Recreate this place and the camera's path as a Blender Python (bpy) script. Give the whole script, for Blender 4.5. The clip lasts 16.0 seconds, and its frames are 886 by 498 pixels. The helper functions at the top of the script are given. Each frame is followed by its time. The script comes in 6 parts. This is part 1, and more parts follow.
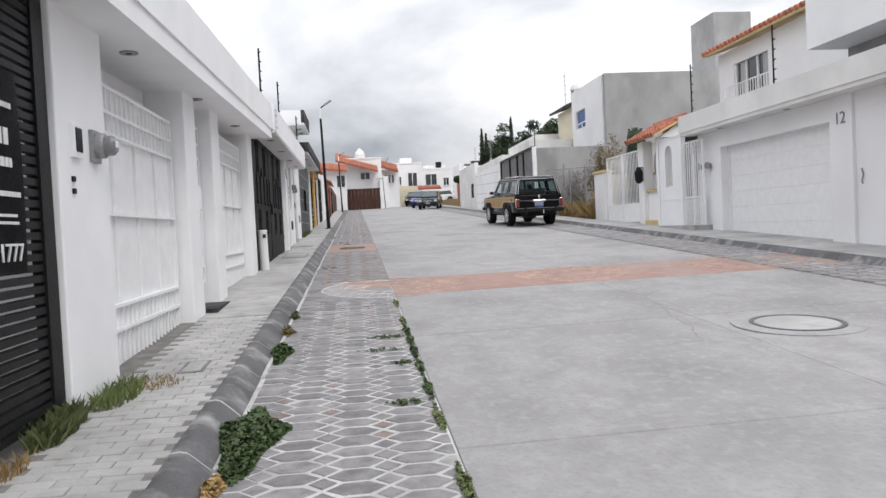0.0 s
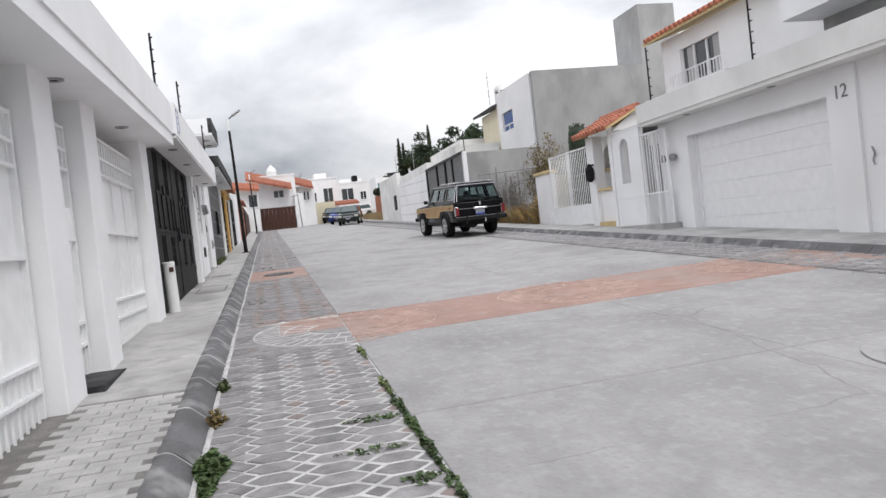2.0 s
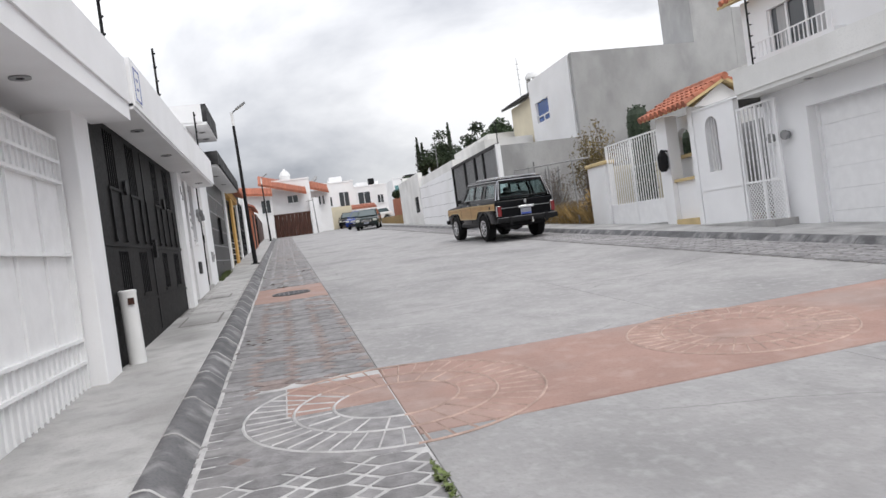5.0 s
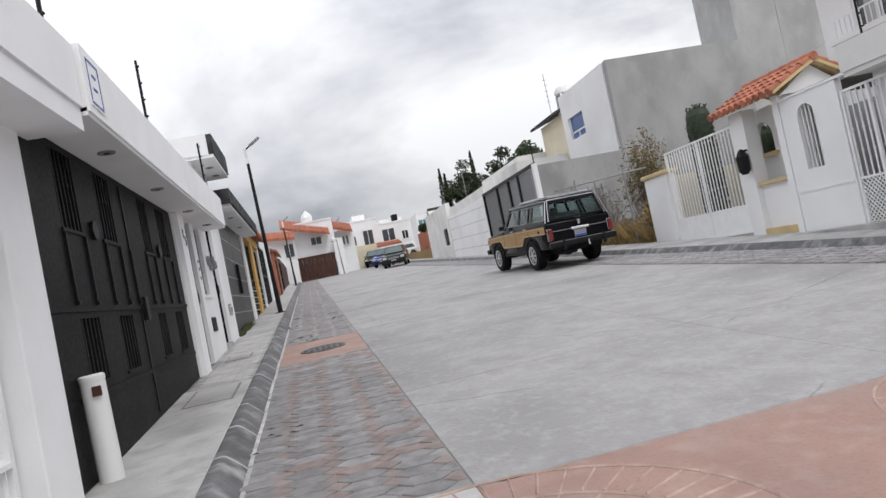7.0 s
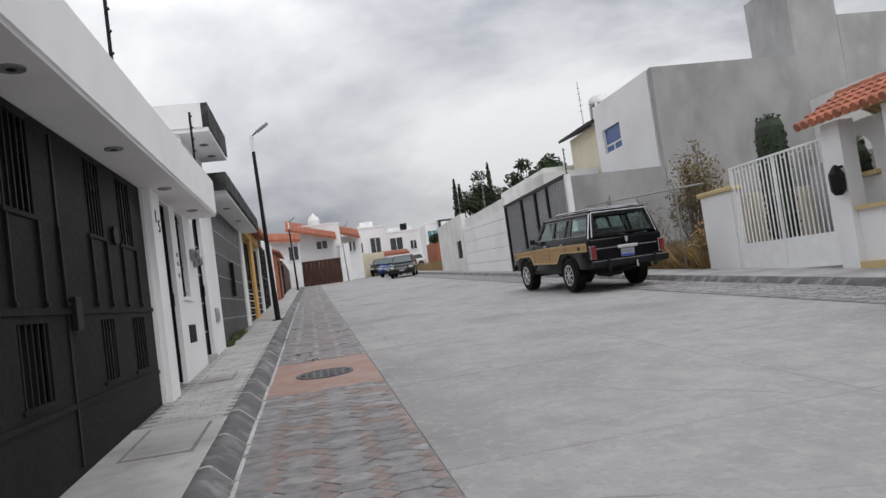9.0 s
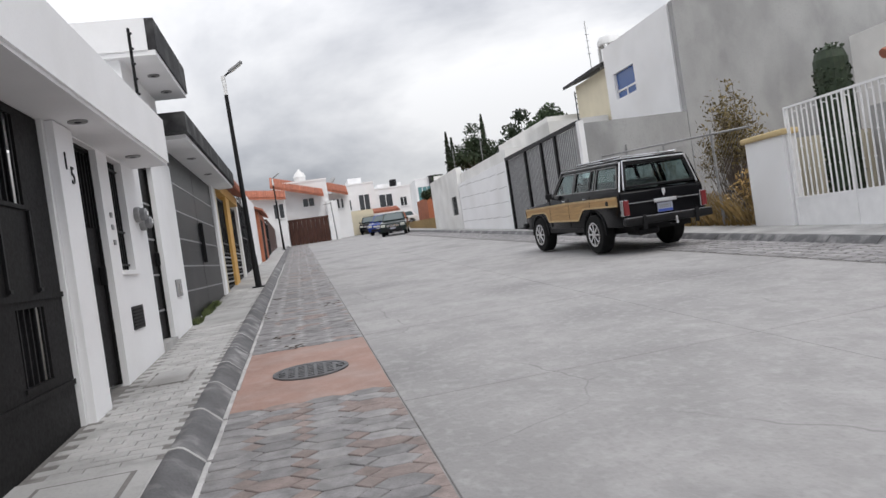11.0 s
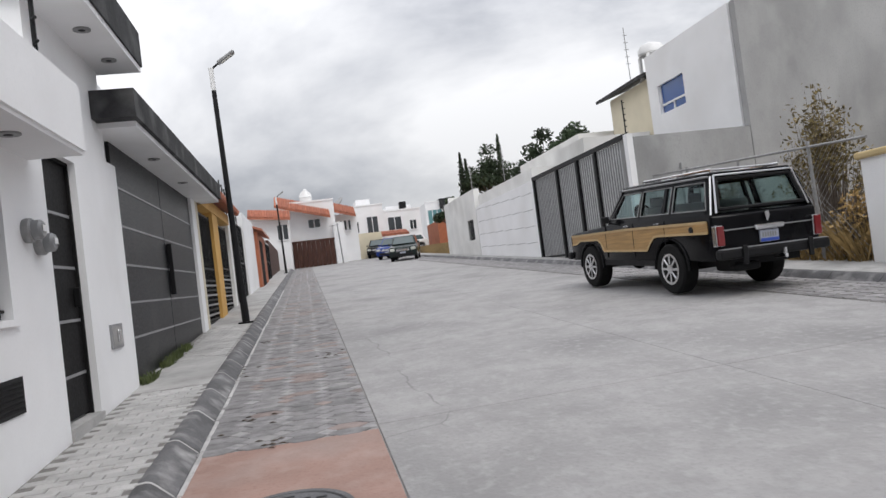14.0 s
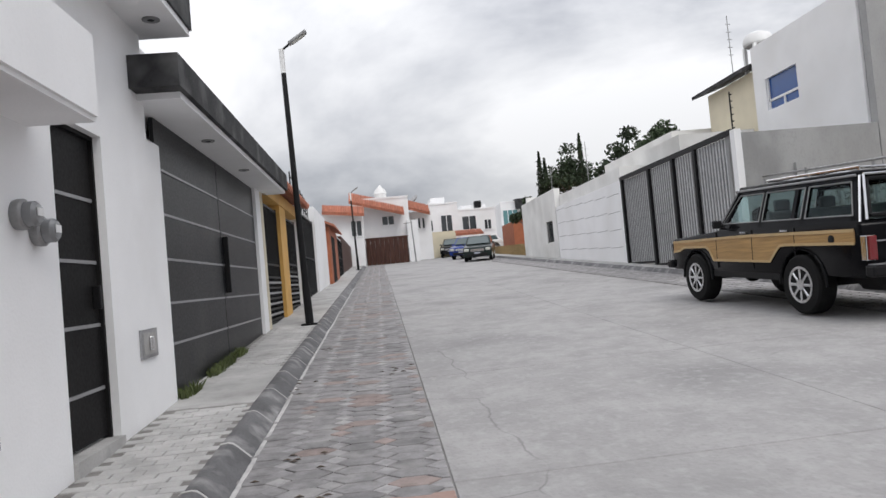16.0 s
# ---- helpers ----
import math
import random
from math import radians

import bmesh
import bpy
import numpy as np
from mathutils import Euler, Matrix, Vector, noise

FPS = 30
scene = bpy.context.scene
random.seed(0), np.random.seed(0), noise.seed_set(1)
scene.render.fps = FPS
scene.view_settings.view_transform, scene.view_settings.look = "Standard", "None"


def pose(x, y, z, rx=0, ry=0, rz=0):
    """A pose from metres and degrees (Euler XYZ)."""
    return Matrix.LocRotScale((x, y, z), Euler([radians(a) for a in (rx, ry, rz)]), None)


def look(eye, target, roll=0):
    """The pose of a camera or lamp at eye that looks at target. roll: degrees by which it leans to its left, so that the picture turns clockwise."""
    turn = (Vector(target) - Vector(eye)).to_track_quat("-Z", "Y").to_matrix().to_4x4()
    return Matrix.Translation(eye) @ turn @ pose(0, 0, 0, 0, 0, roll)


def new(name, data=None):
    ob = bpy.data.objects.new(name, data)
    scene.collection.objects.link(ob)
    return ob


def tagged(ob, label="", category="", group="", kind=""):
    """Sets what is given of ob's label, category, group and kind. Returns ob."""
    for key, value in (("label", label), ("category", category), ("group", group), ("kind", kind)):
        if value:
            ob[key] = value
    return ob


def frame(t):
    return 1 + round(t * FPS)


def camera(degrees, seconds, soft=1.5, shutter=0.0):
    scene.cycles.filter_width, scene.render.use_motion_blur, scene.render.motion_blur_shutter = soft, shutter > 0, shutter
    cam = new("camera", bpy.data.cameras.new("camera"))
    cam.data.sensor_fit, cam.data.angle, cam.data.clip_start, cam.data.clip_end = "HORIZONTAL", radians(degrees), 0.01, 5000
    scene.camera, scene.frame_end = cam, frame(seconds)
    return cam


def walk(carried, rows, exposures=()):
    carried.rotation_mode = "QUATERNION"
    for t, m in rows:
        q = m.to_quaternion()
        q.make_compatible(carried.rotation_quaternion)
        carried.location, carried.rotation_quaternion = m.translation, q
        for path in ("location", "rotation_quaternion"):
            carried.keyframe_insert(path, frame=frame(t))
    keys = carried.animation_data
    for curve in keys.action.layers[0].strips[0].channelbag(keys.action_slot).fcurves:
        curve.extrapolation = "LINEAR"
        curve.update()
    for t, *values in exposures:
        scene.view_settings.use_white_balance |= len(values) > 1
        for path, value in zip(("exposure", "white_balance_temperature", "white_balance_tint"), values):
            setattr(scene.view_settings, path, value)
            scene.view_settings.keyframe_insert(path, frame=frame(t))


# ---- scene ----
EXPOSURES = [(0.0, 0.13), (3.7, 0.1), (6.0, 0.05), (7.0, -0.05), (8.0, -0.25), (8.5, -0.27), (9.2, -0.35), (11.5, -0.03), (13.5, 0.01), (14.5, -0.21), (16.0, -0.1)]
cam = camera(62.4, 16.0, soft=1.5)
PATH = [
    (0.0, -0.489, 0.000, 1.143, 88.27, 2.81, -6.70),
    (0.5, -0.543, 0.708, 1.177, 87.58, 4.46, -9.33),
    (1.0, -0.619, 1.361, 1.159, 87.82, 4.43, -10.95),
    (1.5, -0.653, 2.041, 1.186, 86.86, 6.74, -15.12),
    (2.0, -0.774, 2.568, 1.230, 88.72, 6.38, -13.35),
    (2.5, -0.860, 3.260, 1.216, 87.56, 8.12, -16.36),
    (3.0, -0.995, 3.803, 1.289, 87.26, 4.13, -15.55),
    (3.5, -0.939, 4.303, 1.335, 89.85, 9.59, -12.97),
    (6.0, -0.532, 7.319, 1.383, 88.65, 6.62, -11.69),
    (6.5, -0.566, 7.885, 1.427, 90.65, 9.98, -13.46),
    (7.0, -0.645, 8.518, 1.444, 92.00, 11.63, -10.22),
    (7.5, -0.656, 9.107, 1.493, 92.40, 11.56, -8.47),
    (8.0, -0.679, 9.613, 1.523, 92.49, 6.17, -8.46),
    (8.5, -0.727, 10.206, 1.583, 93.28, 9.27, -7.82),
    (9.0, -0.661, 10.905, 1.542, 93.09, 7.83, -10.02),
    (11.5, -0.509, 13.678, 1.744, 89.22, 8.43, -10.99),
    (12.0, -0.440, 14.156, 1.767, 89.60, 8.47, -8.80),
    (12.5, -0.470, 14.822, 1.775, 89.31, 5.35, -9.93),
    (13.0, -0.429, 15.367, 1.818, 89.92, 6.73, -10.82),
    (13.5, -0.428, 15.879, 1.860, 91.00, 7.56, -9.18),
    (14.0, -0.393, 16.307, 1.882, 91.54, 7.13, -10.48),
    (14.5, -0.343, 16.729, 1.924, 91.10, 4.60, -7.00),
    (15.0, -0.320, 17.128, 1.925, 90.45, 6.18, -8.34),
    (15.5, -0.289, 17.379, 1.968, 91.25, 7.62, -5.83),
    (16.0, -0.317, 17.683, 1.961, 92.14, 5.14, -4.83),
]
walk(cam, [(t, pose(*p)) for t, *p in PATH], EXPOSURES)

# ---------------------------------------------------------------- world and sun
world = bpy.data.worlds.new("overcast_sky")
scene.world = world
world.use_nodes = True
wn, wl = world.node_tree.nodes, world.node_tree.links
wn.clear()
w_out = wn.new("ShaderNodeOutputWorld")
w_bg = wn.new("ShaderNodeBackground")
w_sky = wn.new("ShaderNodeTexSky")
w_sky.sky_type, w_sky.sun_disc = "NISHITA", False
w_sky.sun_elevation, w_sky.sun_rotation = radians(49), radians(156)
w_scale = wn.new("ShaderNodeVectorMath")
w_scale.operation = "SCALE"
w_scale.inputs["Scale"].default_value = 0.12
w_co = wn.new("ShaderNodeTexCoord")
w_map = wn.new("ShaderNodeMapping")
w_map.inputs["Scale"].default_value = (1.5, 1.5, 2.9)
w_map.inputs["Location"].default_value = (0.6, 1.9, 0.35)
w_noise = wn.new("ShaderNodeTexNoise")
w_noise.inputs["Scale"].default_value = 1.25
w_noise.inputs["Detail"].default_value = 7
w_noise.inputs["Roughness"].default_value = 0.54
w_noise.inputs["Distortion"].default_value = 0.25
w_ramp = wn.new("ShaderNodeValToRGB")
w_ramp.color_ramp.elements[0].position, w_ramp.color_ramp.elements[0].color = 0.37, (0.30, 0.315, 0.36, 1)
w_ramp.color_ramp.elements[1].position, w_ramp.color_ramp.elements[1].color = 0.62, (0.95, 0.95, 0.965, 1)
w_mid = w_ramp.color_ramp.elements.new(0.48)
w_mid.color = (0.60, 0.61, 0.645, 1)
w_mix = wn.new("ShaderNodeMix")
w_mix.data_type = "RGBA"
w_mix.inputs["Factor"].default_value = 0.94
wl.new(w_co.outputs["Generated"], w_map.inputs["Vector"])
wl.new(w_map.outputs["Vector"], w_noise.inputs["Vector"])
wl.new(w_noise.outputs["Fac"], w_ramp.inputs["Fac"])
wl.new(w_sky.outputs["Color"], w_scale.inputs[0])
wl.new(w_scale.outputs["Vector"], w_mix.inputs["A"])
wl.new(w_ramp.outputs["Color"], w_mix.inputs["B"])
w_sep = wn.new("ShaderNodeSeparateXYZ")
w_lift = wn.new("ShaderNodeMapRange")
for key, value in (("From Min", 0.0), ("From Max", 0.8), ("To Min", 0.74), ("To Max", 2.25)):
    w_lift.inputs[key].default_value = value
w_grade = wn.new("ShaderNodeVectorMath")
w_grade.operation = "SCALE"
wl.new(w_co.outputs["Generated"], w_sep.inputs["Vector"])
wl.new(w_sep.outputs["Z"], w_lift.inputs["Value"])
wl.new(w_lift.outputs["Result"], w_grade.inputs["Scale"])
wl.new(w_mix.outputs["Result"], w_grade.inputs[0])
wl.new(w_grade.outputs["Vector"], w_bg.inputs["Color"])
wl.new(w_bg.outputs["Background"], w_out.inputs["Surface"])
w_bg.inputs["Strength"].default_value = 1.0

sun = new("sun", bpy.data.lights.new("sun", "SUN"))
sun.data.energy, sun.data.angle, sun.data.color = 1.25, radians(25), (1.0, 0.97, 0.93)
sun.matrix_world = look((0, 0, 0), (-0.36, 0.80, -1.0))


# ---------------------------------------------------------------- materials
def surface(name, base, rough=0.8, vary=0.12, scale=6.0, fine=60.0, bump=0.15, metal=0.0, stain=None, stain_amount=0.3,
            stain_scale=1.2, piece=0.0, stretch=(1, 1, 1), spec=0.5, scuff=None, cracks=None):
    """A plain surface with broad mottling, fine grain, optional stains and a shift from piece to piece."""
    m = bpy.data.materials.new(name)
    m.use_nodes = True
    n, l = m.node_tree.nodes, m.node_tree.links
    b = n["Principled BSDF"]
    b.inputs["Roughness"].default_value, b.inputs["Metallic"].default_value = rough, metal
    b.inputs["Specular IOR Level"].default_value = spec
    co = n.new("ShaderNodeTexCoord")
    geo = n.new("ShaderNodeNewGeometry")
    mp = n.new("ShaderNodeMapping")
    mp.inputs["Scale"].default_value = stretch
    l.new(geo.outputs["Position"], mp.inputs["Vector"])

    def field(sc, detail=4.0):
        t = n.new("ShaderNodeTexNoise")
        t.inputs["Scale"].default_value, t.inputs["Detail"].default_value = sc, detail
        l.new(mp.outputs["Vector"], t.inputs["Vector"])
        return t.outputs["Fac"]

    def mixed(a, bcol, fac, mode="MIX"):
        x = n.new("ShaderNodeMix")
        x.data_type, x.blend_type = "RGBA", mode
        for key, v in (("A", a), ("B", bcol), ("Factor", fac)):
            if isinstance(v, (tuple, float)):
                x.inputs[key].default_value = (*v, 1) if isinstance(v, tuple) else v
            else:
                l.new(v, x.inputs[key])
        return x.outputs["Result"]

    def span(f, lo, hi, a, c):
        r = n.new("ShaderNodeMapRange")
        for key, v in (("From Min", lo), ("From Max", hi), ("To Min", a), ("To Max", c)):
            r.inputs[key].default_value = v
        l.new(f, r.inputs["Value"])
        return r.outputs["Result"]

    dark = tuple(c * (1 - 1.6 * vary) for c in base)
    light = tuple(min(1.0, c * (1 + vary)) for c in base)
    col = mixed(dark, light, span(field(scale), 0.3, 0.7, 0, 1))
    grain = field(fine, 2.0)
    col = mixed(col, tuple(c * (1 - 2 * vary) for c in base), span(grain, 0.52, 0.8, 0, 0.6))
    if stain:
        col = mixed(col, stain, span(field(stain_scale, 6.0), 0.5, 0.72, 0, stain_amount))
    if scuff:
        shade, amount, scuff_scale = scuff
        col = mixed(col, shade, span(field(scuff_scale, 6.0), 0.50, 0.72, 0, amount))
    if cracks:
        warp = n.new("ShaderNodeTexNoise")
        warp.inputs["Scale"].default_value, warp.inputs["Detail"].default_value = 1.7, 4.0
        shift = n.new("ShaderNodeVectorMath")
        shift.operation = "MULTIPLY_ADD"
        shift.inputs[1].default_value = (0.22, 0.22, 0.22)
        l.new(geo.outputs["Position"], warp.inputs["Vector"])
        l.new(warp.outputs["Color"], shift.inputs[0])
        l.new(geo.outputs["Position"], shift.inputs[2])
        cell = n.new("ShaderNodeTexVoronoi")
        cell.feature = "DISTANCE_TO_EDGE"
        cell.inputs["Scale"].default_value = cracks
        l.new(shift.outputs["Vector"], cell.inputs["Vector"])
        gap = span(cell.outputs["Distance"], 0.0, 0.0032, 0.5, 0.0)
        some = n.new("ShaderNodeMath")
        some.operation = "MULTIPLY"
        l.new(gap, some.inputs[0])
        l.new(span(field(0.55, 3.0), 0.50, 0.58, 0, 1), some.inputs[1])
        col = mixed(col, tuple(c * 0.3 for c in base), some.outputs["Value"])
    if piece:
        info = n.new("ShaderNodeObjectInfo")
        hsv = n.new("ShaderNodeHueSaturation")
        l.new(span(info.outputs["Random"], 0, 1, 1 - piece, 1 + piece), hsv.inputs["Value"])
        l.new(col, hsv.inputs["Color"])
        col = hsv.outputs["Color"]
        geo2 = n.new("ShaderNodeNewGeometry")
        hsv2 = n.new("ShaderNodeHueSaturation")
        l.new(span(geo2.outputs["Random Per Island"], 0, 1, 1 - piece, 1 + piece), hsv2.inputs["Value"])
        l.new(col, hsv2.inputs["Color"])
        col = hsv2.outputs["Color"]
    l.new(col, b.inputs["Base Color"])
    if bump:
        bp = n.new("ShaderNodeBump")
        bp.inputs["Strength"].default_value, bp.inputs["Distance"].default_value = bump, 0.01
        l.new(grain, bp.inputs["Height"])
        l.new(bp.outputs["Normal"], b.inputs["Normal"])
    l.new(span(grain, 0.2, 0.8, max(0.02, rough - 0.08), min(1, rough + 0.08)), b.inputs["Roughness"])
    return m


def glass(name, tint, rough=0.04, clear=False):
    m = bpy.data.materials.new(name)
    m.use_nodes = True
    b = m.node_tree.nodes["Principled BSDF"]
    b.inputs["Base Color"].default_value, b.inputs["Roughness"].default_value = (*tint, 1), rough
    b.inputs["Specular IOR Level"].default_value = 0.8
    if clear:
        b.inputs["Transmission Weight"].default_value = 1.0
        b.inputs["Specular IOR Level"].default_value = 0.5
        b.inputs["IOR"].default_value = 1.2
    return m


M = {
    "road": surface("road_concrete", (0.318, 0.309, 0.306), 0.88, 0.10, 3.0, 30, 0.8, stain=(0.185, 0.180, 0.180), stain_amount=0.75, stain_scale=0.75, stretch=(1, 0.8, 1), piece=0.03, scuff=((0.39, 0.385, 0.38), 0.5, 11.0), cracks=0.28),
    "earth": surface("dry_earth", (0.24, 0.19, 0.13), 0.95, 0.2, 2, 40, 0.4),
    "grout": surface("pale_grout", (0.50, 0.49, 0.485), 0.92, 0.18, 5, 60, 0.3, stain=(0.34, 0.33, 0.32), stain_amount=0.6, stain_scale=0.5),
    "grout_dark": surface("weathered_grout", (0.27, 0.262, 0.255), 0.92, 0.18, 5, 60, 0.3),
    "red_worn": surface("worn_red_concrete", (0.43, 0.31, 0.26), 0.85, 0.2, 6, 50, 0.3),
    "paver": surface("grey_paver", (0.25, 0.241, 0.243), 0.85, 0.2, 9, 70, 0.4, stain=(0.34, 0.33, 0.32), stain_amount=0.6, stain_scale=4, piece=0.17),
    "paver_red": surface("reddish_paver", (0.255, 0.205, 0.19), 0.85, 0.18, 9, 70, 0.4, stain=(0.22, 0.2, 0.19), stain_amount=0.6, piece=0.12),
    "red": surface("red_tinted_concrete", (0.33, 0.208, 0.172), 0.82, 0.12, 1.6, 40, 0.2, stain=(0.30, 0.255, 0.235), stain_amount=0.75, stain_scale=0.9, scuff=((0.40, 0.30, 0.26), 0.5, 6.0)),
    "walk": surface("stamped_concrete", (0.46, 0.452, 0.442), 0.88, 0.14, 2.2, 50, 0.3, stain=(0.21, 0.204, 0.195), stain_amount=0.85, stain_scale=1.1, piece=0.06, scuff=((0.24, 0.235, 0.225), 0.5, 5.0)),
    "joint": surface("dark_joint", (0.20, 0.19, 0.18), 0.95, 0.2, 6, 50, 0.2),
    "kerb": surface("dark_kerb_concrete", (0.12, 0.118, 0.122), 0.8, 0.22, 3, 60, 0.35, stain=(0.36, 0.355, 0.35), stain_amount=0.8, stain_scale=3.4, piece=0.1, scuff=((0.055, 0.054, 0.056), 0.6, 6.0)),
    "white": surface("white_wall_paint", (0.86, 0.86, 0.865), 0.75, 0.025, 1.5, 45, 0.12, stain=(0.69, 0.68, 0.665), stain_amount=0.35, stain_scale=0.8),
    "white_rough": surface("white_house_plaster", (0.85, 0.85, 0.855), 0.8, 0.03, 1.2, 60, 0.3, stain=(0.62, 0.61, 0.59), stain_amount=0.4, stain_scale=0.6),
    "offwhite": surface("weathered_white_wall", (0.74, 0.735, 0.715), 0.85, 0.08, 0.8, 40, 0.25, stain=(0.50, 0.49, 0.46), stain_amount=0.55, stain_scale=0.5),
    "gray_wall": surface("bare_cement_render", (0.36, 0.36, 0.358), 0.88, 0.11, 0.9, 30, 0.3, stain=(0.20, 0.20, 0.198), stain_amount=0.7, stain_scale=0.5, stretch=(1, 1, 0.55), scuff=((0.43, 0.43, 0.425), 0.6, 1.6)),
    "cream": surface("cream_paint", (0.66, 0.60, 0.46), 0.8, 0.05, 1.5, 50, 0.15),
    "yellow_trim": surface("ochre_trim_paint", (0.60, 0.46, 0.24), 0.75, 0.08, 3, 50, 0.15),
    "ochre": surface("ochre_pillar_paint", (0.62, 0.36, 0.10), 0.75, 0.08, 3, 50, 0.15),
    "dark_gate": surface("dark_grey_gate_paint", (0.016, 0.0155, 0.016), 0.5, 0.12, 2, 40, 0.05, stain=(0.026, 0.025, 0.024), stain_amount=0.5, stain_scale=1.5, spec=0.05),
    "gate3": surface("slate_grey_gate_paint", (0.021, 0.022, 0.024), 0.36, 0.1, 1.5, 40, 0.04, stain=(0.045, 0.045, 0.045), stain_amount=0.7, stain_scale=1.2, spec=0.12),
    "black": surface("black_iron", (0.011, 0.011, 0.012), 0.5, 0.15, 6, 60, 0.1, spec=0.2),
    # near-black colour that stands in for the shade inside openings
    "void_shade": surface("interior_shade", (0.006, 0.006, 0.007), 0.9, 0.1, 3, 30, 0, spec=0.2),
    "dark_fascia": surface("black_weathered_fascia", (0.035, 0.035, 0.037), 0.7, 0.25, 3, 40, 0.3, stain=(0.13, 0.13, 0.13), stain_amount=0.7, stain_scale=2.5, spec=0.2),
    "silver": surface("brushed_silver_strip", (0.32, 0.32, 0.33), 0.4, 0.08, 6, 60, 0.05, metal=0.4),
    "chrome": surface("chrome", (0.75, 0.75, 0.76), 0.14, 0.03, 6, 60, 0, metal=1.0),
    "white_iron": surface("white_painted_iron", (0.85, 0.85, 0.85), 0.45, 0.03, 6, 60, 0.05),
    "grey_sheet": surface("grey_corrugated_sheet", (0.60, 0.605, 0.61), 0.5, 0.1, 2, 50, 0.1),
    "terracotta": surface("terracotta_tile", (0.41, 0.145, 0.085), 0.8, 0.2, 5, 60, 0.3, stain=(0.24, 0.1, 0.07), stain_amount=0.5, piece=0.16),
    "brown_gate": surface("dark_brown_gate", (0.075, 0.035, 0.026), 0.55, 0.15, 2, 40, 0.1, spec=0.2),
    "brick_red": surface("terracotta_paint", (0.36, 0.12, 0.06), 0.8, 0.12, 3, 40, 0.2),
    "tank": surface("white_plastic", (0.75, 0.75, 0.74), 0.5, 0.03, 3, 40, 0.05),
    "meter": surface("grey_meter_metal", (0.30, 0.30, 0.30), 0.4, 0.15, 8, 60, 0.1, metal=0.3),
    "clear": glass("meter_glass", (0.20, 0.205, 0.21), 0.1),
    "pane": glass("window_glass", (0.045, 0.05, 0.055), 0.05),
    "pane_blue": glass("blue_tinted_glass", (0.02, 0.08, 0.28), 0.06),
    "pane_green": glass("teal_glass", (0.12, 0.26, 0.27), 0.06),
    "car_glass": glass("car_glass", (0.05, 0.075, 0.078), 0.03),
    "clear_glass": glass("see_through_car_glass", (0.62, 0.74, 0.74), 0.0, True),
    "curtain": surface("pale_curtain", (0.42, 0.42, 0.42), 0.9, 0.1, 3, 40, 0.1, stretch=(1, 9, 0.3)),
    "car_black": surface("black_car_paint", (0.005, 0.005, 0.006), 0.16, 0.1, 2, 30, 0, spec=0.12),
    "car_green": surface("dark_green_car_paint", (0.020, 0.028, 0.026), 0.14, 0.1, 2, 30, 0, spec=0.2),
    "car_blue": surface("blue_car_paint", (0.012, 0.035, 0.20), 0.14, 0.1, 2, 30, 0),
    "car_white": surface("white_car_paint", (0.75, 0.75, 0.75), 0.2, 0.02, 2, 30, 0),
    "car_wood": surface("simulated_wood_panel", (0.42, 0.255, 0.10), 0.38, 0.16, 3, 30, 0.02, stretch=(6, 0.7, 14)),
    "wood_trim": surface("pale_wood_trim", (0.52, 0.37, 0.19), 0.4, 0.08, 6, 50, 0.02),
    "rubber": surface("tyre_rubber", (0.010, 0.010, 0.010), 0.85, 0.15, 8, 60, 0.2, spec=0.2),
    "alloy": surface("alloy_rim", (0.68, 0.68, 0.69), 0.3, 0.08, 6, 60, 0.05, metal=0.8),
    "tail_red": glass("red_lamp_lens", (0.16, 0.008, 0.01), 0.15),
    "seat": surface("grey_car_seat", (0.16, 0.17, 0.17), 0.9, 0.1, 6, 60, 0.2),
    "plate": surface("licence_plate", (0.32, 0.34, 0.40), 0.5, 0.05, 6, 60, 0),
    "plate_blue": surface("blue_plate_print", (0.03, 0.07, 0.35), 0.5, 0.05, 6, 60, 0),
    "banner": surface("black_banner_cloth", (0.014, 0.014, 0.016), 0.55, 0.15, 4, 40, 0.1, spec=0.2),
    "print": surface("white_print", (0.75, 0.75, 0.75), 0.6, 0.03, 4, 40, 0),
    "number": surface("grey_number_metal", (0.20, 0.20, 0.20), 0.5, 0.05, 4, 40, 0),
    "leaf": surface("green_leaf", (0.06, 0.10, 0.03), 0.65, 0.25, 8, 40, 0.1, piece=0.3),
    "grass": surface("grass_blade", (0.11, 0.14, 0.045), 0.7, 0.2, 8, 40, 0.1, piece=0.3),
    "straw": surface("dry_grass", (0.33, 0.22, 0.085), 0.85, 0.2, 8, 40, 0.1, piece=0.3),
    "dry_leaf": surface("yellowing_leaf", (0.20, 0.15, 0.055), 0.8, 0.25, 8, 40, 0.1, piece=0.3),
    "twig": surface("grey_brown_twig", (0.13, 0.105, 0.085), 0.9, 0.2, 8, 40, 0.2),
    "cactus": surface("dark_green_cactus", (0.028, 0.045, 0.022), 0.7, 0.2, 8, 60, 0.3),
    "far_leaf": surface("dark_tree_leaf", (0.035, 0.055, 0.025), 0.8, 0.25, 3, 30, 0.1, piece=0.35),
    "iron_cover": surface("cast_iron_cover", (0.12, 0.12, 0.125), 0.6, 0.2, 6, 60, 0.4, metal=0.3),
    "rubble": surface("rubble_stone", (0.30, 0.28, 0.255), 0.9, 0.15, 5, 50, 0.4, piece=0.2),
    "lens": surface("lamp_lens", (0.55, 0.55, 0.5), 0.3, 0.03, 4, 40, 0),
}

# ---------------------------------------------------------------- building helpers
SLOPE = 0.048
TILT = math.degrees(math.atan(SLOPE))
ROAD0, WALK0 = -0.30, -0.185
BASE = {}


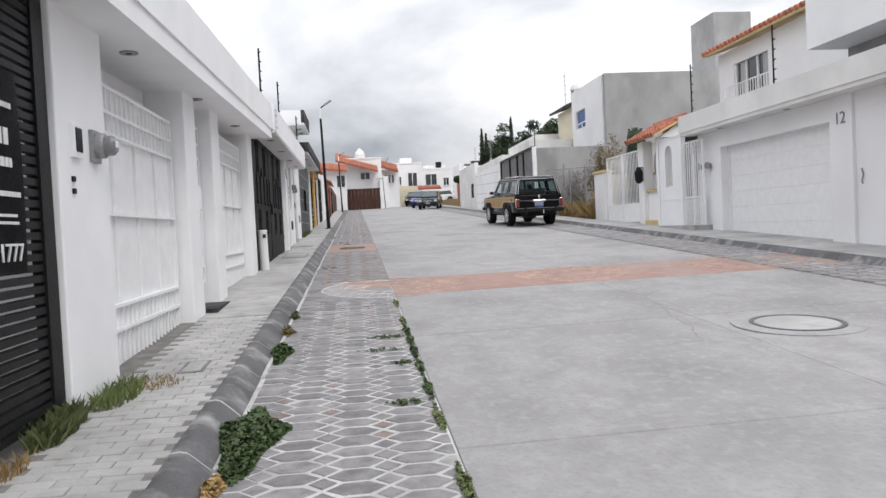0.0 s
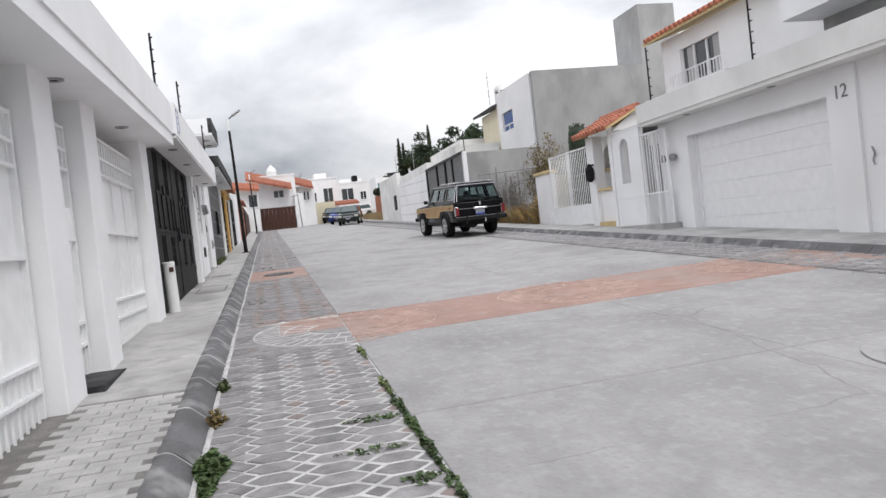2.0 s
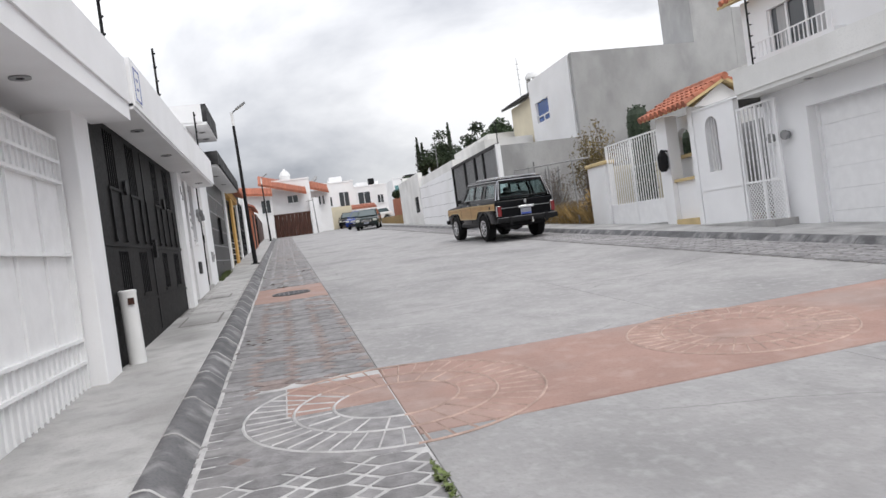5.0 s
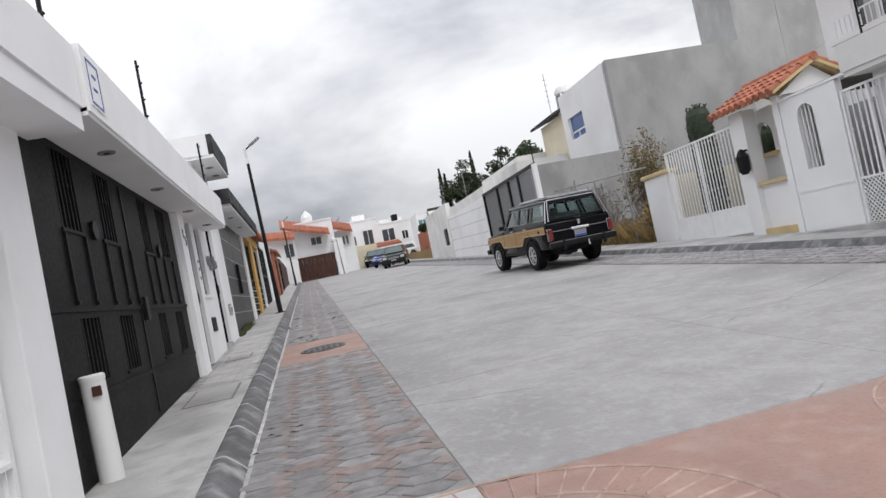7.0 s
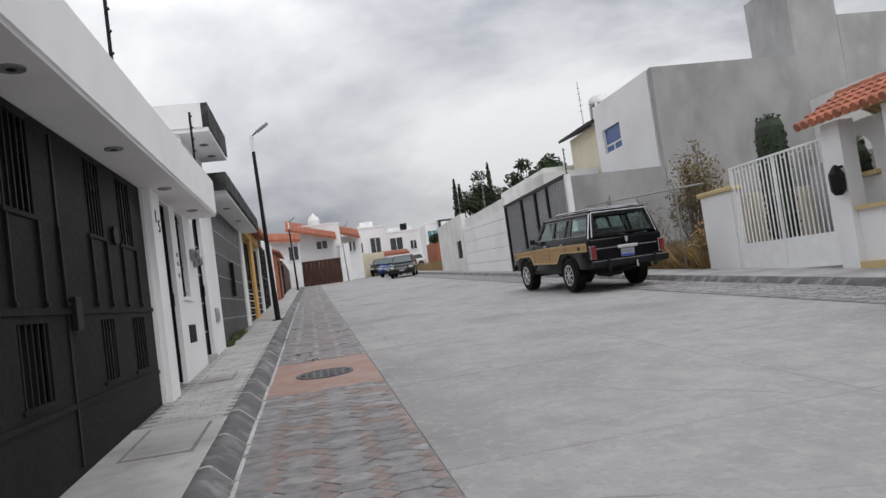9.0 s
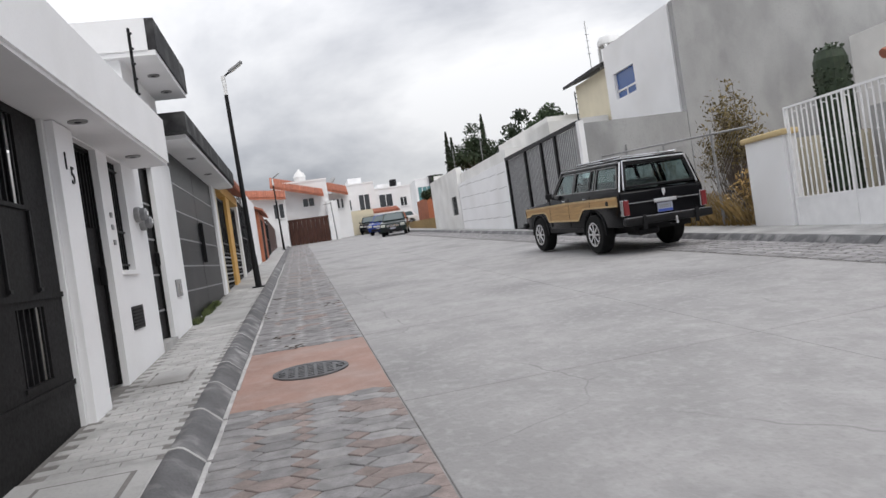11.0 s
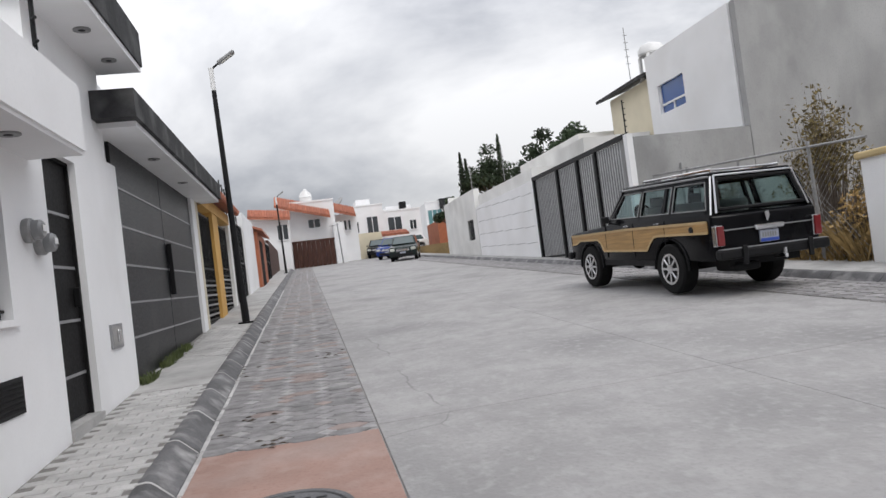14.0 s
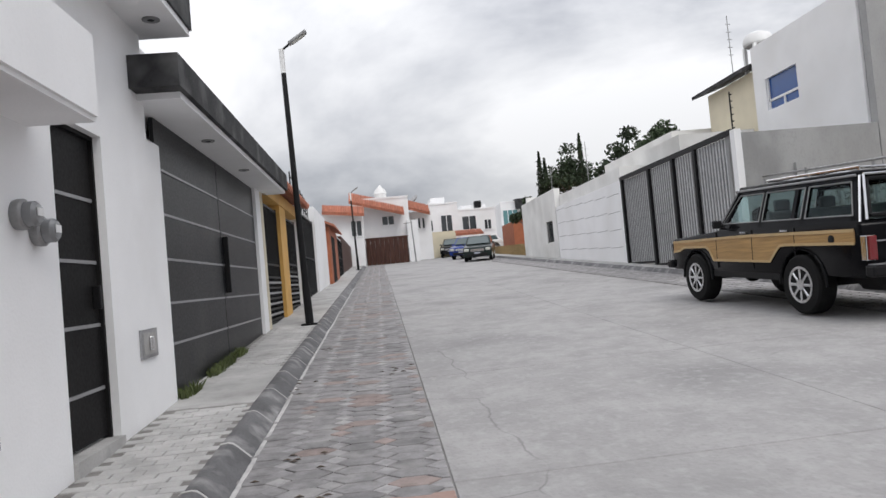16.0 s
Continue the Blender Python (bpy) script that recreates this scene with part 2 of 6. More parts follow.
def rise(y):
    """Height of the climbing street at y, level beyond its upper end."""
    return SLOPE * min(y, 86.0)


def road_z(x, y):
    return rise(y) + ROAD0 + 0.01 * min(max(x, 0), 7.2)


def walk_z(y):
    return rise(y) + WALK0


def box(bm, x0, x1, y0, y1, z0, z1, dz=0.0, bevel=0.0):
    """A box; dz lifts its far (y1) end, so that it can follow the slope."""
    v = [bm.verts.new((x, y, z + (dz if y == y1 else 0))) for z in (z0, z1) for y in (y0, y1) for x in (x0, x1)]
    faces = [bm.faces.new([v[i] for i in f]) for f in ((0, 2, 3, 1), (4, 5, 7, 6), (0, 1, 5, 4), (2, 6, 7, 3), (0, 4, 6, 2), (1, 3, 7, 5))]
    if bevel:
        es = {e for f in faces for e in f.edges}
        bmesh.ops.bevel(bm, geom=list(es), offset=bevel, segments=2, affect="EDGES", profile=0.5)
    return bm


def one_box(*a, **k):
    return box(bmesh.new(), *a, **k)


def rod(bm, p, q, r, sides=8, r2=None):
    p, q = Vector(p), Vector(q)
    d = q - p
    m = Matrix.Translation((p + q) / 2) @ d.to_track_quat("Z", "Y").to_matrix().to_4x4()
    bmesh.ops.create_cone(bm, cap_ends=True, segments=sides, radius1=r, radius2=r if r2 is None else r2, depth=d.length, matrix=m)
    return bm


def prism(bm, pts, axis, a, b):
    """Extrudes a closed outline along an axis; pts are in the two other axes, in order."""
    def at(p, c):
        return {"x": (c, p[0], p[1]), "y": (p[0], c, p[1]), "z": (p[0], p[1], c)}[axis]
    lo, hi = [bm.verts.new(at(p, a)) for p in pts], [bm.verts.new(at(p, b)) for p in pts]
    n = len(pts)
    bm.faces.new(lo), bm.faces.new(hi[::-1])
    for i in range(n):
        bm.faces.new((lo[i], hi[i], hi[(i + 1) % n], lo[(i + 1) % n]))
    bmesh.ops.recalc_face_normals(bm, faces=bm.faces)
    return bm


def lathe(bm, prof, axis_point, direction, sides=20):
    """Turns a profile of (radius, along) about an axis."""
    d = Vector(direction).normalized()
    m = Matrix.Translation(axis_point) @ d.to_track_quat("Z", "Y").to_matrix().to_4x4()
    rings = []
    for r, h in prof:
        rings.append([bm.verts.new(m @ Vector((r * math.cos(2 * math.pi * i / sides), r * math.sin(2 * math.pi * i / sides), h))) for i in range(sides)])
    for a, b in zip(rings, rings[1:]):
        for i in range(sides):
            bm.faces.new((a[i], a[(i + 1) % sides], b[(i + 1) % sides], b[i]))
    bm.faces.new(rings[0][::-1]), bm.faces.new(rings[-1])
    bmesh.ops.recalc_face_normals(bm, faces=bm.faces)
    return bm


def mesh_of(name, bm, material, smooth=False):
    me = bpy.data.meshes.new(name)
    bm.to_mesh(me)
    bm.free()
    me.materials.append(M[material] if isinstance(material, str) else material)
    if smooth:
        me.shade_smooth()
        me.set_sharp_from_angle(angle=radians(35))
    return me


def part(name, bm, material, parent, label="", smooth=False):
    """One mesh, given in world places, as a part of a thing or of a part."""
    ob = new(name, mesh_of(name, bm, material, smooth))
    ob.parent = parent
    b = BASE.get(parent, Vector())
    ob.matrix_parent_inverse = Matrix.Translation(-b)
    BASE[ob] = Vector()
    if label:
        tagged(ob, label)
    return ob


def thing(name, label, category, at=(0, 0, 0), group="", kind=""):
    ob = new(name)
    ob.empty_display_size = 0.1
    ob.location = at
    BASE[ob] = Vector(at)
    return tagged(ob, label, category, group, kind)


def solid(name, bm, material, label, category, group="", kind="", smooth=False):
    ob = new(name, mesh_of(name, bm, material, smooth))
    BASE[ob] = Vector()
    return tagged(ob, label, category, group, kind)


def structure(name, bm, material, label, category):
    return solid(name, bm, material, label, category, kind="structure")


def text_mesh(words, size, material, m, name, parent=None, depth=0.004):
    cu = bpy.data.curves.new("words", "FONT")
    cu.body, cu.size, cu.extrude, cu.align_x = words, size, depth, "CENTER"
    tmp = bpy.data.objects.new("words", cu)
    me = bpy.data.meshes.new_from_object(tmp)
    me.transform(m)
    bpy.data.objects.remove(tmp)
    me.materials.append(M[material])
    ob = new(name, me)
    if parent is not None:
        ob.parent = parent
        ob.matrix_parent_inverse = Matrix.Translation(-BASE.get(parent, Vector()))
    return ob


def recessed_panel_wall(bm, x0, x1, y0, y1, z0, z1, holes):
    """A wall along y with rectangular openings (y0, y1, z0, z1) cut right through it; openings do not overlap along y."""
    y = y0
    for a, b, c, d in sorted(holes):
        if a > y:
            box(bm, x0, x1, y, a, z0, z1)
        if c > z0:
            box(bm, x0, x1, a, b, z0, c)
        if d < z1:
            box(bm, x0, x1, a, b, d, z1)
        y = b
    if y < y1:
        box(bm, x0, x1, y, y1, z0, z1)
    bmesh.ops.remove_doubles(bm, verts=bm.verts, dist=0.0001)
    return bm


rng = random.Random(7)

# ---------------------------------------------------------------- ground, road, pavements
def sheet(bm, x0, x1, ys, off, cross=0.0):
    rows = [(bm.verts.new((x0, y, rise(y) + off + cross * min(max(x0, 0), 7.2))), bm.verts.new((x1, y, rise(y) + off + cross * min(max(x1, 0), 7.2)))) for y in ys]
    for a, b in zip(rows, rows[1:]):
        bm.faces.new((a[0], a[1], b[1], b[0]))
    return bm


LONG = [-60, -20, 0, 20, 40, 60, 86, 120, 400, 900]
structure("ground", sheet(bmesh.new(), -600, 600, [-600] + LONG, ROAD0 - 0.16), "earth", "bare earth ground sheet under the street", "ground")
road = structure("road", sheet(bmesh.new(), -0.02, 7.2, LONG[:7], ROAD0 - 0.02, 0.01), "joint", "pale concrete street climbing gently between houses", "road")
strip = structure("pavement_strip", sheet(bmesh.new(), -1.34, 0.0, [-60, -20, 0, 12.45], ROAD0 + 0.001), "grout", "paver gutter strip with pale grout beside the kerb", "pavement")
strip_up = structure("pavement_strip_upper", sheet(bmesh.new(), -1.34, 0.0, [12.45, 20, 40, 60, 86], ROAD0 - 0.002), "grout_dark", "weathered paver gutter strip with grey and reddish pavers", "pavement")
strip_r = structure("pavement_strip_far", sheet(bmesh.new(), 5.9, 7.2, LONG[:7], ROAD0 + 0.062), "joint", "grey paver parking strip along the far kerb", "pavement")
bm = bmesh.new()
for a, b in zip(LONG[:7], LONG[1:7]):
    box(bm, -2.75, -1.54, a, b, rise(a) + WALK0 - 0.5, rise(a) + WALK0 - 0.006, dz=rise(b) - rise(a))
walk_l = structure("sidewalk_left", bm, "joint", "narrow stamped concrete sidewalk beside white garage fronts", "sidewalk")
bm = bmesh.new()
for a, b in zip(LONG[:7], LONG[1:7]):
    box(bm, 7.34, 8.9, a, b, rise(a) - 0.6, rise(a) - 0.125, dz=rise(b) - rise(a))
walk_r = structure("sidewalk_right", bm, "walk", "concrete sidewalk before the garage house and gatehouse", "sidewalk")
box_top = bmesh.new()
for a, b in zip(LONG[:7], LONG[1:7]):
    box(box_top, 8.9, 18.0, a, b, rise(a) - 0.6, rise(a) - 0.14, dz=rise(b) - rise(a))
structure("ground_lot", box_top, "earth", "bare dry earth of the vacant lot and yards", "ground")
far_floor = bmesh.new()
sheet(far_floor, -12, 40, [60, 86, 130], ROAD0 - 0.05)
structure("road_end", far_floor, "road", "pale concrete turning area at the upper end of the street", "road")

# ---------------------------------------------------------------- street lamp
def street_lamp(x, y, z, h, label):
    o = thing("street_lamp", label, "street lamp", (x, y, z), group="street lamps")
    part("base_plate", box(bmesh.new(), x - 0.14, x + 0.14, y - 0.14, y + 0.14, z, z + 0.03, bevel=0.005), "black", o)
    bmc = bmesh.new()
    rod(bmc, (x, y, z + 0.02), (x - 0.02, y, z + 0.75), 0.075, 12, 0.07)
    part("lower_pole", bmc, "black", o)
    bmc = bmesh.new()
    rod(bmc, (x - 0.02, y, z + 0.75), (x - 0.1, y, z + h - 0.45), 0.062, 12, 0.045)
    part("pole", bmc, "black", o, smooth=True)
    bmc = bmesh.new()
    rod(bmc, (x - 0.1, y, z + h - 0.45), (x - 0.11, y, z + h), 0.045, 12, 0.05)
    part("collar", bmc, "tank", o, "white painted collar")
    bmc = bmesh.new()
    rod(bmc, (x - 0.11, y, z + h - 0.03), (x + 0.12, y, z + h + 0.14), 0.022, 8)
    part("arm", bmc, "black", o)
    bmc = bmesh.new()
    box(bmc, -0.2, 0.2, -0.075, 0.075, -0.03, 0.035, bevel=0.02)
    bmc.transform(Matrix.Translation((x + 0.2, y, z + h + 0.19)) @ pose(0, 0, 0, 0, -33, 0))
    head = part("lamp_head", bmc, "meter", o, "grey lamp head")
    bmc = bmesh.new()
    box(bmc, -0.14, 0.14, -0.055, 0.055, -0.04, -0.03)
    bmc.transform(Matrix.Translation((x + 0.2, y, z + h + 0.19)) @ pose(0, 0, 0, 0, -33, 0))
    part("lens", bmc, "lens", head)
    return o


street_lamp(-1.66, 31.07, walk_z(31.07), 5.05, "slim black street lamp with white collar on the sidewalk")
street_lamp(-1.62, 62.0, walk_z(62.0), 4.7, "distant black street lamp beside the upper gates")


# ---------------------------------------------------------------- black slatted gate with banner
def slatted_gate():
    o = thing("slatted_gate", "black horizontal slat steel gate with white light behind", "gate", (-2.42, 3.4, walk_z(3.4)))
    y0, y1, z0, z1 = 0.6, 4.82, 0.02, 3.4
    for a, b in ((4.66, 4.82), (0.6, 0.7)):
        part("frame_post", one_box(-2.44, -2.36, a, b, walk_z(a) - 0.05, z1), "black", o)
    part("top_rail", one_box(-2.44, -2.36, 0.7, 4.66, 3.32, z1), "black", o)
    n = 50
    for i in range(n):
        z = walk_z(4.66) + 0.06 + i * 0.064
        s = part("slat", one_box(-2.425, -2.375, 0.7, 4.66, z, z + 0.042), "black", o)
    b = thing("advertising_banner", "black cloth banner with white lettering tied to gate", "banner", (-2.35, 4.1, 1.3))
    bmc = bmesh.new()
    cols = 16
    grid = [[bmc.verts.new((-2.352 + 0.012 * math.sin(i * 0.8 + k * 0.3), 2.4 + 1.98 * i / cols, 1.02 + 1.1 * k / 10 + 0.015 * math.sin(i * 0.7))) for i in range(cols + 1)] for k in range(11)]
    for k in range(10):
        for i in range(cols):
            bmc.faces.new((grid[k][i], grid[k][i + 1], grid[k + 1][i + 1], grid[k + 1][i]))
    bmesh.ops.solidify(bmc, geom=bmc.faces[:], thickness=0.006)
    part("cloth", bmc, "banner", b, smooth=True)
    m = Matrix.Translation((-2.328, 4.16, 1.07)) @ pose(0, 0, 0, 90, 0, 90)
    text_mesh("1777", 0.14, "print", m, "phone_number", b)
    for k, (z, h, ya, yb) in enumerate(((1.90, 0.03, 3.7, 4.25), (1.70, 0.09, 3.6, 4.2), (1.58, 0.05, 3.8, 4.22), (1.42, 0.028, 3.7, 4.3), (1.31, 0.016, 3.9, 4.26), (1.27, 0.016, 3.9, 4.26))):
        y = ya
        bmc = bmesh.new()
        while y < yb:
            w = h * (0.45 + 0.5 * rng.random())
            box(bmc, -2.336, -2.331, y, y + w, z, z + h)
            y += w + 0.25 * h
        part("print_line", bmc, "print", b)
    return o


slatted_gate()
structure("wall_yard", one_box(-3.6, -3.5, 0.4, 4.85, -0.5, 2.2), "white", "white yard wall behind the slatted gate", "wall")


# ---------------------------------------------------------------- white garage house
def meter_round(y, z, x, label):
    o = thing("electric_meter", label, "meter", (x, y, z), group="electric meters")
    bmc = bmesh.new()
    lathe(bmc, [(0.085, 0), (0.09, 0.02), (0.09, 0.05), (0.08, 0.062)], (x, y, z), (1, 0, 0), 18)
    part("meter_socket", bmc, "meter", o, smooth=True)
    bmc = bmesh.new()
    lathe(bmc, [(0.072, 0.06), (0.072, 0.11), (0.055, 0.13), (0.01, 0.134)], (x, y, z), (1, 0, 0), 18)
    part("glass_dome", bmc, "clear", o, smooth=True)
    part("dial", one_box(x + 0.1335, x + 0.138, y - 0.035, y + 0.035, z - 0.015, z + 0.03), "print", o)
    return o


def downlight(x, y, z):
    o = thing("downlight", "small round recessed soffit downlight", "downlight", (x, y, z), group="soffit downlights")
    bmc = bmesh.new()
    lathe(bmc, [(0.05, 0), (0.075, 0), (0.075, -0.012), (0.052, -0.012)], (x, y, z), (0, 0, 1), 16)
    part("ring", bmc, "meter", o)
    bmc = bmesh.new()
    lathe(bmc, [(0.05, -0.004), (0.02, -0.016)], (x, y, z), (0, 0, 1), 12)
    part("bulb", bmc, "black", o)


def white_gate(y0, y1, x, z0, z1, label, group="white sheet gates"):
    """A white sheet-metal gate with open bar rows at its top and foot."""
    ym = (y0 + y1) / 2
    o = thing("sheet_gate", label, "gate", (x, ym, walk_z(ym)), group=group)
    for a, b in ((y0, y0 + 0.05), (y1 - 0.05, y1)):
        part("stile", one_box(x - 0.02, x + 0.025, a, b, walk_z(a), z1), "white_iron", o)
    zb = walk_z(y0) + 0.08
    part("sheet", one_box(x - 0.03, x - 0.02, y0 + 0.02, y1 - 0.02, z0, z1 - 0.02), "white_iron", o)
    part("lower_sheet", one_box(x - 0.03, x - 0.02, y0 + 0.02, y1 - 0.02, zb - 0.1, z0 - 0.01), "white_iron", o)
    for z in (z1 - 0.03, z1 - 0.24, z1 - 0.42, z0 + 0.76, z0, z0 - 0.2):
        part("rail", one_box(x - 0.019, x + 0.03, y0 + 0.05, y1 - 0.05, z - 0.014, z + 0.014), "white_iron", o)
    n = max(2, int((y1 - y0) / 0.13))
    for i in range(1, n):
        y = y0 + (y1 - y0) * i / n
        part("bar", one_box(x, x + 0.018, y - 0.009, y + 0.009, z1 - 0.42, z1), "white_iron", o)
        part("bar", one_box(x, x + 0.018, y - 0.009, y + 0.009, zb - 0.02, z0), "white_iron", o)
    for i in (1, 2, 3):
        y = y0 + (y1 - y0) * i / 4
        part("mullion", one_box(x - 0.019, x + 0.004, y - 0.012, y + 0.012, z0, z1 - 0.42), "white_iron", o)
    return o


XL = -2.33
wall1 = structure("wall_1", one_box(-2.95, -2.75, 4.86, 13.75, -0.6, 3.55), "white", "white painted wall behind the pillared garage front", "wall")
for a, b in ((4.86, 5.78), (8.42, 8.98), (9.95, 10.5), (13.18, 13.74)):
    structure("pillar", one_box(-2.75, XL, a, b, walk_z(a) - 0.1, 2.98, bevel=0.012), "white", "thick white plastered pillar on the sidewalk", "pillar")
# canopy, following the street's climb
can = thing("canopy", "long white plastered canopy over the garage gates", "canopy", (-2.5, 9.3, 2.8))
part("slab", one_box(-2.96, -1.98, 3.2, 14.0, 2.63, 2.80, dz=0.32), "white", can)
part("fascia", one_box(-2.10, -1.96, 3.2, 14.0, 2.80, 3.26, dz=0.32), "white", can)
part("end_face", one_box(-2.95, -2.10, 13.9, 14.0, 3.1, 3.57), "white", can)
white_gate(5.8, 8.4, -2.50, 0.62, 2.46, "white sheet garage gate with open bar rows")
white_gate(9.0, 9.93, -2.52, 0.78, 2.60, "narrow white sheet pedestrian gate beside letter box")
white_gate(10.52, 13.16, -2.50, 0.88, 2.70, "white sheet garage gate beside dark steel gate")
for y in (5.15, 5.5):
    o = thing("meter_box", "small grey meter box recessed in white pillar", "meter box", (XL, y, 1.75), group="meter boxes")
    part("box", one_box(XL - 0.02, XL + 0.03, y - 0.08, y + 0.08, 1.72, 1.95, bevel=0.006), "meter" if y > 5.3 else "white", o)
    part("window", one_box(XL + 0.03, XL + 0.036, y - 0.055, y + 0.05, 1.76, 1.92), "black" if y < 5.3 else "meter", o)
meter_round(5.5, 1.84, XL + 0.03, "round glass electric meter on white pillar")
o = thing("doorbell", "small dark doorbell buttons on white pillar", "doorbell", (XL, 5.08, 1.5))
for z in (1.48, 1.56):
    part("button", one_box(XL, XL + 0.015, 5.06, 5.1, z, z + 0.035), "black", o)
o = thing("letter_box", "white metal letter box with pointed foot", "letter box", (-2.46, 9.15, 1.5))
part("body", one_box(-2.49, -2.36, 9.05, 9.3, 1.5, 1.78, bevel=0.01), "white_iron", o)
bm = bmesh.new()
prism(bm, [(9.05, 1.5), (9.3, 1.5), (9.17, 1.4)], "x", -2.47, -2.38)
part("foot", bm, "white_iron", o)
o = structure("doorstep", one_box(-2.7, -2.2, 9.0, 9.9, walk_z(9.0) - 0.1, walk_z(9.9) + 0.012), "dark_fascia", "dark stone threshold at the pedestrian gate", "step")
for y, x in ((6.4, -2.3), (9.0, -2.3), (11.8, -2.3)):
    downlight(x, y, 2.63 + 0.0296 * (y - 3.2))


# ---------------------------------------------------------------- electric fence posts on roof edges
def fence_post(x, y, z, h, lean=0.0):
    o = thing("fence_post", "black electric fence post with insulators on parapet", "fence post", (x, y, z), group="electric fence posts")
    bmc = bmesh.new()
    rod(bmc, (x, y, z), (x + lean, y, z + h), 0.018, 6)
    part("post", bmc, "black", o)
    for i in range(6):
        zz = z + h * (0.15 + 0.155 * i)
        bmc = bmesh.new()
        rod(bmc, (x + lean * zz / (z + h), y - 0.02, zz), (x + lean * 0.5 + 0.035, y - 0.05, zz + 0.01), 0.014, 6)
        part("insulator", bmc, "black", o)


for x, y, z, h in ((-2.15, 14.1, 3.5, 1.15), (-2.2, 17.9, 3.45, 1.35), (-2.1, 21.9, 3.5, 1.1)):
    fence_post(x, y, z, h)
fence_post(8.35, 18.3, 3.7, 1.35)
fence_post(8.4, 14.6, 3.7, 1.35)
fence_post(8.0, 33.74, 4.6, 1.0)


# ---------------------------------------------------------------- house with dark panelled gate
def panel_gate(y0, y1, x, zt):
    o = thing("panelled_gate", "dark grey steel gate with barred openings", "gate", (x, (y0 + y1) / 2, walk_z(16.5)))
    holes_u = [(14.41, 14.90), (15.50, 16.0), (17.16, 17.60), (18.14, 18.66)]
    holes_l = [(14.43, 14.92), (15.52, 16.03), (17.19, 17.62), (18.23, 18.74)]
    bmc = bmesh.new()
    recessed_panel_wall(bmc, x - 0.03, x, y0, y1, 2.02, zt, [(a, b, 2.37, 3.0) for a, b in holes_u])
    part("upper_panel", bmc, "dark_gate", o)
    bmc = bmesh.new()
    recessed_panel_wall(bmc, x - 0.03, x, y0, y1, walk_z(y0) + 0.02, 2.02, [(a, b, 1.17, 1.67) for a, b in holes_l])
    part("lower_panel", bmc, "dark_gate", o)
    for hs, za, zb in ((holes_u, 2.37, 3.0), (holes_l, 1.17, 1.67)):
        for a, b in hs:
            # black sheet close behind each opening, shade painted as colour
            part("opening_back", one_box(x - 0.10, x - 0.09, a - 0.05, b + 0.05, za - 0.05, zb + 0.05), "void_shade", o)
            for i in range(5):
                y = a + (b - a) * (i + 0.5) / 5
                part("bar", one_box(x - 0.022, x - 0.006, y - 0.009, y + 0.009, za - 0.01, zb + 0.01), "black", o)
            part("sill_trim", one_box(x + 0.001, x + 0.015, a - 0.03, b + 0.03, za - 0.03, za), "dark_gate", o)
    for y in (14.40, 14.91, 15.50, 16.01, 16.40, 17.16, 17.61, 18.14, 18.68):
        part("seam", one_box(x + 0.001, x + 0.022, y - 0.011, y + 0.011, 1.77, 2.335), "black", o)
        part("seam_pad", one_box(x + 0.023, x + 0.034, y - 0.022, y + 0.022, 1.775, 1.80), "black", o)
    part("leaf_seam", one_box(x + 0.001, x + 0.012, 16.40, 16.44, walk_z(16.4) + 0.06, 3.0), "black", o)
    part("foot_rail", one_box(x + 0.001, x + 0.014, y0, y1, 1.06, 1.10), "dark_gate", o)
    part("mid_rail", one_box(x + 0.001, x + 0.016, y0, y1, 1.72, 1.76), "dark_gate", o)
    for y in (15.2, 17.9):
        bmc = bmesh.new()
        lathe(bmc, [(0.05, 0), (0.085, 0), (0.085, 0.03), (0.05, 0.03)], (x, y, 2.42), (1, 0, 0), 14)
        part("ring", bmc, "black", o)
    part("lock", one_box(x + 0.013, x + 0.05, 16.48, 16.62, 1.60, 1.84), "black", o)
    return o


panel_gate(13.76, 19.15, -2.36, 3.06)
structure("wall_2", recessed_panel_wall(bmesh.new(), -2.52, XL, 19.18, 24.87, -0.2, 3.45,
          [(19.85, 20.64, 0.5, 3.06), (21.03, 21.62, 1.9, 3.06), (22.50, 23.36, 0.5, 3.24)]), "white", "white plastered house front with doors and window", "wall")
structure("wall_upper_2", one_box(-4.6, XL, 22.39, 24.49, 3.45, 4.83), "white", "white upper storey wall set over the doors", "wall")
# added wall, coloured near black for the carport's shade
structure("wall_back_2", one_box(-2.9, -2.8, 13.76, 19.18, -0.2, 3.4), "void_shade", "near-black wall painted as carport shade behind the steel gate", "wall")
structure("pillar", one_box(XL + 0.002, XL + 0.07, 19.22, 19.68, walk_z(19.2) - 0.05, 3.06, bevel=0.006), "white", "slim white post beside dark steel door", "pillar")
number = thing("house_number", "black metal house number fifteen on white post", "house number", (XL + 0.07, 19.45, 2.6))
text_mesh("1", 0.2, "black", Matrix.Translation((XL + 0.076, 19.38, 2.70)) @ pose(0, 0, 0, 90, 0, 90), "digit", number)
text_mesh("5", 0.2, "black", Matrix.Translation((XL + 0.076, 19.52, 2.60)) @ pose(0, 0, 0, 90, 0, 90), "digit", number)


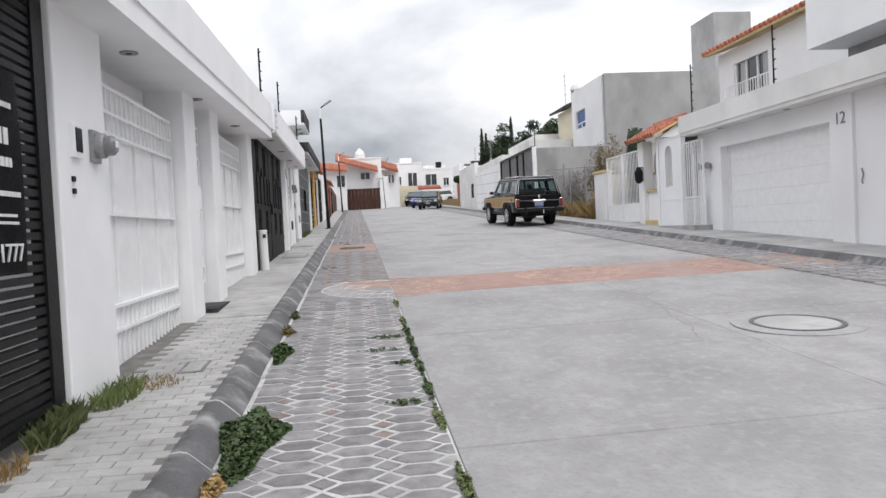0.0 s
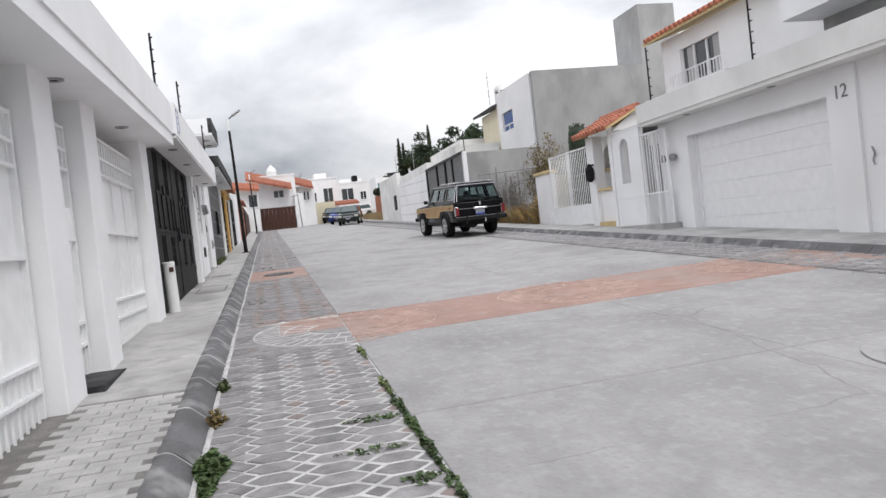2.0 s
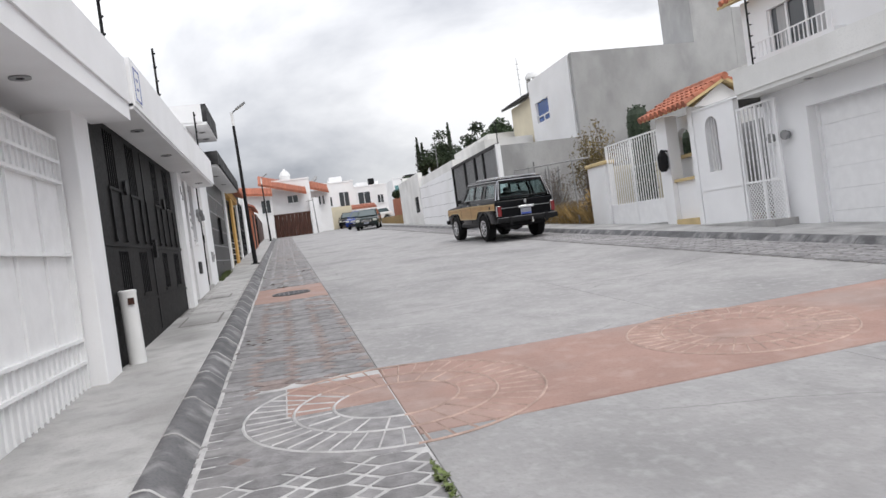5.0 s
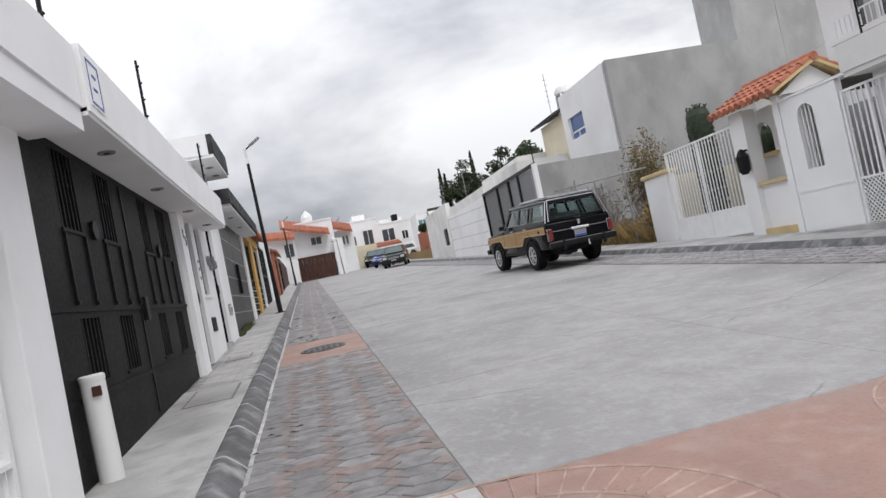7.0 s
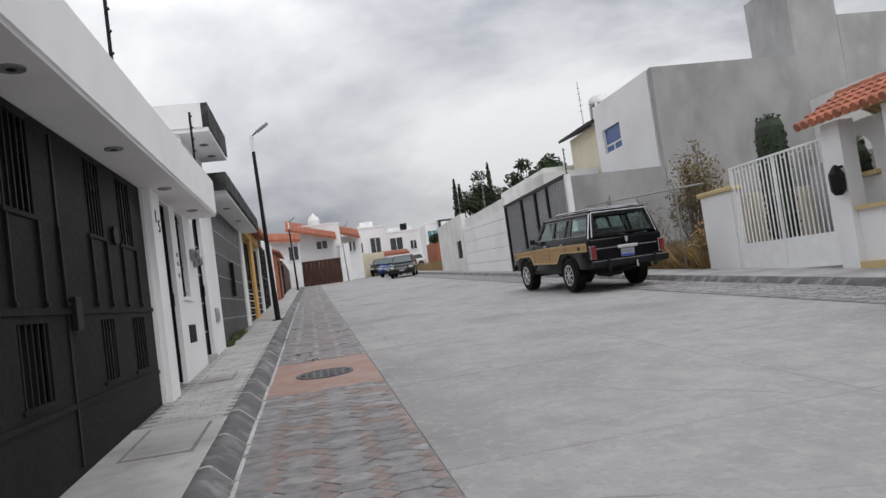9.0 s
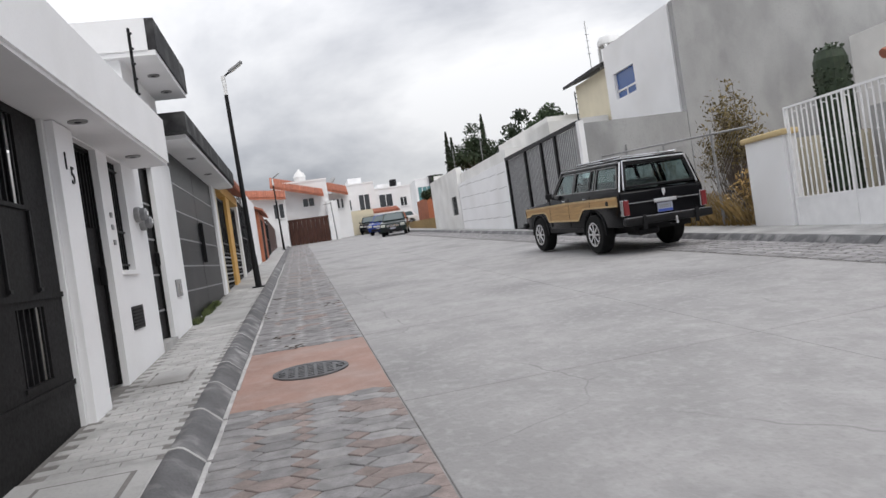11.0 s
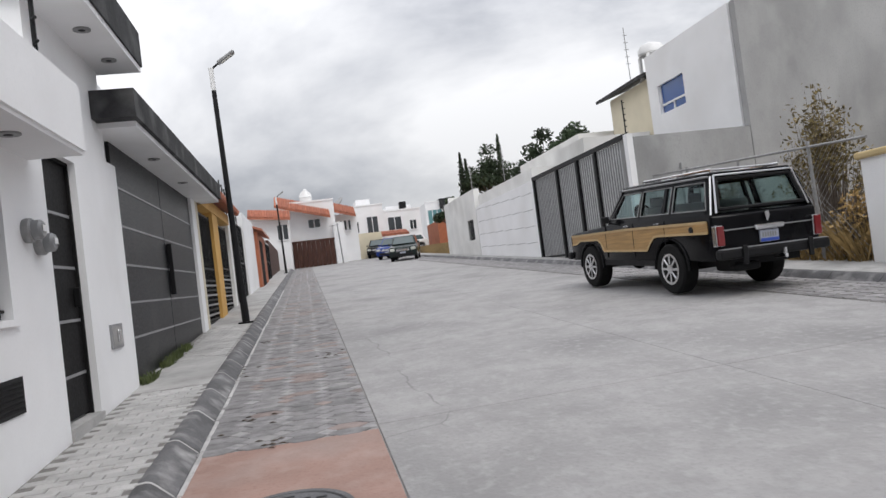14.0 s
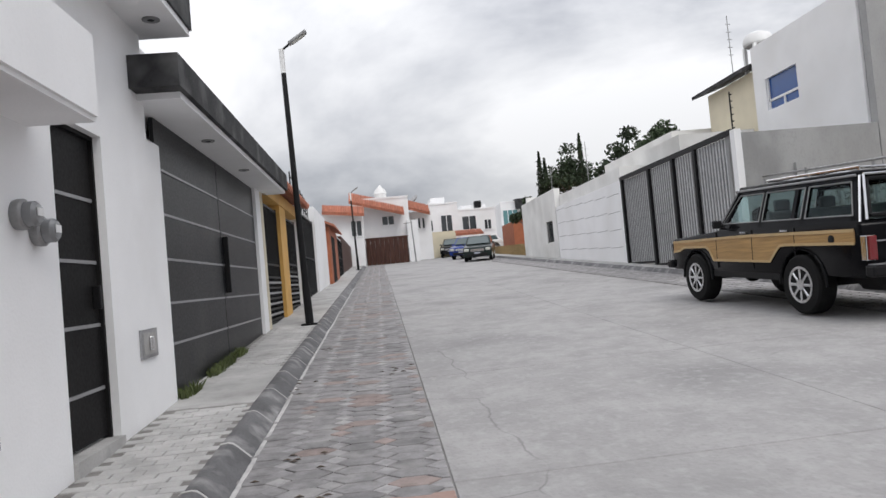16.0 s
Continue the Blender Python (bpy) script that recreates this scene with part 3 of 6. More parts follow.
def steel_door(y0, y1, zb, zt, label, strips, barred):
    o = thing("steel_door", label, "door", (-2.44, (y0 + y1) / 2, zb), group="steel doors")
    part("leaf", one_box(-2.46, -2.42, y0 + 0.03, y1 - 0.03, zb + 0.02, zt - 0.03), "dark_gate", o)
    for a, b in ((y0, y0 + 0.03), (y1 - 0.03, y1)):
        part("jamb", one_box(-2.48, -2.39, a, b, zb, zt), "dark_gate", o)
    part("head", one_box(-2.48, -2.39, y0 + 0.03, y1 - 0.03, zt - 0.03, zt), "dark_gate", o)
    for z in strips:
        part("strip", one_box(-2.419, -2.41, y0 + 0.04, y1 - 0.04, z, z + 0.025), "silver", o, "silver metal strip")
    if barred:
        # black sheet on the leaf paints the shaded depth behind the bars
        part("vent_back", one_box(-2.419, -2.412, y0 + 0.06, y1 - 0.06, zt - 0.75, zt - 0.06), "void_shade", o)
        for i in range(7):
            y = y0 + 0.09 + (y1 - y0 - 0.18) * i / 6
            part("bar", one_box(-2.411, -2.395, y - 0.008, y + 0.008, zt - 0.75, zt - 0.06), "dark_gate", o)
    h = part("handle", one_box(-2.419, -2.36, y1 - 0.14, y1 - 0.1, zb + 0.95, zb + 1.12, bevel=0.008), "black", o)
    return o


steel_door(19.85, 20.64, walk_z(20.6) + 0.02, 3.06, "dark grey steel door with barred top", (), True)
steel_door(22.50, 23.36, walk_z(23.2) + 0.07, 3.24, "black steel door with silver horizontal strips", (1.36, 1.82, 2.28, 2.74), False)
structure("doorstep", one_box(-2.5, -2.30, 22.50, 23.36, walk_z(22.3) - 0.1, walk_z(23.2) + 0.07), "walk", "low concrete doorstep under black door", "step")
o = thing("barred_window", "tall narrow window with black iron bars", "window", (-2.44, 21.3, 1.9), kind="structure")
part("pane", one_box(-2.49, -2.48, 21.03, 21.62, 1.9, 3.06), "pane", o)
for z in (1.95, 2.3, 2.95):
    part("rail", one_box(-2.40, -2.38, 21.04, 21.61, z, z + 0.02), "black", o)
for i in range(6):
    y = 21.09 + 0.095 * i
    part("bar", one_box(-2.41, -2.39, y - 0.009, y + 0.009, 1.91, 3.05), "black", o)
part("sill", one_box(-2.5, XL + 0.03, 20.99, 21.66, 1.855, 1.899), "white", o)
o = thing("vent_grille", "square black vent grille low in white wall", "vent", (XL, 21.38, 1.3))
part("frame", one_box(XL + 0.001, XL + 0.012, 21.13, 21.63, 1.28, 1.52), "black", o)
for i in range(6):
    part("slat", one_box(XL + 0.012, XL + 0.02, 21.16, 21.6, 1.305 + 0.034 * i, 1.322 + 0.034 * i), "dark_gate", o)
meter_round(21.98, 2.52, XL, "round glass electric meter beside striped door")
meter_round(22.2, 2.44, XL, "second round electric meter beside striped door")
o = thing("meter_niche", "small recessed water meter niche with steel rim", "meter box", (XL, 24.1, 1.5))
part("rim", one_box(XL + 0.001, XL + 0.02, 23.9, 24.32, 1.5, 1.74), "silver", o)
part("cavity", one_box(XL + 0.02, XL + 0.024, 23.95, 24.27, 1.53, 1.71), "walk", o)
part("valve", one_box(XL + 0.024, XL + 0.05, 24.06, 24.14, 1.56, 1.68, bevel=0.01), "chrome", o)
o = thing("intercom", "small intercom buttons on white wall", "intercom", (XL, 20.85, 2.2))
for z in (2.15, 2.3, 2.42):
    part("button", one_box(XL + 0.001, XL + 0.015, 20.82, 20.88, z, z + 0.05), "meter", o)

can = thing("canopy", "white plastered canopy over dark gate and doors", "canopy", (-2.2, 18, 3.0))
part("slab", one_box(-2.95, -1.94, 14.02, 22.2, 3.07, 3.13), "white", can)
part("near_face", one_box(-2.95, -2.06, 14.02, 14.14, 3.13, 3.60), "white", can)
part("fascia", one_box(-2.06, -1.92, 14.02, 22.2, 3.10, 3.60), "white", can)
for y in (15.2, 17.3, 19.4, 21.3):
    downlight(-2.13, y, 3.07)
o = thing("plaque", "small white plaque with blue marks on canopy edge", "plaque", (-1.91, 14.2, 3.2))
part("plate", one_box(-1.919, -1.912, 14.08, 14.42, 3.16, 3.54), "white_iron", o)
for a, b, c, d in ((14.1, 14.4, 3.18, 3.195), (14.1, 14.4, 3.505, 3.52), (14.1, 14.115, 3.2, 3.5), (14.385, 14.4, 3.2, 3.5), (14.2, 14.3, 3.3, 3.32), (14.2, 14.3, 3.4, 3.42)):
    part("mark", one_box(-1.9115, -1.908, a, b, c, d), "plate_blue", o)
can = thing("canopy", "upper white canopy with dark edge over pillar", "canopy", (-2.2, 23.3, 4.4))
part("slab", one_box(-2.9, -1.9, 22.3, 24.6, 4.40, 4.46), "white", can)
part("fascia", one_box(-1.98, -1.88, 22.3, 24.62, 4.46, 4.84), "dark_fascia", can, "dark weathered edge")
part("near_face", one_box(-2.9, -1.98, 22.28, 22.38, 4.46, 4.84), "white", can)
part("far_face", one_box(-2.9, -1.98, 24.5, 24.6, 4.46, 4.84), "dark_fascia", can)
downlight(-2.1, 23.2, 4.40)
downlight(-2.1, 24.1, 4.40)

# ---------------------------------------------------------------- bollard and covers
o = thing("bollard", "white plastic pipe bollard leaning by dark gate", "bollard", (-2.26, 14.25, walk_z(14.25)))
bm = bmesh.new()
lathe(bm, [(0.085, 0), (0.085, 0.72), (0.09, 0.72), (0.09, 0.75), (0.075, 0.76)], (-2.25, 14.1, walk_z(14.1)), (-0.02, 0, 1), 18)
part("pipe", bm, "tank", o, smooth=True)
part("sticker", one_box(-2.25, -2.19, 14.0, 14.02, 1.1, 1.17), "brown_gate", o)

# ---------------------------------------------------------------- slate grey gate house
o = thing("striped_gate", "slate grey steel double gate with thin strips", "gate", (-2.40, 27.5, walk_z(27.5)))
for a, b in ((24.9, 27.55), (27.57, 30.3)):
    leaf = part("leaf", one_box(-2.42, -2.38, a, b, walk_z(a) + 0.03, 3.745), "gate3", o)
    for z in (1.54, 1.94, 2.37, 2.81, 3.25):
        part("strip", one_box(-2.379, -2.37, a + 0.03, b - 0.03, z - 0.012, z + 0.012), "silver", leaf)
part("handle", one_box(-2.379, -2.31, 27.66, 27.71, 2.0, 2.75, bevel=0.008), "black", o)
structure("pillar", one_box(-2.6, XL, 30.32, 30.8, walk_z(30) - 0.2, 3.748), "white", "cream white pillar beside slate gate", "pillar")
can = thing("canopy", "flat canopy with black weathered edge and white soffit", "canopy", (-2.2, 28, 3.8))
part("slab", one_box(-2.9, -1.95, 24.3, 31.4, 3.75, 3.81), "white", can)
part("fascia", one_box(-2.9, -1.90, 24.10, 31.44, 3.812, 4.10), "dark_fascia", can, "black weathered edge")
structure("wall_back_3", one_box(-3.0, -2.6, 24.87, 31.4, 0, 4.6), "white", "white wall of the house over the slate gate", "wall")
for y in (26.2, 28.4):
    downlight(-2.15, y, 3.75)


# ---------------------------------------------------------------- ochre house and the gates beyond
def bar_gate(y0, y1, x, zb, zt, label, material="black", step=0.11, low=0.0, group=""):
    o = thing("barred_gate", label, "gate", (x, (y0 + y1) / 2, zb), group=group)
    for a, b in ((y0, y0 + 0.05), (y1 - 0.05, y1)):
        part("stile", one_box(x - 0.025, x + 0.025, a, b, zb, zt), material, o)
    for z in (zb + 0.06, zb + low if low else (zb + zt) / 2, zt - 0.05):
        part("rail", one_box(x - 0.02, x + 0.02, y0 + 0.05, y1 - 0.05, z - 0.02, z + 0.02), material, o)
    n = max(2, round((y1 - y0) / step))
    for i in range(1, n):
        y = y0 + (y1 - y0) * i / n
        part("bar", one_box(x - 0.01, x + 0.01, y - 0.009, y + 0.009, zb + 0.04, zt - 0.03), material, o)
    return o


def louvre_gate(y0, y1, x, zb, zt, label):
    o = bar_gate(y0, y1, x, zb, zt, label)
    for i in range(9):
        z = zb + 0.1 + i * 0.1
        part("louvre", one_box(x + 0.021, x + 0.035, y0 + 0.04, y1 - 0.04, z, z + 0.04), "silver" if i % 2 else "black", o)
    return o


structure("wall_3", one_box(-3.6, -3.2, 31.4, 44, 0, 4.2), "offwhite", "pale wall behind the barred gates", "wall")
structure("pillar", one_box(-2.7, XL, 30.82, 31.1, 1.0, 3.75), "cream", "cream pillar beside black barred gate", "pillar")
louvre_gate(31.15, 33.1, -2.40, walk_z(31.2), 3.65, "black barred gate with louvred foot beside ochre pillar")
structure("pillar", one_box(-2.7, XL + 0.02, 33.15, 34.1, 1.0, 3.75), "ochre", "ochre yellow pillar between black gates", "pillar")
louvre_gate(34.15, 36.3, -2.40, walk_z(34.2), 3.65, "black barred gate with louvred foot under tiled eave")
structure("beam", one_box(-2.8, XL + 0.04, 31.1, 36.6, 3.75, 4.0), "ochre", "ochre beam carrying a small tiled eave", "beam")
o = thing("tiled_eave", "small terracotta tiled eave over ochre gate", "roof", (-2.4, 34, 4.0))
bm = bmesh.new()
prism(bm, [(-3.2, 4.45), (-2.05, 3.98), (-2.05, 4.04), (-3.2, 4.52)], "y", 31.5, 36.7)
part("roof_slab", bm, "terracotta", o)
for i in range(24):
    bm = bmesh.new()
    y = 31.6 + i * 0.215
    rod(bm, (-3.15, y, 4.5), (-2.0, y, 4.03), 0.07, 7)
    part("tile", bm, "terracotta", o)
structure("wall_4", one_box(-2.8, XL, 36.65, 37.2, 1, 4.0), "offwhite", "pale pillar between gates", "wall")
bar_gate(37.25, 41.5, -2.40, walk_z(37.3), 4.1, "tall dark grey barred gate under flat roof", "gate3", 0.14)
structure("wall_backing_4", one_box(-2.62, -2.55, 37.2, 41.6, 1, 4.1), "gate3", "dark sheet behind barred gate", "wall")
structure("wall_5", one_box(-2.9, XL + 0.02, 41.6, 46.5, 1.2, 4.6), "white_rough", "white wall of a house further up", "wall")
o = thing("arched_entry", "terracotta painted entry with tiled top", "entry", (-2.3, 48, 2))
part("wall", one_box(-3.2, XL + 0.15, 46.5, 51.5, 1.6, 4.3), "brick_red", o)
# no hole here: a black plate paints the entry's shaded inside
part("opening", one_box(XL + 0.151, XL + 0.16, 47.4, 49.4, walk_z(47), 4.0), "void_shade", o)
bm = bmesh.new()
prism(bm, [(-3.4, 4.9), (-1.95, 4.28), (-1.95, 4.36), (-3.4, 5.0)], "y", 46.3, 51.8)
part("roof", bm, "terracotta", o)
structure("wall_6", one_box(-3.0, XL, 51.6, 58.5, 1.6, 4.4), "white_rough", "white wall beside the upper lamp", "wall")
bar_gate(53, 57, XL + 0.05, walk_z(53), 4.3, "dark barred gate in white wall", "black", 0.2)
structure("wall_7", one_box(-3.2, XL, 58.6, 74.0, 2.0, 4.7), "brown_gate", "dark brown yard wall near the street's end", "wall")

# roof railing above the gates
o = thing("roof_railing", "thin grey roof railing above the gates", "railing", (-2.7, 40, 4.2))
for i in range(8):
    bm = bmesh.new()
    y = 37.3 + i * 0.6
    rod(bm, (-2.5, y, 4.1), (-2.5, y, 5.1 - 0.05 * i), 0.02, 6)
    part("post", bm, "gate3", o)
for z in (4.6, 5.0):
    bm = bmesh.new()
    rod(bm, (-2.5, 37.3, z), (-2.5, 41.5, z - 0.3), 0.018, 6)
    part("rail", bm, "gate3", o)
structure("roof_3", one_box(-6.5, -2.5, 37.1, 46.4, 4.1, 4.25), "offwhite", "flat roof slab of the houses further up", "roof")
o = thing("cypress_tip", "dark conifer tip rising behind roofs", "tree", (-3.6, 36, 4.2))
bm = bmesh.new()
rod(bm, (-3.4, 36.5, 2.0), (-3.4, 36.5, 5.3), 0.03, 6)
part("trunk", bm, "twig", o)
bm = bmesh.new()
for i in range(260):
    h = rng.random()
    r = 0.22 * (1 - h) * math.sqrt(rng.random())
    a = rng.random() * 6.28
    c = Vector((-3.4 + r * math.cos(a), 36.5 + r * math.sin(a), 4.3 + 1.1 * h))
    bmesh.ops.create_cone(bm, segments=3, radius1=0.03, radius2=0, depth=0.1, matrix=Matrix.Translation(c) @ pose(0, 0, 0, rng.uniform(-30, 30), rng.uniform(-30, 30), 0))
part("crown", bm, "far_leaf", o)

# ---------------------------------------------------------------- garage house on the far side
XR = 8.6
structure("wall_garage", recessed_panel_wall(bmesh.new(), XR, 9.1, 2.0, 18.55, -0.5, 3.3, [(13.05, 17.36, -0.4, 2.79)]), "white_rough", "white plastered garage house front", "wall")
o = thing("garage_door", "wide white sectional garage door with faint grooves", "garage door", (8.85, 15.4, 0.6))
for i in range(6):
    z = 0.52 + i * 0.38
    part("section", one_box(8.82, 8.88, 13.05, 17.36, z, z + 0.377), "white_iron", o)
part("jamb", one_box(8.78, 8.82, 17.30, 17.36, 0.5, 2.79), "white_iron", o)
for k in range(11):
    z = 0.9 + k * 0.2
    structure("groove_trim", one_box(XR - 0.006, XR, 2.0, 12.35, z, z + 0.182), "white_rough", "white wall course with shallow groove", "trim")
structure("pillar", one_box(XR - 0.06, XR - 0.001, 12.4, 13.04, 0.2, 3.28), "white_rough", "white pillar with house number", "pillar")
twelve = text_mesh("12", 0.32, "number", Matrix.Translation((XR - 0.068, 12.72, 2.70)) @ pose(0, 0, 0, 90, 0, -90), "house_number")
tagged(twelve, "grey metal house number twelve on white pillar", "house number")
can = thing("canopy", "deep white flat canopy over garage door", "canopy", (8.5, 10, 3.3))
part("slab", one_box(8.15, 9.6, 2.0, 18.62, 3.22, 3.30), "offwhite", can)
part("fascia", one_box(8.12, 8.26, 2.0, 18.64, 3.30, 3.74), "offwhite", can)
part("end_face", one_box(8.26, 9.6, 18.5, 18.64, 3.30, 3.74), "offwhite", can)
structure("roof_garage", one_box(8.26, 11.4, 2.0, 18.5, 3.5, 3.6), "gray_wall", "flat garage roof behind the parapet", "roof")
for y in (11.2, 14.2, 17.0):
    downlight(8.42, y, 3.22)
o = thing("door_lever", "dark wavy door pull on white wall", "door handle", (XR, 12.2, 1.55))
bm = bmesh.new()
for i in range(8):
    rod(bm, (XR - 0.03, 12.2 + 0.02 * math.sin(i), 1.55 + i * 0.035), (XR - 0.03, 12.2 + 0.02 * math.sin(i + 1), 1.585 + i * 0.035), 0.014, 6)
part("pull", bm, "meter", o)
for y in (18.25, 17.85):
    meter_round(y, 2.38, XR - 0.15, "round electric meter on garage pillar")
o = thing("wall_lantern", "dark wall lantern on garage wall", "wall lamp", (XR - 0.1, 11.1, 1.3))
part("shade", one_box(XR - 0.14, XR, 10.95, 11.15, 1.3, 1.42, bevel=0.01), "meter", o)
o = thing("intercom", "grey intercom unit beside garage", "intercom", (XR, 10.2, 2.2))
part("panel", one_box(XR - 0.04, XR, 10.5, 10.66, 2.1, 2.4, bevel=0.006), "meter", o)

# upper storeys of the garage house
up = thing("house", "white upper storey with tiled eave and balcony window", "house", (12.5, 19.5, 3.5))
bm = bmesh.new()
recessed_panel_wall(bm, 11.5, 11.75, 13.2, 22.8, 3.0, 6.25, [(19.95, 21.85, 4.72, 5.78)])
part("front_wall", bm, "white_rough", up)
part("side_wall", one_box(11.75, 18, 22.55, 22.8, 3.0, 6.25), "white_rough", up)
part("near_block", one_box(9.5, 14, 4.0, 15.1, 4.62, 7.4), "white_rough", up)
part("near_wall", one_box(10.4, 10.6, 4.0, 15.0, 3.4, 4.62), "gray_wall", up)
bm = bmesh.new()
prism(bm, [(11.1, 6.25), (11.1, 6.33), (13.2, 7.0), (13.2, 6.9)], "y", 13.4, 23.2)
roof = part("eave", bm, "yellow_trim", up)
for i in range(40):
    bm = bmesh.new()
    y = 13.5 + i * 0.243
    rod(bm, (11.05, y, 6.36), (13.1, y, 7.0), 0.075, 7)
    part("tile", bm, "terracotta", roof)
w = part("window", one_box(11.6, 11.62, 19.95, 21.85, 4.72, 5.78), "pane", up, "sliding window with pale curtains")
for y in (19.95, 20.58, 21.2, 21.79):
    part("frame", one_box(11.55, 11.6, y, y + 0.06, 4.72, 5.78), "white_iron", w)
for a, b in ((20.02, 20.35), (21.27, 21.6)):
    part("curtain", one_box(11.585, 11.598, a, b, 4.74, 5.76), "curtain", w)
rail = part("balcony_rail", one_box(11.28, 11.31, 19.5, 22.2, 5.06, 5.09), "white_iron", up)
part("balcony_slab", one_box(11.2, 11.5, 19.4, 22.3, 4.56, 4.68), "white_rough", up)
for i in range(19):
    y = 19.55 + i * 0.145
    part("baluster", one_box(11.285, 11.305, y, y + 0.02, 4.68, 5.06), "white_iron", rail)

# ---------------------------------------------------------------- gatehouse with tiled roof
XG = 8.4
gh = thing("gatehouse", "white entrance gatehouse with terracotta tiled gable roof", "gatehouse", (9.2, 21, 1.0))


def arch_outline(yc, half, zb, zs, n=10):
    return [(yc - half, zb), (yc - half, zs)] + [(yc - half * math.cos(math.pi * i / n), zs + half * math.sin(math.pi * i / n)) for i in range(1, n)] + [(yc + half, zs), (yc + half, zb)]


# wall with arched barred opening
bm = bmesh.new()
yc, hf, zb, zs = 19.98, 0.23, 1.97, 2.90
recessed_panel_wall(bm, XG, XG + 0.12, 19.14, 20.62, 0.5, 3.1, [(yc - hf, yc + hf, zb, 3.1)])
n = 10
for i in range(n):
    a0, a1 = math.pi * i / n, math.pi * (i + 1) / n
    y0, y1 = yc - hf * math.cos(a0), yc - hf * math.cos(a1)
    prism(bm, [(y0, zs + hf * math.sin(a0)), (y1, zs + hf * math.sin(a1)), (y1, 3.32), (y0, 3.32)], "x", XG, XG + 0.12)
box(bm, XG, XG + 0.12, 19.14, yc - hf, 3.1, 3.32)
box(bm, XG, XG + 0.12, yc + hf, 20.62, 3.1, 3.32)
gw = part("arched_wall", bm, "white_rough", gh)
part("top_rail", one_box(XG - 0.02, XG + 0.1, 18.0, 20.62, 3.321, 3.36), "white_iron", gw)
for i in range(4):
    y = yc - hf + 0.08 + i * 0.1
    part("bar", one_box(XG + 0.05, XG + 0.07, y - 0.01, y + 0.01, zb, zs + 0.27), "white_iron", gw)
part("panel_trim", one_box(XG - 0.012, XG - 0.001, 19.18, 20.58, 1.58, 1.62), "white_rough", gw)
# gable, posts, niche
bm = bmesh.new()
prism(bm, [(8.40, 3.44), (9.12, 3.92), (9.8, 3.44)], "y", 20.52, 20.64)
part("gable", bm, "white_rough", gh)
part("post", one_box(XG, XG + 0.3, 21.80, 22.24, 0.5, 3.47), "white_rough", gh)
part("near_post", one_box(XG - 0.02, XG + 0.25, 20.63, 20.80, 0.5, 3.47), "white_rough", gh)
part("niche_wall", one_box(XG + 0.12, XG + 0.3, 20.80, 21.80, 0.5, 1.9), "white_rough", gh)
bm = bmesh.new()
recessed_panel_wall(bm, 9.0, 9.15, 20.66, 22.8, 0.5, 2.9, [(21.80, 22.40, 2.55, 2.9)])
box(bm, 9.0, 9.15, 20.66, 21.80, 2.9, 3.47)
box(bm, 9.0, 9.15, 22.40, 22.8, 2.9, 3.47)
for i in range(8):
    a0, a1 = math.pi * i / 8, math.pi * (i + 1) / 8
    prism(bm, [(22.1 - 0.3 * math.cos(a0), 2.9 + 0.3 * math.sin(a0)), (22.1 - 0.3 * math.cos(a1), 2.9 + 0.3 * math.sin(a1)), (22.1 - 0.3 * math.cos(a1), 3.47), (22.1 - 0.3 * math.cos(a0), 3.47)], "x", 9.0, 9.15)
part("niche_back", bm, "white_rough", gh)
part("niche_sill", one_box(XG + 0.04, XG + 0.34, 20.81, 21.79, 1.9, 1.97), "yellow_trim", gh)
part("niche_shelf", one_box(8.9, 9.14, 21.70, 22.5, 2.47, 2.55), "yellow_trim", gh)
part("plinth", one_box(XG - 0.02, XG + 0.12, 20.81, 21.79, 0.5, 1.03), "yellow_trim", gh)
tiled = None
for sgn in (-1, 1):
    bm = bmesh.new()
    ex = 9.13 + sgn * 0.98
    prism(bm, [(9.13, 3.94), (ex, 3.45), (ex, 3.51), (9.13, 4.01)], "y", 20.36, 22.52)
    slope = part("roof_slope", bm, "yellow_trim", gh)
    for i in range(11):
        y = 20.43 + i * 0.201
        for k in range(4):
            bm = bmesh.new()
            u0, u1 = k / 4, (k + 1.12) / 4
            rod(bm, (9.13 + sgn * 0.98 * u0, y, 4.02 - 0.505 * u0 - 0.01), (9.13 + sgn * 1.0 * u1, y, 4.02 - 0.505 * u1 + 0.012), 0.066, 8, 0.08)
            part("tile", bm, "terracotta", slope)
for k in range(7):
    bm = bmesh.new()
    rod(bm, (9.13, 20.34 + k * 0.31, 4.03), (9.13, 20.68 + k * 0.31, 4.05), 0.085, 8)
    part("ridge_tile", bm, "terracotta", gh)
o = thing("wall_lantern", "black iron lantern hung on gatehouse post", "wall lamp", (XG - 0.12, 21.86, 2.4))
bm = bmesh.new()
lathe(bm, [(0.06, 0), (0.12, 0.08), (0.13, 0.36), (0.06, 0.48), (0.02, 0.52)], (XG - 0.14, 21.86, 2.19), (0, 0, 1), 8)
part("body", bm, "black", o)
part("bracket", one_box(XG - 0.14, XG, 21.84, 21.88, 2.65, 2.69), "black", o)


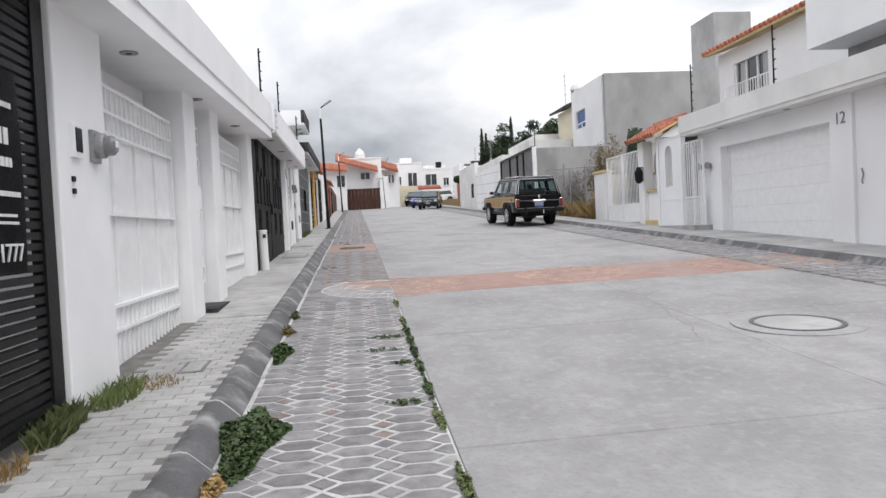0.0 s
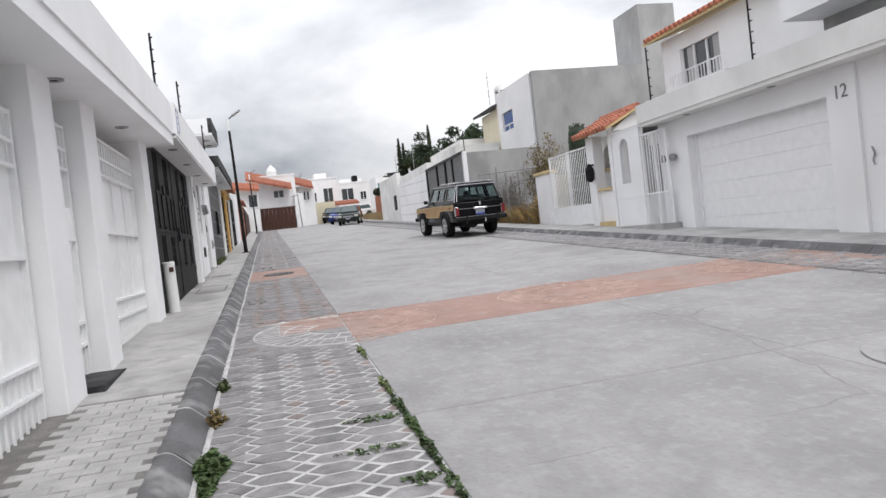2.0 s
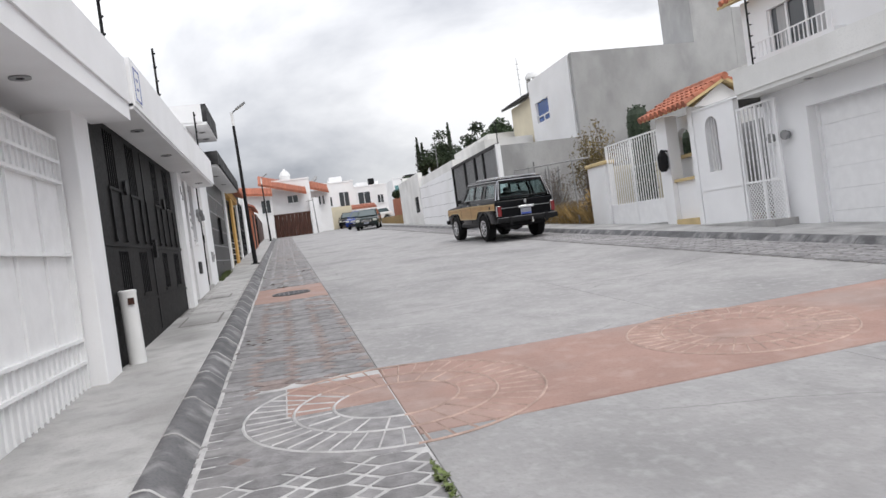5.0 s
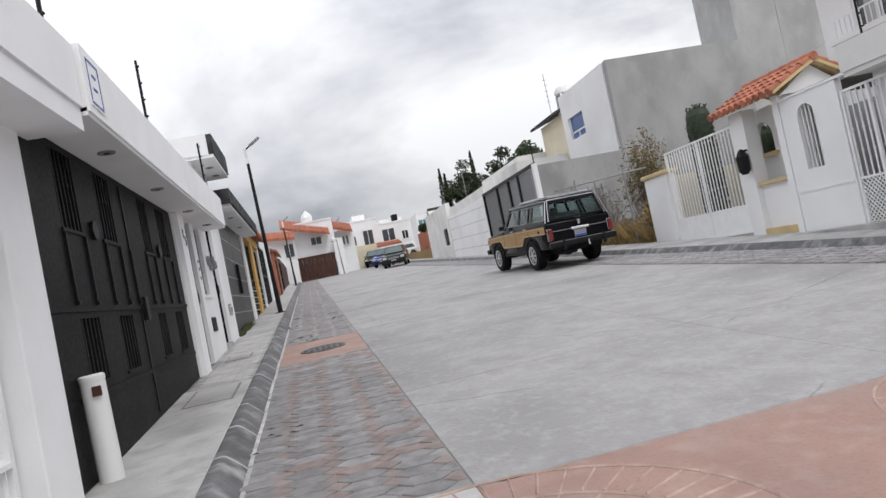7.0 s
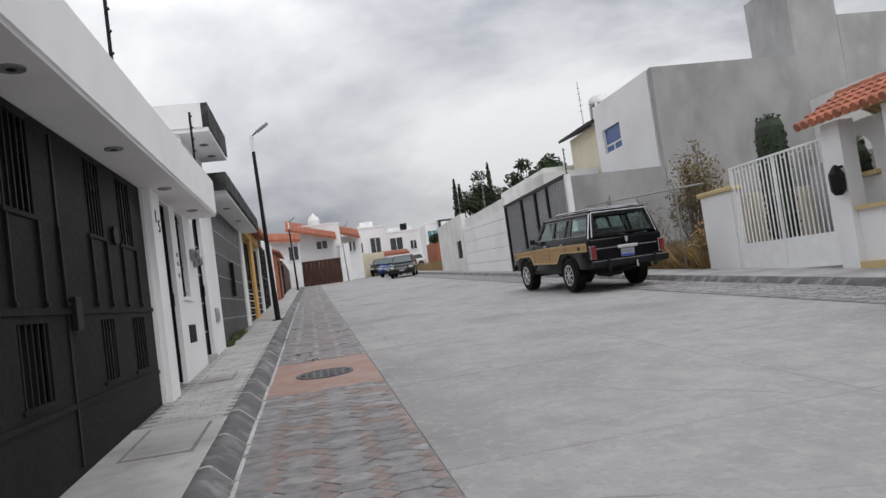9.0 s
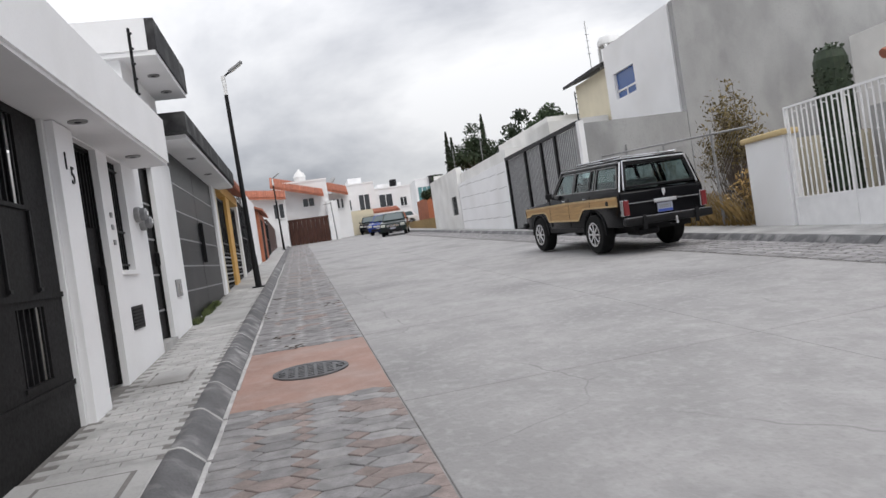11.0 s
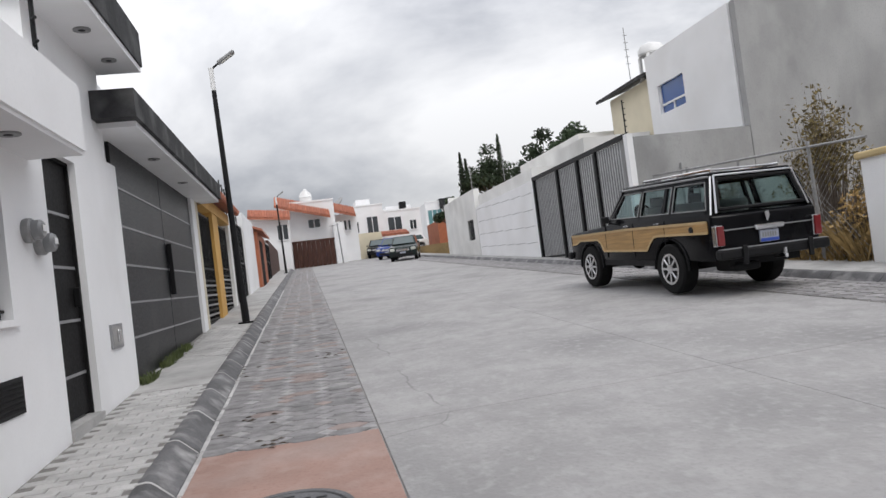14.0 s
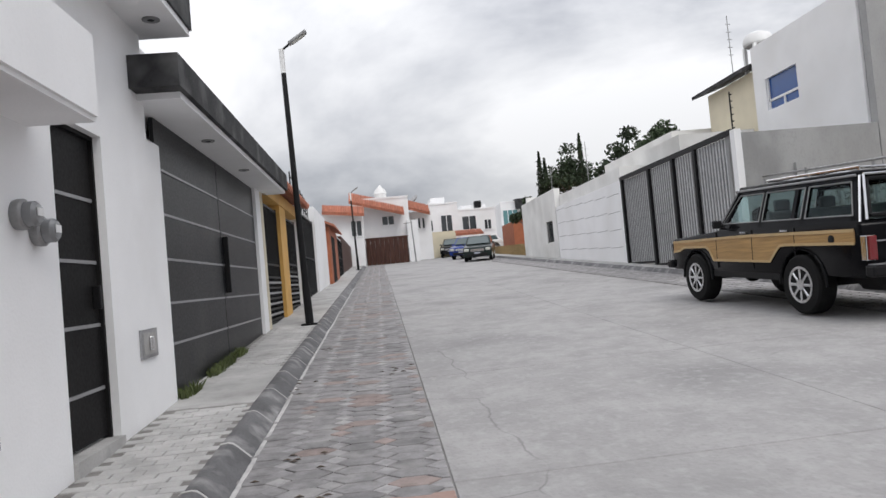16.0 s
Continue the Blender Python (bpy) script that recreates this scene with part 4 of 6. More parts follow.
def ornate_gate(y0, y1, x, zb, zsheet, zt, label, lattice=False, arch=0.0):
    o = thing("ornamental_gate", label, "gate", (x, (y0 + y1) / 2, zb), group="white ornamental gates")
    ym = (y0 + y1) / 2
    if lattice:
        nn = int((y1 - y0) / 0.085)
        hh = zsheet - zb
        for i in range(-8, nn + 8):
            for s in (-1, 1):
                a = y0 + i * 0.085
                bm = bmesh.new()
                ya, yb = a, a + s * hh
                lo, hi = min(ya, yb), max(ya, yb)
                u0 = max(0.0, (y0 - ya) / (yb - ya) if s > 0 else (ya - y1) / hh)
                u1 = min(1.0, (y1 - ya) / hh if s > 0 else (ya - y0) / hh)
                if s > 0:
                    u0 = max(0.0, (y0 - ya) / hh)
                if u1 - u0 > 0.05:
                    rod(bm, (x, ya + s * hh * u0, zb + hh * u0), (x, ya + s * hh * u1, zb + hh * u1), 0.011, 4)
                    part("lattice_bar", bm, "white_iron", o)
                else:
                    bm.free()
    else:
        part("sheet", one_box(x - 0.012, x + 0.012, y0, y1, zb, zsheet), "white_iron", o)
    for z in (zb, zsheet, zt):
        part("rail", one_box(x - 0.02, x + 0.02, y0, y1, z - 0.02, z + 0.02), "white_iron", o)
    for y in (y0, ym, y1):
        part("stile", one_box(x - 0.025, x + 0.025, y - 0.025, y + 0.025, zb, zt + 0.02), "white_iron", o)
    nb = round((y1 - y0) / 0.13)
    for i in range(nb):
        y = y0 + (y1 - y0) * (i + 0.5) / nb
        part("bar", one_box(x - 0.01, x + 0.01, y - 0.011, y + 0.011, zsheet, zt), "white_iron", o)
        bm = bmesh.new()
        bmesh.ops.create_icosphere(bm, subdivisions=1, radius=0.028, matrix=Matrix.Translation((x, y, zsheet + (zt - zsheet) * (0.3 if i % 2 else 0.55))))
        part("knot", bm, "white_iron", o)
        if i % 2 == 0 and i + 1 < nb:
            bm = bmesh.new()
            for k in range(6):
                a0, a1 = math.pi * k / 6, math.pi * (k + 1) / 6
                r = (y1 - y0) / nb / 2
                rod(bm, (x, y + r - r * math.cos(a0), zt - 0.16 + r * math.sin(a0)), (x, y + r - r * math.cos(a1), zt - 0.16 + r * math.sin(a1)), 0.009, 4)
            part("scroll", bm, "white_iron", o)
    return o


ornate_gate(22.28, 25.22, XG + 0.05, 1.02, 1.58, 3.25, "white double iron gate with scrolls between piers")
ornate_gate(17.98, 19.1, XG + 0.05, 0.82, 1.61, 3.08, "white barred iron gate with lattice foot", lattice=True)
structure("step", one_box(8.1, 8.9, 17.9, 20.6, 0.3, walk_z(20) + 0.09), "walk", "low concrete step below gatehouse", "step")
pier = thing("gate_pier", "white gate pier with ochre coping beside vacant lot", "pier", (8.6, 25.8, 1.0))
part("shaft", one_box(8.36, 8.62, 25.26, 26.42, 0.7, 2.78), "white_rough", pier)
part("cap", one_box(8.30, 8.68, 25.20, 26.50, 2.78, 2.89, bevel=0.03), "yellow_trim", pier, "ochre rounded coping")
structure("wall_garden", one_box(8.62, 12.5, 26.1, 26.3, 0.7, 2.76), "cream", "cream garden wall behind gate pier", "wall")
# slab added overhead to keep light off the yard behind the gate
structure("ceiling_carport", one_box(8.62, 11.0, 15.2, 20.6, 3.30, 3.42), "gray_wall", "unseen flat slab added to shade the yard behind the gatehouse", "ceiling")
structure("wall_patio", one_box(11.0, 11.2, 18.6, 26.1, 0.7, 3.2), "gray_wall", "grey inner wall of the gatehouse yard", "wall")


def column_cactus(x, y, z0, z1, r):
    o = thing("column_cactus", "dark green columnar clipped shrub with rounded top", "shrub", (x, y, z0), group="columnar shrubs")
    bm = bmesh.new()
    prof = [(r * 0.9, 0), (r, 0.4 * (z1 - z0)), (r, z1 - z0 - r), (r * 0.8, z1 - z0 - r * 0.45), (r * 0.4, z1 - z0 - 0.08), (0.02, z1 - z0)]
    lathe(bm, prof, (x, y, z0), (0, 0, 1), 18)
    part("core", bm, "cactus", o)
    bm = bmesh.new()
    for i in range(900):
        h = rng.random()
        a = rng.random() * 6.283
        zz = z0 + h * (z1 - z0 - r * 0.6)
        rr = r * (1.0 + 0.06 * rng.random())
        if h > 0.92:
            rr *= 0.75
            zz += r * 0.5
        c = Vector((x + rr * math.cos(a), y + rr * math.sin(a), zz))
        bmesh.ops.create_cone(bm, segments=3, radius1=0.035, radius2=0.0, depth=0.07, matrix=Matrix.Translation(c) @ pose(0, 0, 0, rng.uniform(0, 180), rng.uniform(0, 180), 0))
    part("foliage", bm, "far_leaf", o)


column_cactus(9.53, 25.2, 0.9, 4.35, 0.3)
column_cactus(9.9, 23.3, 0.9, 3.3, 0.24)

# ---------------------------------------------------------------- vacant lot
o = thing("wire_fence", "leaning chain-link fence with thin grey top rail", "fence", (8.4, 30, 1.2))
for y in (27.6, 29.7, 31.7, 33.3):
    bm = bmesh.new()
    rod(bm, (8.42, y, 0.9), (8.42, y + 0.05, 3.5 if y > 31 else 3.3), 0.03, 8)
    part("post", bm, "meter", o)
bm = bmesh.new()
rod(bm, (8.42, 26.3, 3.12), (8.42, 33.4, 3.55), 0.024, 8)
part("top_rail", bm, "meter", o)
bm = bmesh.new()
for i in range(58):
    y = 26.4 + i * 0.12
    for s in (-1, 1):
        ya, yb = y, y + s * 1.9
        if 26.3 < yb < 33.4:
            rod(bm, (8.42, ya, 1.25), (8.42, yb, 3.15), 0.0035, 3)
tagged(part("mesh", bm, "meter", o, "thin wire mesh"), kind="stuff")
structure("wall_grey", one_box(7.85, 11.45, 33.62, 33.85, 0.8, 4.62), "gray_wall", "stained grey cement boundary wall", "wall")
structure("wall_grey_high", one_box(11.46, 18.9, 33.60, 33.85, 0.8, 8.02), "gray_wall", "high bare cement gable wall", "wall")
structure("wall_grey_mid", one_box(17.0, 18.9, 33.61, 36, 8.021, 10.8), "gray_wall", "grey cement roof tower", "wall")
structure("wall_grey_side", one_box(18.91, 23.5, 33.60, 37, 0.8, 9.35), "gray_wall", "stepped grey cement tower wall", "wall")
for x in (9.3, 9.75, 10.3):
    bm = bmesh.new()
    box(bm, x, x + 0.14, 33.52, 33.615, 1.2, 3.4 + 0.6 * rng.random())
    structure("pilaster", bm, "gray_wall", "rough cement strip on boundary wall", "pilaster")


def bush(x, y, z, r, h, n, leaf, label, twigs=40, name="bush"):
    o = thing(name, label, "shrub", (x, y, z), group="lot shrubs")
    bm = bmesh.new()
    tips = []
    for i in range(twigs):
        a, t = rng.random() * 6.283, rng.random()
        p = Vector((x + 0.08 * math.cos(a), y + 0.08 * math.sin(a), z))
        q = Vector((x + r * t * math.cos(a), y + r * t * math.sin(a), z + h * (1.05 - 0.5 * t * t) * rng.uniform(0.6, 1)))
        mid = p.lerp(q, 0.5) + Vector((rng.uniform(-1, 1), rng.uniform(-1, 1), 0.3)) * 0.12 * r
        rod(bm, p, mid, 0.014, 4, 0.009)
        rod(bm, mid, q, 0.009, 4, 0.003)
        tips += [q, mid.lerp(q, 0.5), mid.lerp(q, 0.8)]
    part("stem", bm, "twig", o)
    vs, fs = [], []
    for i in range(n):
        c = rng.choice(tips) + Vector([rng.gauss(0, 0.09 * max(r, 0.6)) for _ in range(3)])
        if c.z < z:
            c.z = z + 0.03
        u = Vector([rng.gauss(0, 1) for _ in range(3)]).normalized()
        v = u.cross(Vector([rng.gauss(0, 1) for _ in range(3)])).normalized()
        s = rng.uniform(0.03, 0.07)
        k = len(vs)
        vs += [c - u * s, c + v * s * 0.4, c + u * s, c - v * s * 0.4]
        fs.append((k, k + 1, k + 2, k + 3))
    me = bpy.data.meshes.new("leaves")
    me.from_pydata(vs, [], fs)
    me.materials.append(M[leaf])
    lv = new("leaves", me)
    lv.parent, lv.matrix_parent_inverse = o, Matrix.Translation(-o.location)
    tagged(lv, kind="stuff")
    return o


bush(9.4, 28.6, 1.2, 0.9, 2.9, 1500, "dry_leaf", "tall yellowing shrub behind wire fence", 70)
bush(10.3, 29.6, 1.25, 1.0, 3.3, 1300, "dry_leaf", "tall sparse yellowing shrub beside cement wall", 60)
bush(9.1, 31.2, 1.3, 1.0, 1.9, 500, "twig", "bare grey thorny shrub in vacant lot", 120)
bush(9.3, 32.6, 1.3, 0.8, 1.6, 300, "twig", "bare dry shrub by cement wall", 90)
bush(8.9, 27.3, 1.15, 0.6, 1.2, 600, "straw", "dry straw coloured shrub beside gate pier", 80)


def tufts(name, n, place, hmin, hmax, mat, label, wid=0.012, lean=0.35):
    vs, fs = [], []
    for i in range(n):
        x, y, z = place()
        a = rng.random() * 6.283
        h = rng.uniform(hmin, hmax)
        dx, dy = math.cos(a), math.sin(a)
        k = len(vs)
        lx, ly = rng.gauss(0, lean) * h, rng.gauss(0, lean) * h
        vs += [(x - dx * wid, y - dy * wid, z), (x + dx * wid, y + dy * wid, z), (x + lx * 0.4 + dx * wid * 0.7, y + ly * 0.4 + dy * wid * 0.7, z + h * 0.6), (x + lx, y + ly, z + h)]
        fs += [(k, k + 1, k + 2), (k, k + 2, k + 3)]
    me = bpy.data.meshes.new(name)
    me.from_pydata(vs, [], fs)
    me.materials.append(M[mat])
    return tagged(new(name, me), label, "grass", kind="stuff")


def in_lot():
    x, y = rng.uniform(8.35, 10.2), rng.uniform(26.5, 33.4)
    return x, y, rise(y) - 0.14


tufts("dry_grass", 5000, in_lot, 0.15, 0.75, "straw", "dry straw coloured grass filling the vacant lot")
o = thing("rubble_heap", "heap of broken stone and rubble in dry grass", "rubble", (9.6, 29.6, 1.25))
for i in range(60):
    bm = bmesh.new()
    bmesh.ops.create_icosphere(bm, subdivisions=1, radius=rng.uniform(0.08, 0.24))
    for v in bm.verts:
        v.co *= rng.uniform(0.7, 1.15)
    a, t = rng.random() * 6.28, rng.random()
    bm.transform(Matrix.Translation((9.7 + 0.9 * t * math.cos(a), 29.0 + 1.7 * t * math.sin(a), 1.3 + 0.75 * (1 - t) * rng.random())))
    part("stone", bm, "rubble", o)

# ---------------------------------------------------------------- walls and house past the lot
XB = 7.85
o = thing("sliding_gate", "black framed gate with grey corrugated sheets", "gate", (XB, 37.3, 1.6))
part("top_rail", one_box(XB - 0.05, XB + 0.05, 33.5, 41.25, 4.58, 4.70), "black", o)
part("end_post", one_box(XB - 0.06, XB + 0.1, 33.30, 33.5, 1.2, 4.66), "white_rough", o, "white end post")
for y in (35.5, 36.9, 38.7, 41.1):
    part("post", one_box(XB - 0.06, XB + 0.04, y - 0.07, y + 0.07, 1.3, 4.58), "black", o)
for a, b in ((33.5, 35.43), (35.57, 36.83), (36.97, 38.63), (38.77, 41.03)):
    n = int((b - a) / 0.075)
    back = part("corrugated_sheet", one_box(XB + 0.03, XB + 0.04, a, b, rise(a) - 0.08, 4.56), "grey_sheet", o)
    for i in range(0, n, 2):
        y = a + (b - a) * (i + 0.5) / n
        part("rib", one_box(XB, XB + 0.029, y - 0.014, y + 0.014, rise(y) - 0.08, 4.56), "meter", back)
    part("foot_rail", one_box(XB - 0.02, XB - 0.001, a, b, rise(a) - 0.06, rise(a)), "black", o)
wb = structure("wall_block", one_box(XB, XB + 0.2, 41.3, 50.3, 1.2, 4.62), "white_rough", "white painted block wall with cream courses", "wall")
for k in range(4):
    for i in range(6):
        y = 41.6 + i * 1.45
        structure("course_trim", one_box(XB - 0.006, XB - 0.002, y, y + 1.25, 2.4 + k * 0.6 + 0.05 * i, 2.42 + k * 0.6 + 0.05 * i), "gray_wall", "thin grey mortar stripe on white block wall", "trim")
structure("wall_far_white", recessed_panel_wall(bmesh.new(), XB - 0.02, XB + 0.25, 50.35, 58.0, 1.2, 5.5, [(51.1, 52.4, 3.1, 4.1)]), "offwhite", "weathered white boundary wall with small window", "wall")
structure("wall_far_return", one_box(XB + 0.25, 14, 57.8, 58.0, 1.2, 5.9), "offwhite", "weathered wall turning from the street", "wall")
o = thing("barred_window", "small dark barred window in boundary wall", "window", (XB, 51.7, 3.1), kind="structure")
part("pane", one_box(XB + 0.1, XB + 0.12, 51.1, 52.4, 3.1, 4.1), "pane", o)
for i in range(6):
    y = 51.2 + i * 0.22
    part("bar", one_box(XB + 0.02, XB + 0.04, y, y + 0.03, 3.1, 4.1), "black", o)
wh = thing("house", "white two storey house with blue tinted window", "house", (11.4, 38, 1.6))
bm = bmesh.new()
recessed_panel_wall(bm, 11.4, 11.65, 33.87, 38.75, 1.0, 7.95, [(36.5, 38.1, 5.95, 6.88)])
part("front_wall", bm, "white_rough", wh)
part("roof", one_box(11.4, 18, 33.87, 38.75, 7.95, 8.0), "white_rough", wh)
part("far_wall", one_box(11.65, 18, 38.55, 38.75, 1, 7.95), "white_rough", wh)
w = part("window", one_box(11.5, 11.52, 36.5, 38.1, 5.95, 6.88), "pane_blue", wh, "blue tinted window in white frame")
for a, b, c, d in ((36.5, 38.1, 6.2, 6.26), (37.27, 37.33, 5.95, 6.2), (36.5, 36.55, 5.95, 6.88), (38.05, 38.1, 5.95, 6.88)):
    part("frame", one_box(11.46, 11.5, a, b, c, d), "white_iron", w)
part("cream_wing", one_box(11.6, 15, 38.76, 42.2, 1.5, 7.4), "cream", wh)
bm = bmesh.new()
prism(bm, [(11.2, 7.38), (11.2, 7.5), (12.5, 7.98), (12.5, 7.82)], "y", 39.0, 42.6)
part("tiled_eave", bm, "dark_fascia", wh)
part("low_wing", one_box(10.2, 15, 42.3, 50, 1.5, 6.3), "offwhite", wh)
part("low_wing_front", one_box(9.0, 11.4, 39.0, 41.9, 1.5, 5.6), "offwhite", wh)
part("boundary_upper", one_box(8.06, 10.1, 41.9, 57.5, 1.5, 5.15), "offwhite", wh)
o = thing("water_tank", "white domed rooftop water tank", "water tank", (12.1, 39.4, 8.0), group="roof tanks")
bm = bmesh.new()
lathe(bm, [(0.42, 0), (0.46, 0.05), (0.46, 0.18), (0.36, 0.34), (0.12, 0.44), (0.02, 0.45)], (12.0, 39.3, 8.25), (0, 0, 1), 18)
part("dome", bm, "tank", o, smooth=True)
for dx, dy in ((-0.3, -0.3), (0.3, -0.3), (-0.3, 0.3), (0.3, 0.3)):
    part("leg", one_box(12 + dx - 0.05, 12 + dx + 0.05, 39.3 + dy - 0.05, 39.3 + dy + 0.05, 7.3, 8.25), "tank", o)
for x, y, z in ((11.45, 40, 7.9), (8.2, 46, 5.2), (8.2, 52, 5.2)):
    o = thing("aerial", "thin wire aerial on roof edge", "aerial", (x, y, z), group="aerials")
    bm = bmesh.new()
    rod(bm, (x, y, z - 0.3), (x, y + 0.05, z + 1.6), 0.015, 5)
    part("mast", bm, "meter", o)
    for i in range(5):
        bm = bmesh.new()
        rod(bm, (x - 0.08, y, z + 0.3 + i * 0.25), (x + 0.08, y, z + 0.3 + i * 0.25), 0.01, 4)
        part("rung", bm, "meter", o)


def leaf_cloud(bm_vs, fs, c, rx, ry, rz, n, s0, s1):
    for i in range(n):
        d = Vector([rng.gauss(0, 1) for _ in range(3)]).normalized() * (rng.random() ** 0.45)
        p = Vector((c[0] + d.x * rx, c[1] + d.y * ry, c[2] + d.z * rz))
        u = Vector([rng.gauss(0, 1) for _ in range(3)]).normalized()
        v = u.cross(Vector([rng.gauss(0, 1) for _ in range(3)])).normalized()
        s = rng.uniform(s0, s1)
        k = len(bm_vs)
        bm_vs += [p - u * s, p + v * s * 0.5, p + u * s, p - v * s * 0.5]
        fs.append((k, k + 1, k + 2, k + 3))


def tree(x, y, z, h, clumps, label, cyp=False):
    o = thing("cypress" if cyp else "tree", label, "tree", (x, y, z), group="trees behind the walls")
    bm = bmesh.new()
    rod(bm, (x, y, z), (x, y, z + h * (0.9 if cyp else 0.7)), 0.16, 8, 0.05)
    vs, fs = [], []
    if cyp:
        for i in range(26):
            t = i / 25
            r = 0.55 * (1 - t) ** 0.7 + 0.04
            leaf_cloud(vs, fs, (x, y, z + h * (0.12 + 0.88 * t)), r, r, h / 22, 70, 0.06, 0.16)
    else:
        for i in range(clumps):
            a, t = rng.random() * 6.28, rng.random()
            c = (x + 0.28 * h * t * math.cos(a), y + 0.28 * h * t * math.sin(a), z + h * (0.62 + 0.36 * rng.random() * (1.1 - t)))
            rod(bm, (x, y, z + h * 0.5), c, 0.05, 5, 0.015)
            leaf_cloud(vs, fs, c, 0.1 * h, 0.1 * h, 0.075 * h, 160, 0.08, 0.18)
    part("trunk", bm, "twig", o)
    me = bpy.data.meshes.new("crown")
    me.from_pydata(vs, [], fs)
    me.materials.append(M["far_leaf"])
    cr = new("crown", me)
    cr.parent, cr.matrix_parent_inverse = o, Matrix.Translation(-o.location)
    tagged(cr, kind="stuff")


tree(12.1, 71, 3.0, 7.3, 0, "slender dark cypress behind boundary wall", True)
tree(12.6, 71.5, 3.0, 6.9, 0, "slender dark cypress beside its twin", True)
tree(14.4, 68, 3.0, 7.9, 0, "tall cypress beside dark tree", True)
tree(14.0, 70, 3.0, 7.4, 26, "dark leafy tree behind boundary wall")
tree(13.2, 55, 2.5, 6.1, 20, "sparse dark tree behind white wall")
tree(14.3, 52.5, 2.5, 6.3, 20, "sparse dark tree beside white house")
tree(9.2, 63, 2.7, 3.6, 10, "small tree past the boundary wall's corner")

# ---------------------------------------------------------------- vehicles
def wheel(o, x, y, r, w, side, rimmat="alloy"):
    bm = bmesh.new()
    lathe(bm, [(r * 0.6, -w / 2), (r * 0.93, -w / 2), (r, -w / 2 + 0.03), (r, w / 2 - 0.03), (r * 0.93, w / 2), (r * 0.6, w / 2)], (x, y, r), (side, 0, 0), 28)
    wh_ = part("wheel", bm, "rubber", o, smooth=True)
    bm = bmesh.new()
    lathe(bm, [(r * 0.62, w / 2 - 0.02), (r * 0.62, w / 2 + 0.006), (r * 0.54, w / 2 + 0.006), (r * 0.48, w / 2 - 0.05), (r * 0.2, w / 2 - 0.04), (r * 0.18, w / 2 + 0.012), (0.02, w / 2 + 0.015)], (x, y, r), (side, 0, 0), 24)
    rim = part("rim", bm, rimmat, wh_, smooth=True)
    bm = bmesh.new()
    for i in range(8):
        a = i * math.pi / 4
        for q in (0,):
            p0 = (x + side * (w / 2 - 0.01), y + r * 0.2 * math.cos(a), r + r * 0.2 * math.sin(a))
            p1 = (x + side * (w / 2 - 0.005), y + r * 0.52 * math.cos(a), r + r * 0.52 * math.sin(a))
            rod(bm, p0, p1, 0.022, 5)
    part("spokes", bm, rimmat, wh_)


def bevelled(bm, off, seg=2, angle=30):
    es = [e for e in bm.edges if len(e.link_faces) == 2 and e.calc_face_angle(0) > radians(angle)]
    bmesh.ops.bevel(bm, geom=es, offset=off, segments=seg, affect="EDGES", profile=0.5)
    return bm


def arch_profile(outline_top, y_back, y_front, z_low, axles, r):
    """Side outline with wheel arches cut in its lower edge."""
    pts = [(y_back, z_low)]
    for ya in axles:
        for i in range(9):
            a = math.pi - math.pi * i / 8
            pts.append((ya + r * math.cos(a), max(z_low, 0.36 + r * math.sin(a)) if i not in (0, 8) else z_low))
    pts.append((y_front, z_low))
    return pts + outline_top


def cabin(bm, y0, y1, y2, y3, z0, z1, w0, w1):
    """Glasshouse: foot from y0 to y3, roof from y1 to y2, half widths w0 and w1."""
    v = [bm.verts.new(p) for p in ((-w0, y0, z0), (w0, y0, z0), (w0, y3, z0), (-w0, y3, z0), (-w1, y1, z1), (w1, y1, z1), (w1, y2, z1), (-w1, y2, z1))]
    for f in ((0, 3, 2, 1), (4, 5, 6, 7), (0, 1, 5, 4), (1, 2, 6, 5), (2, 3, 7, 6), (3, 0, 4, 7)):
        bm.faces.new([v[i] for i in f])
    return bm


def quad_plate(bm, pts, normal, t=0.008):
    nrm = Vector(normal).normalized() * t
    a = [bm.verts.new(Vector(p)) for p in pts]
    b = [bm.verts.new(Vector(p) + nrm) for p in pts]
    n = len(pts)
    bm.faces.new(a), bm.faces.new(b)
    for i in range(n):
        bm.faces.new((a[i], a[(i + 1) % n], b[(i + 1) % n], b[i]))
    bmesh.ops.recalc_face_normals(bm, faces=bm.faces)
    return bm


def strip_along(bm, pts, x0, x1, half):
    """A flat moulding of even width that follows a line in y and z."""
    for (ya, za), (yb, zb) in zip(pts, pts[1:]):
        d = Vector((yb - ya, zb - za)).normalized()
        n2 = Vector((-d.y, d.x)) * half
        prism(bm, [(ya + n2.x, za + n2.y), (yb + n2.x, zb + n2.y), (yb - n2.x, zb - n2.y), (ya - n2.x, za - n2.y)], "x", x0, x1)
    return bm


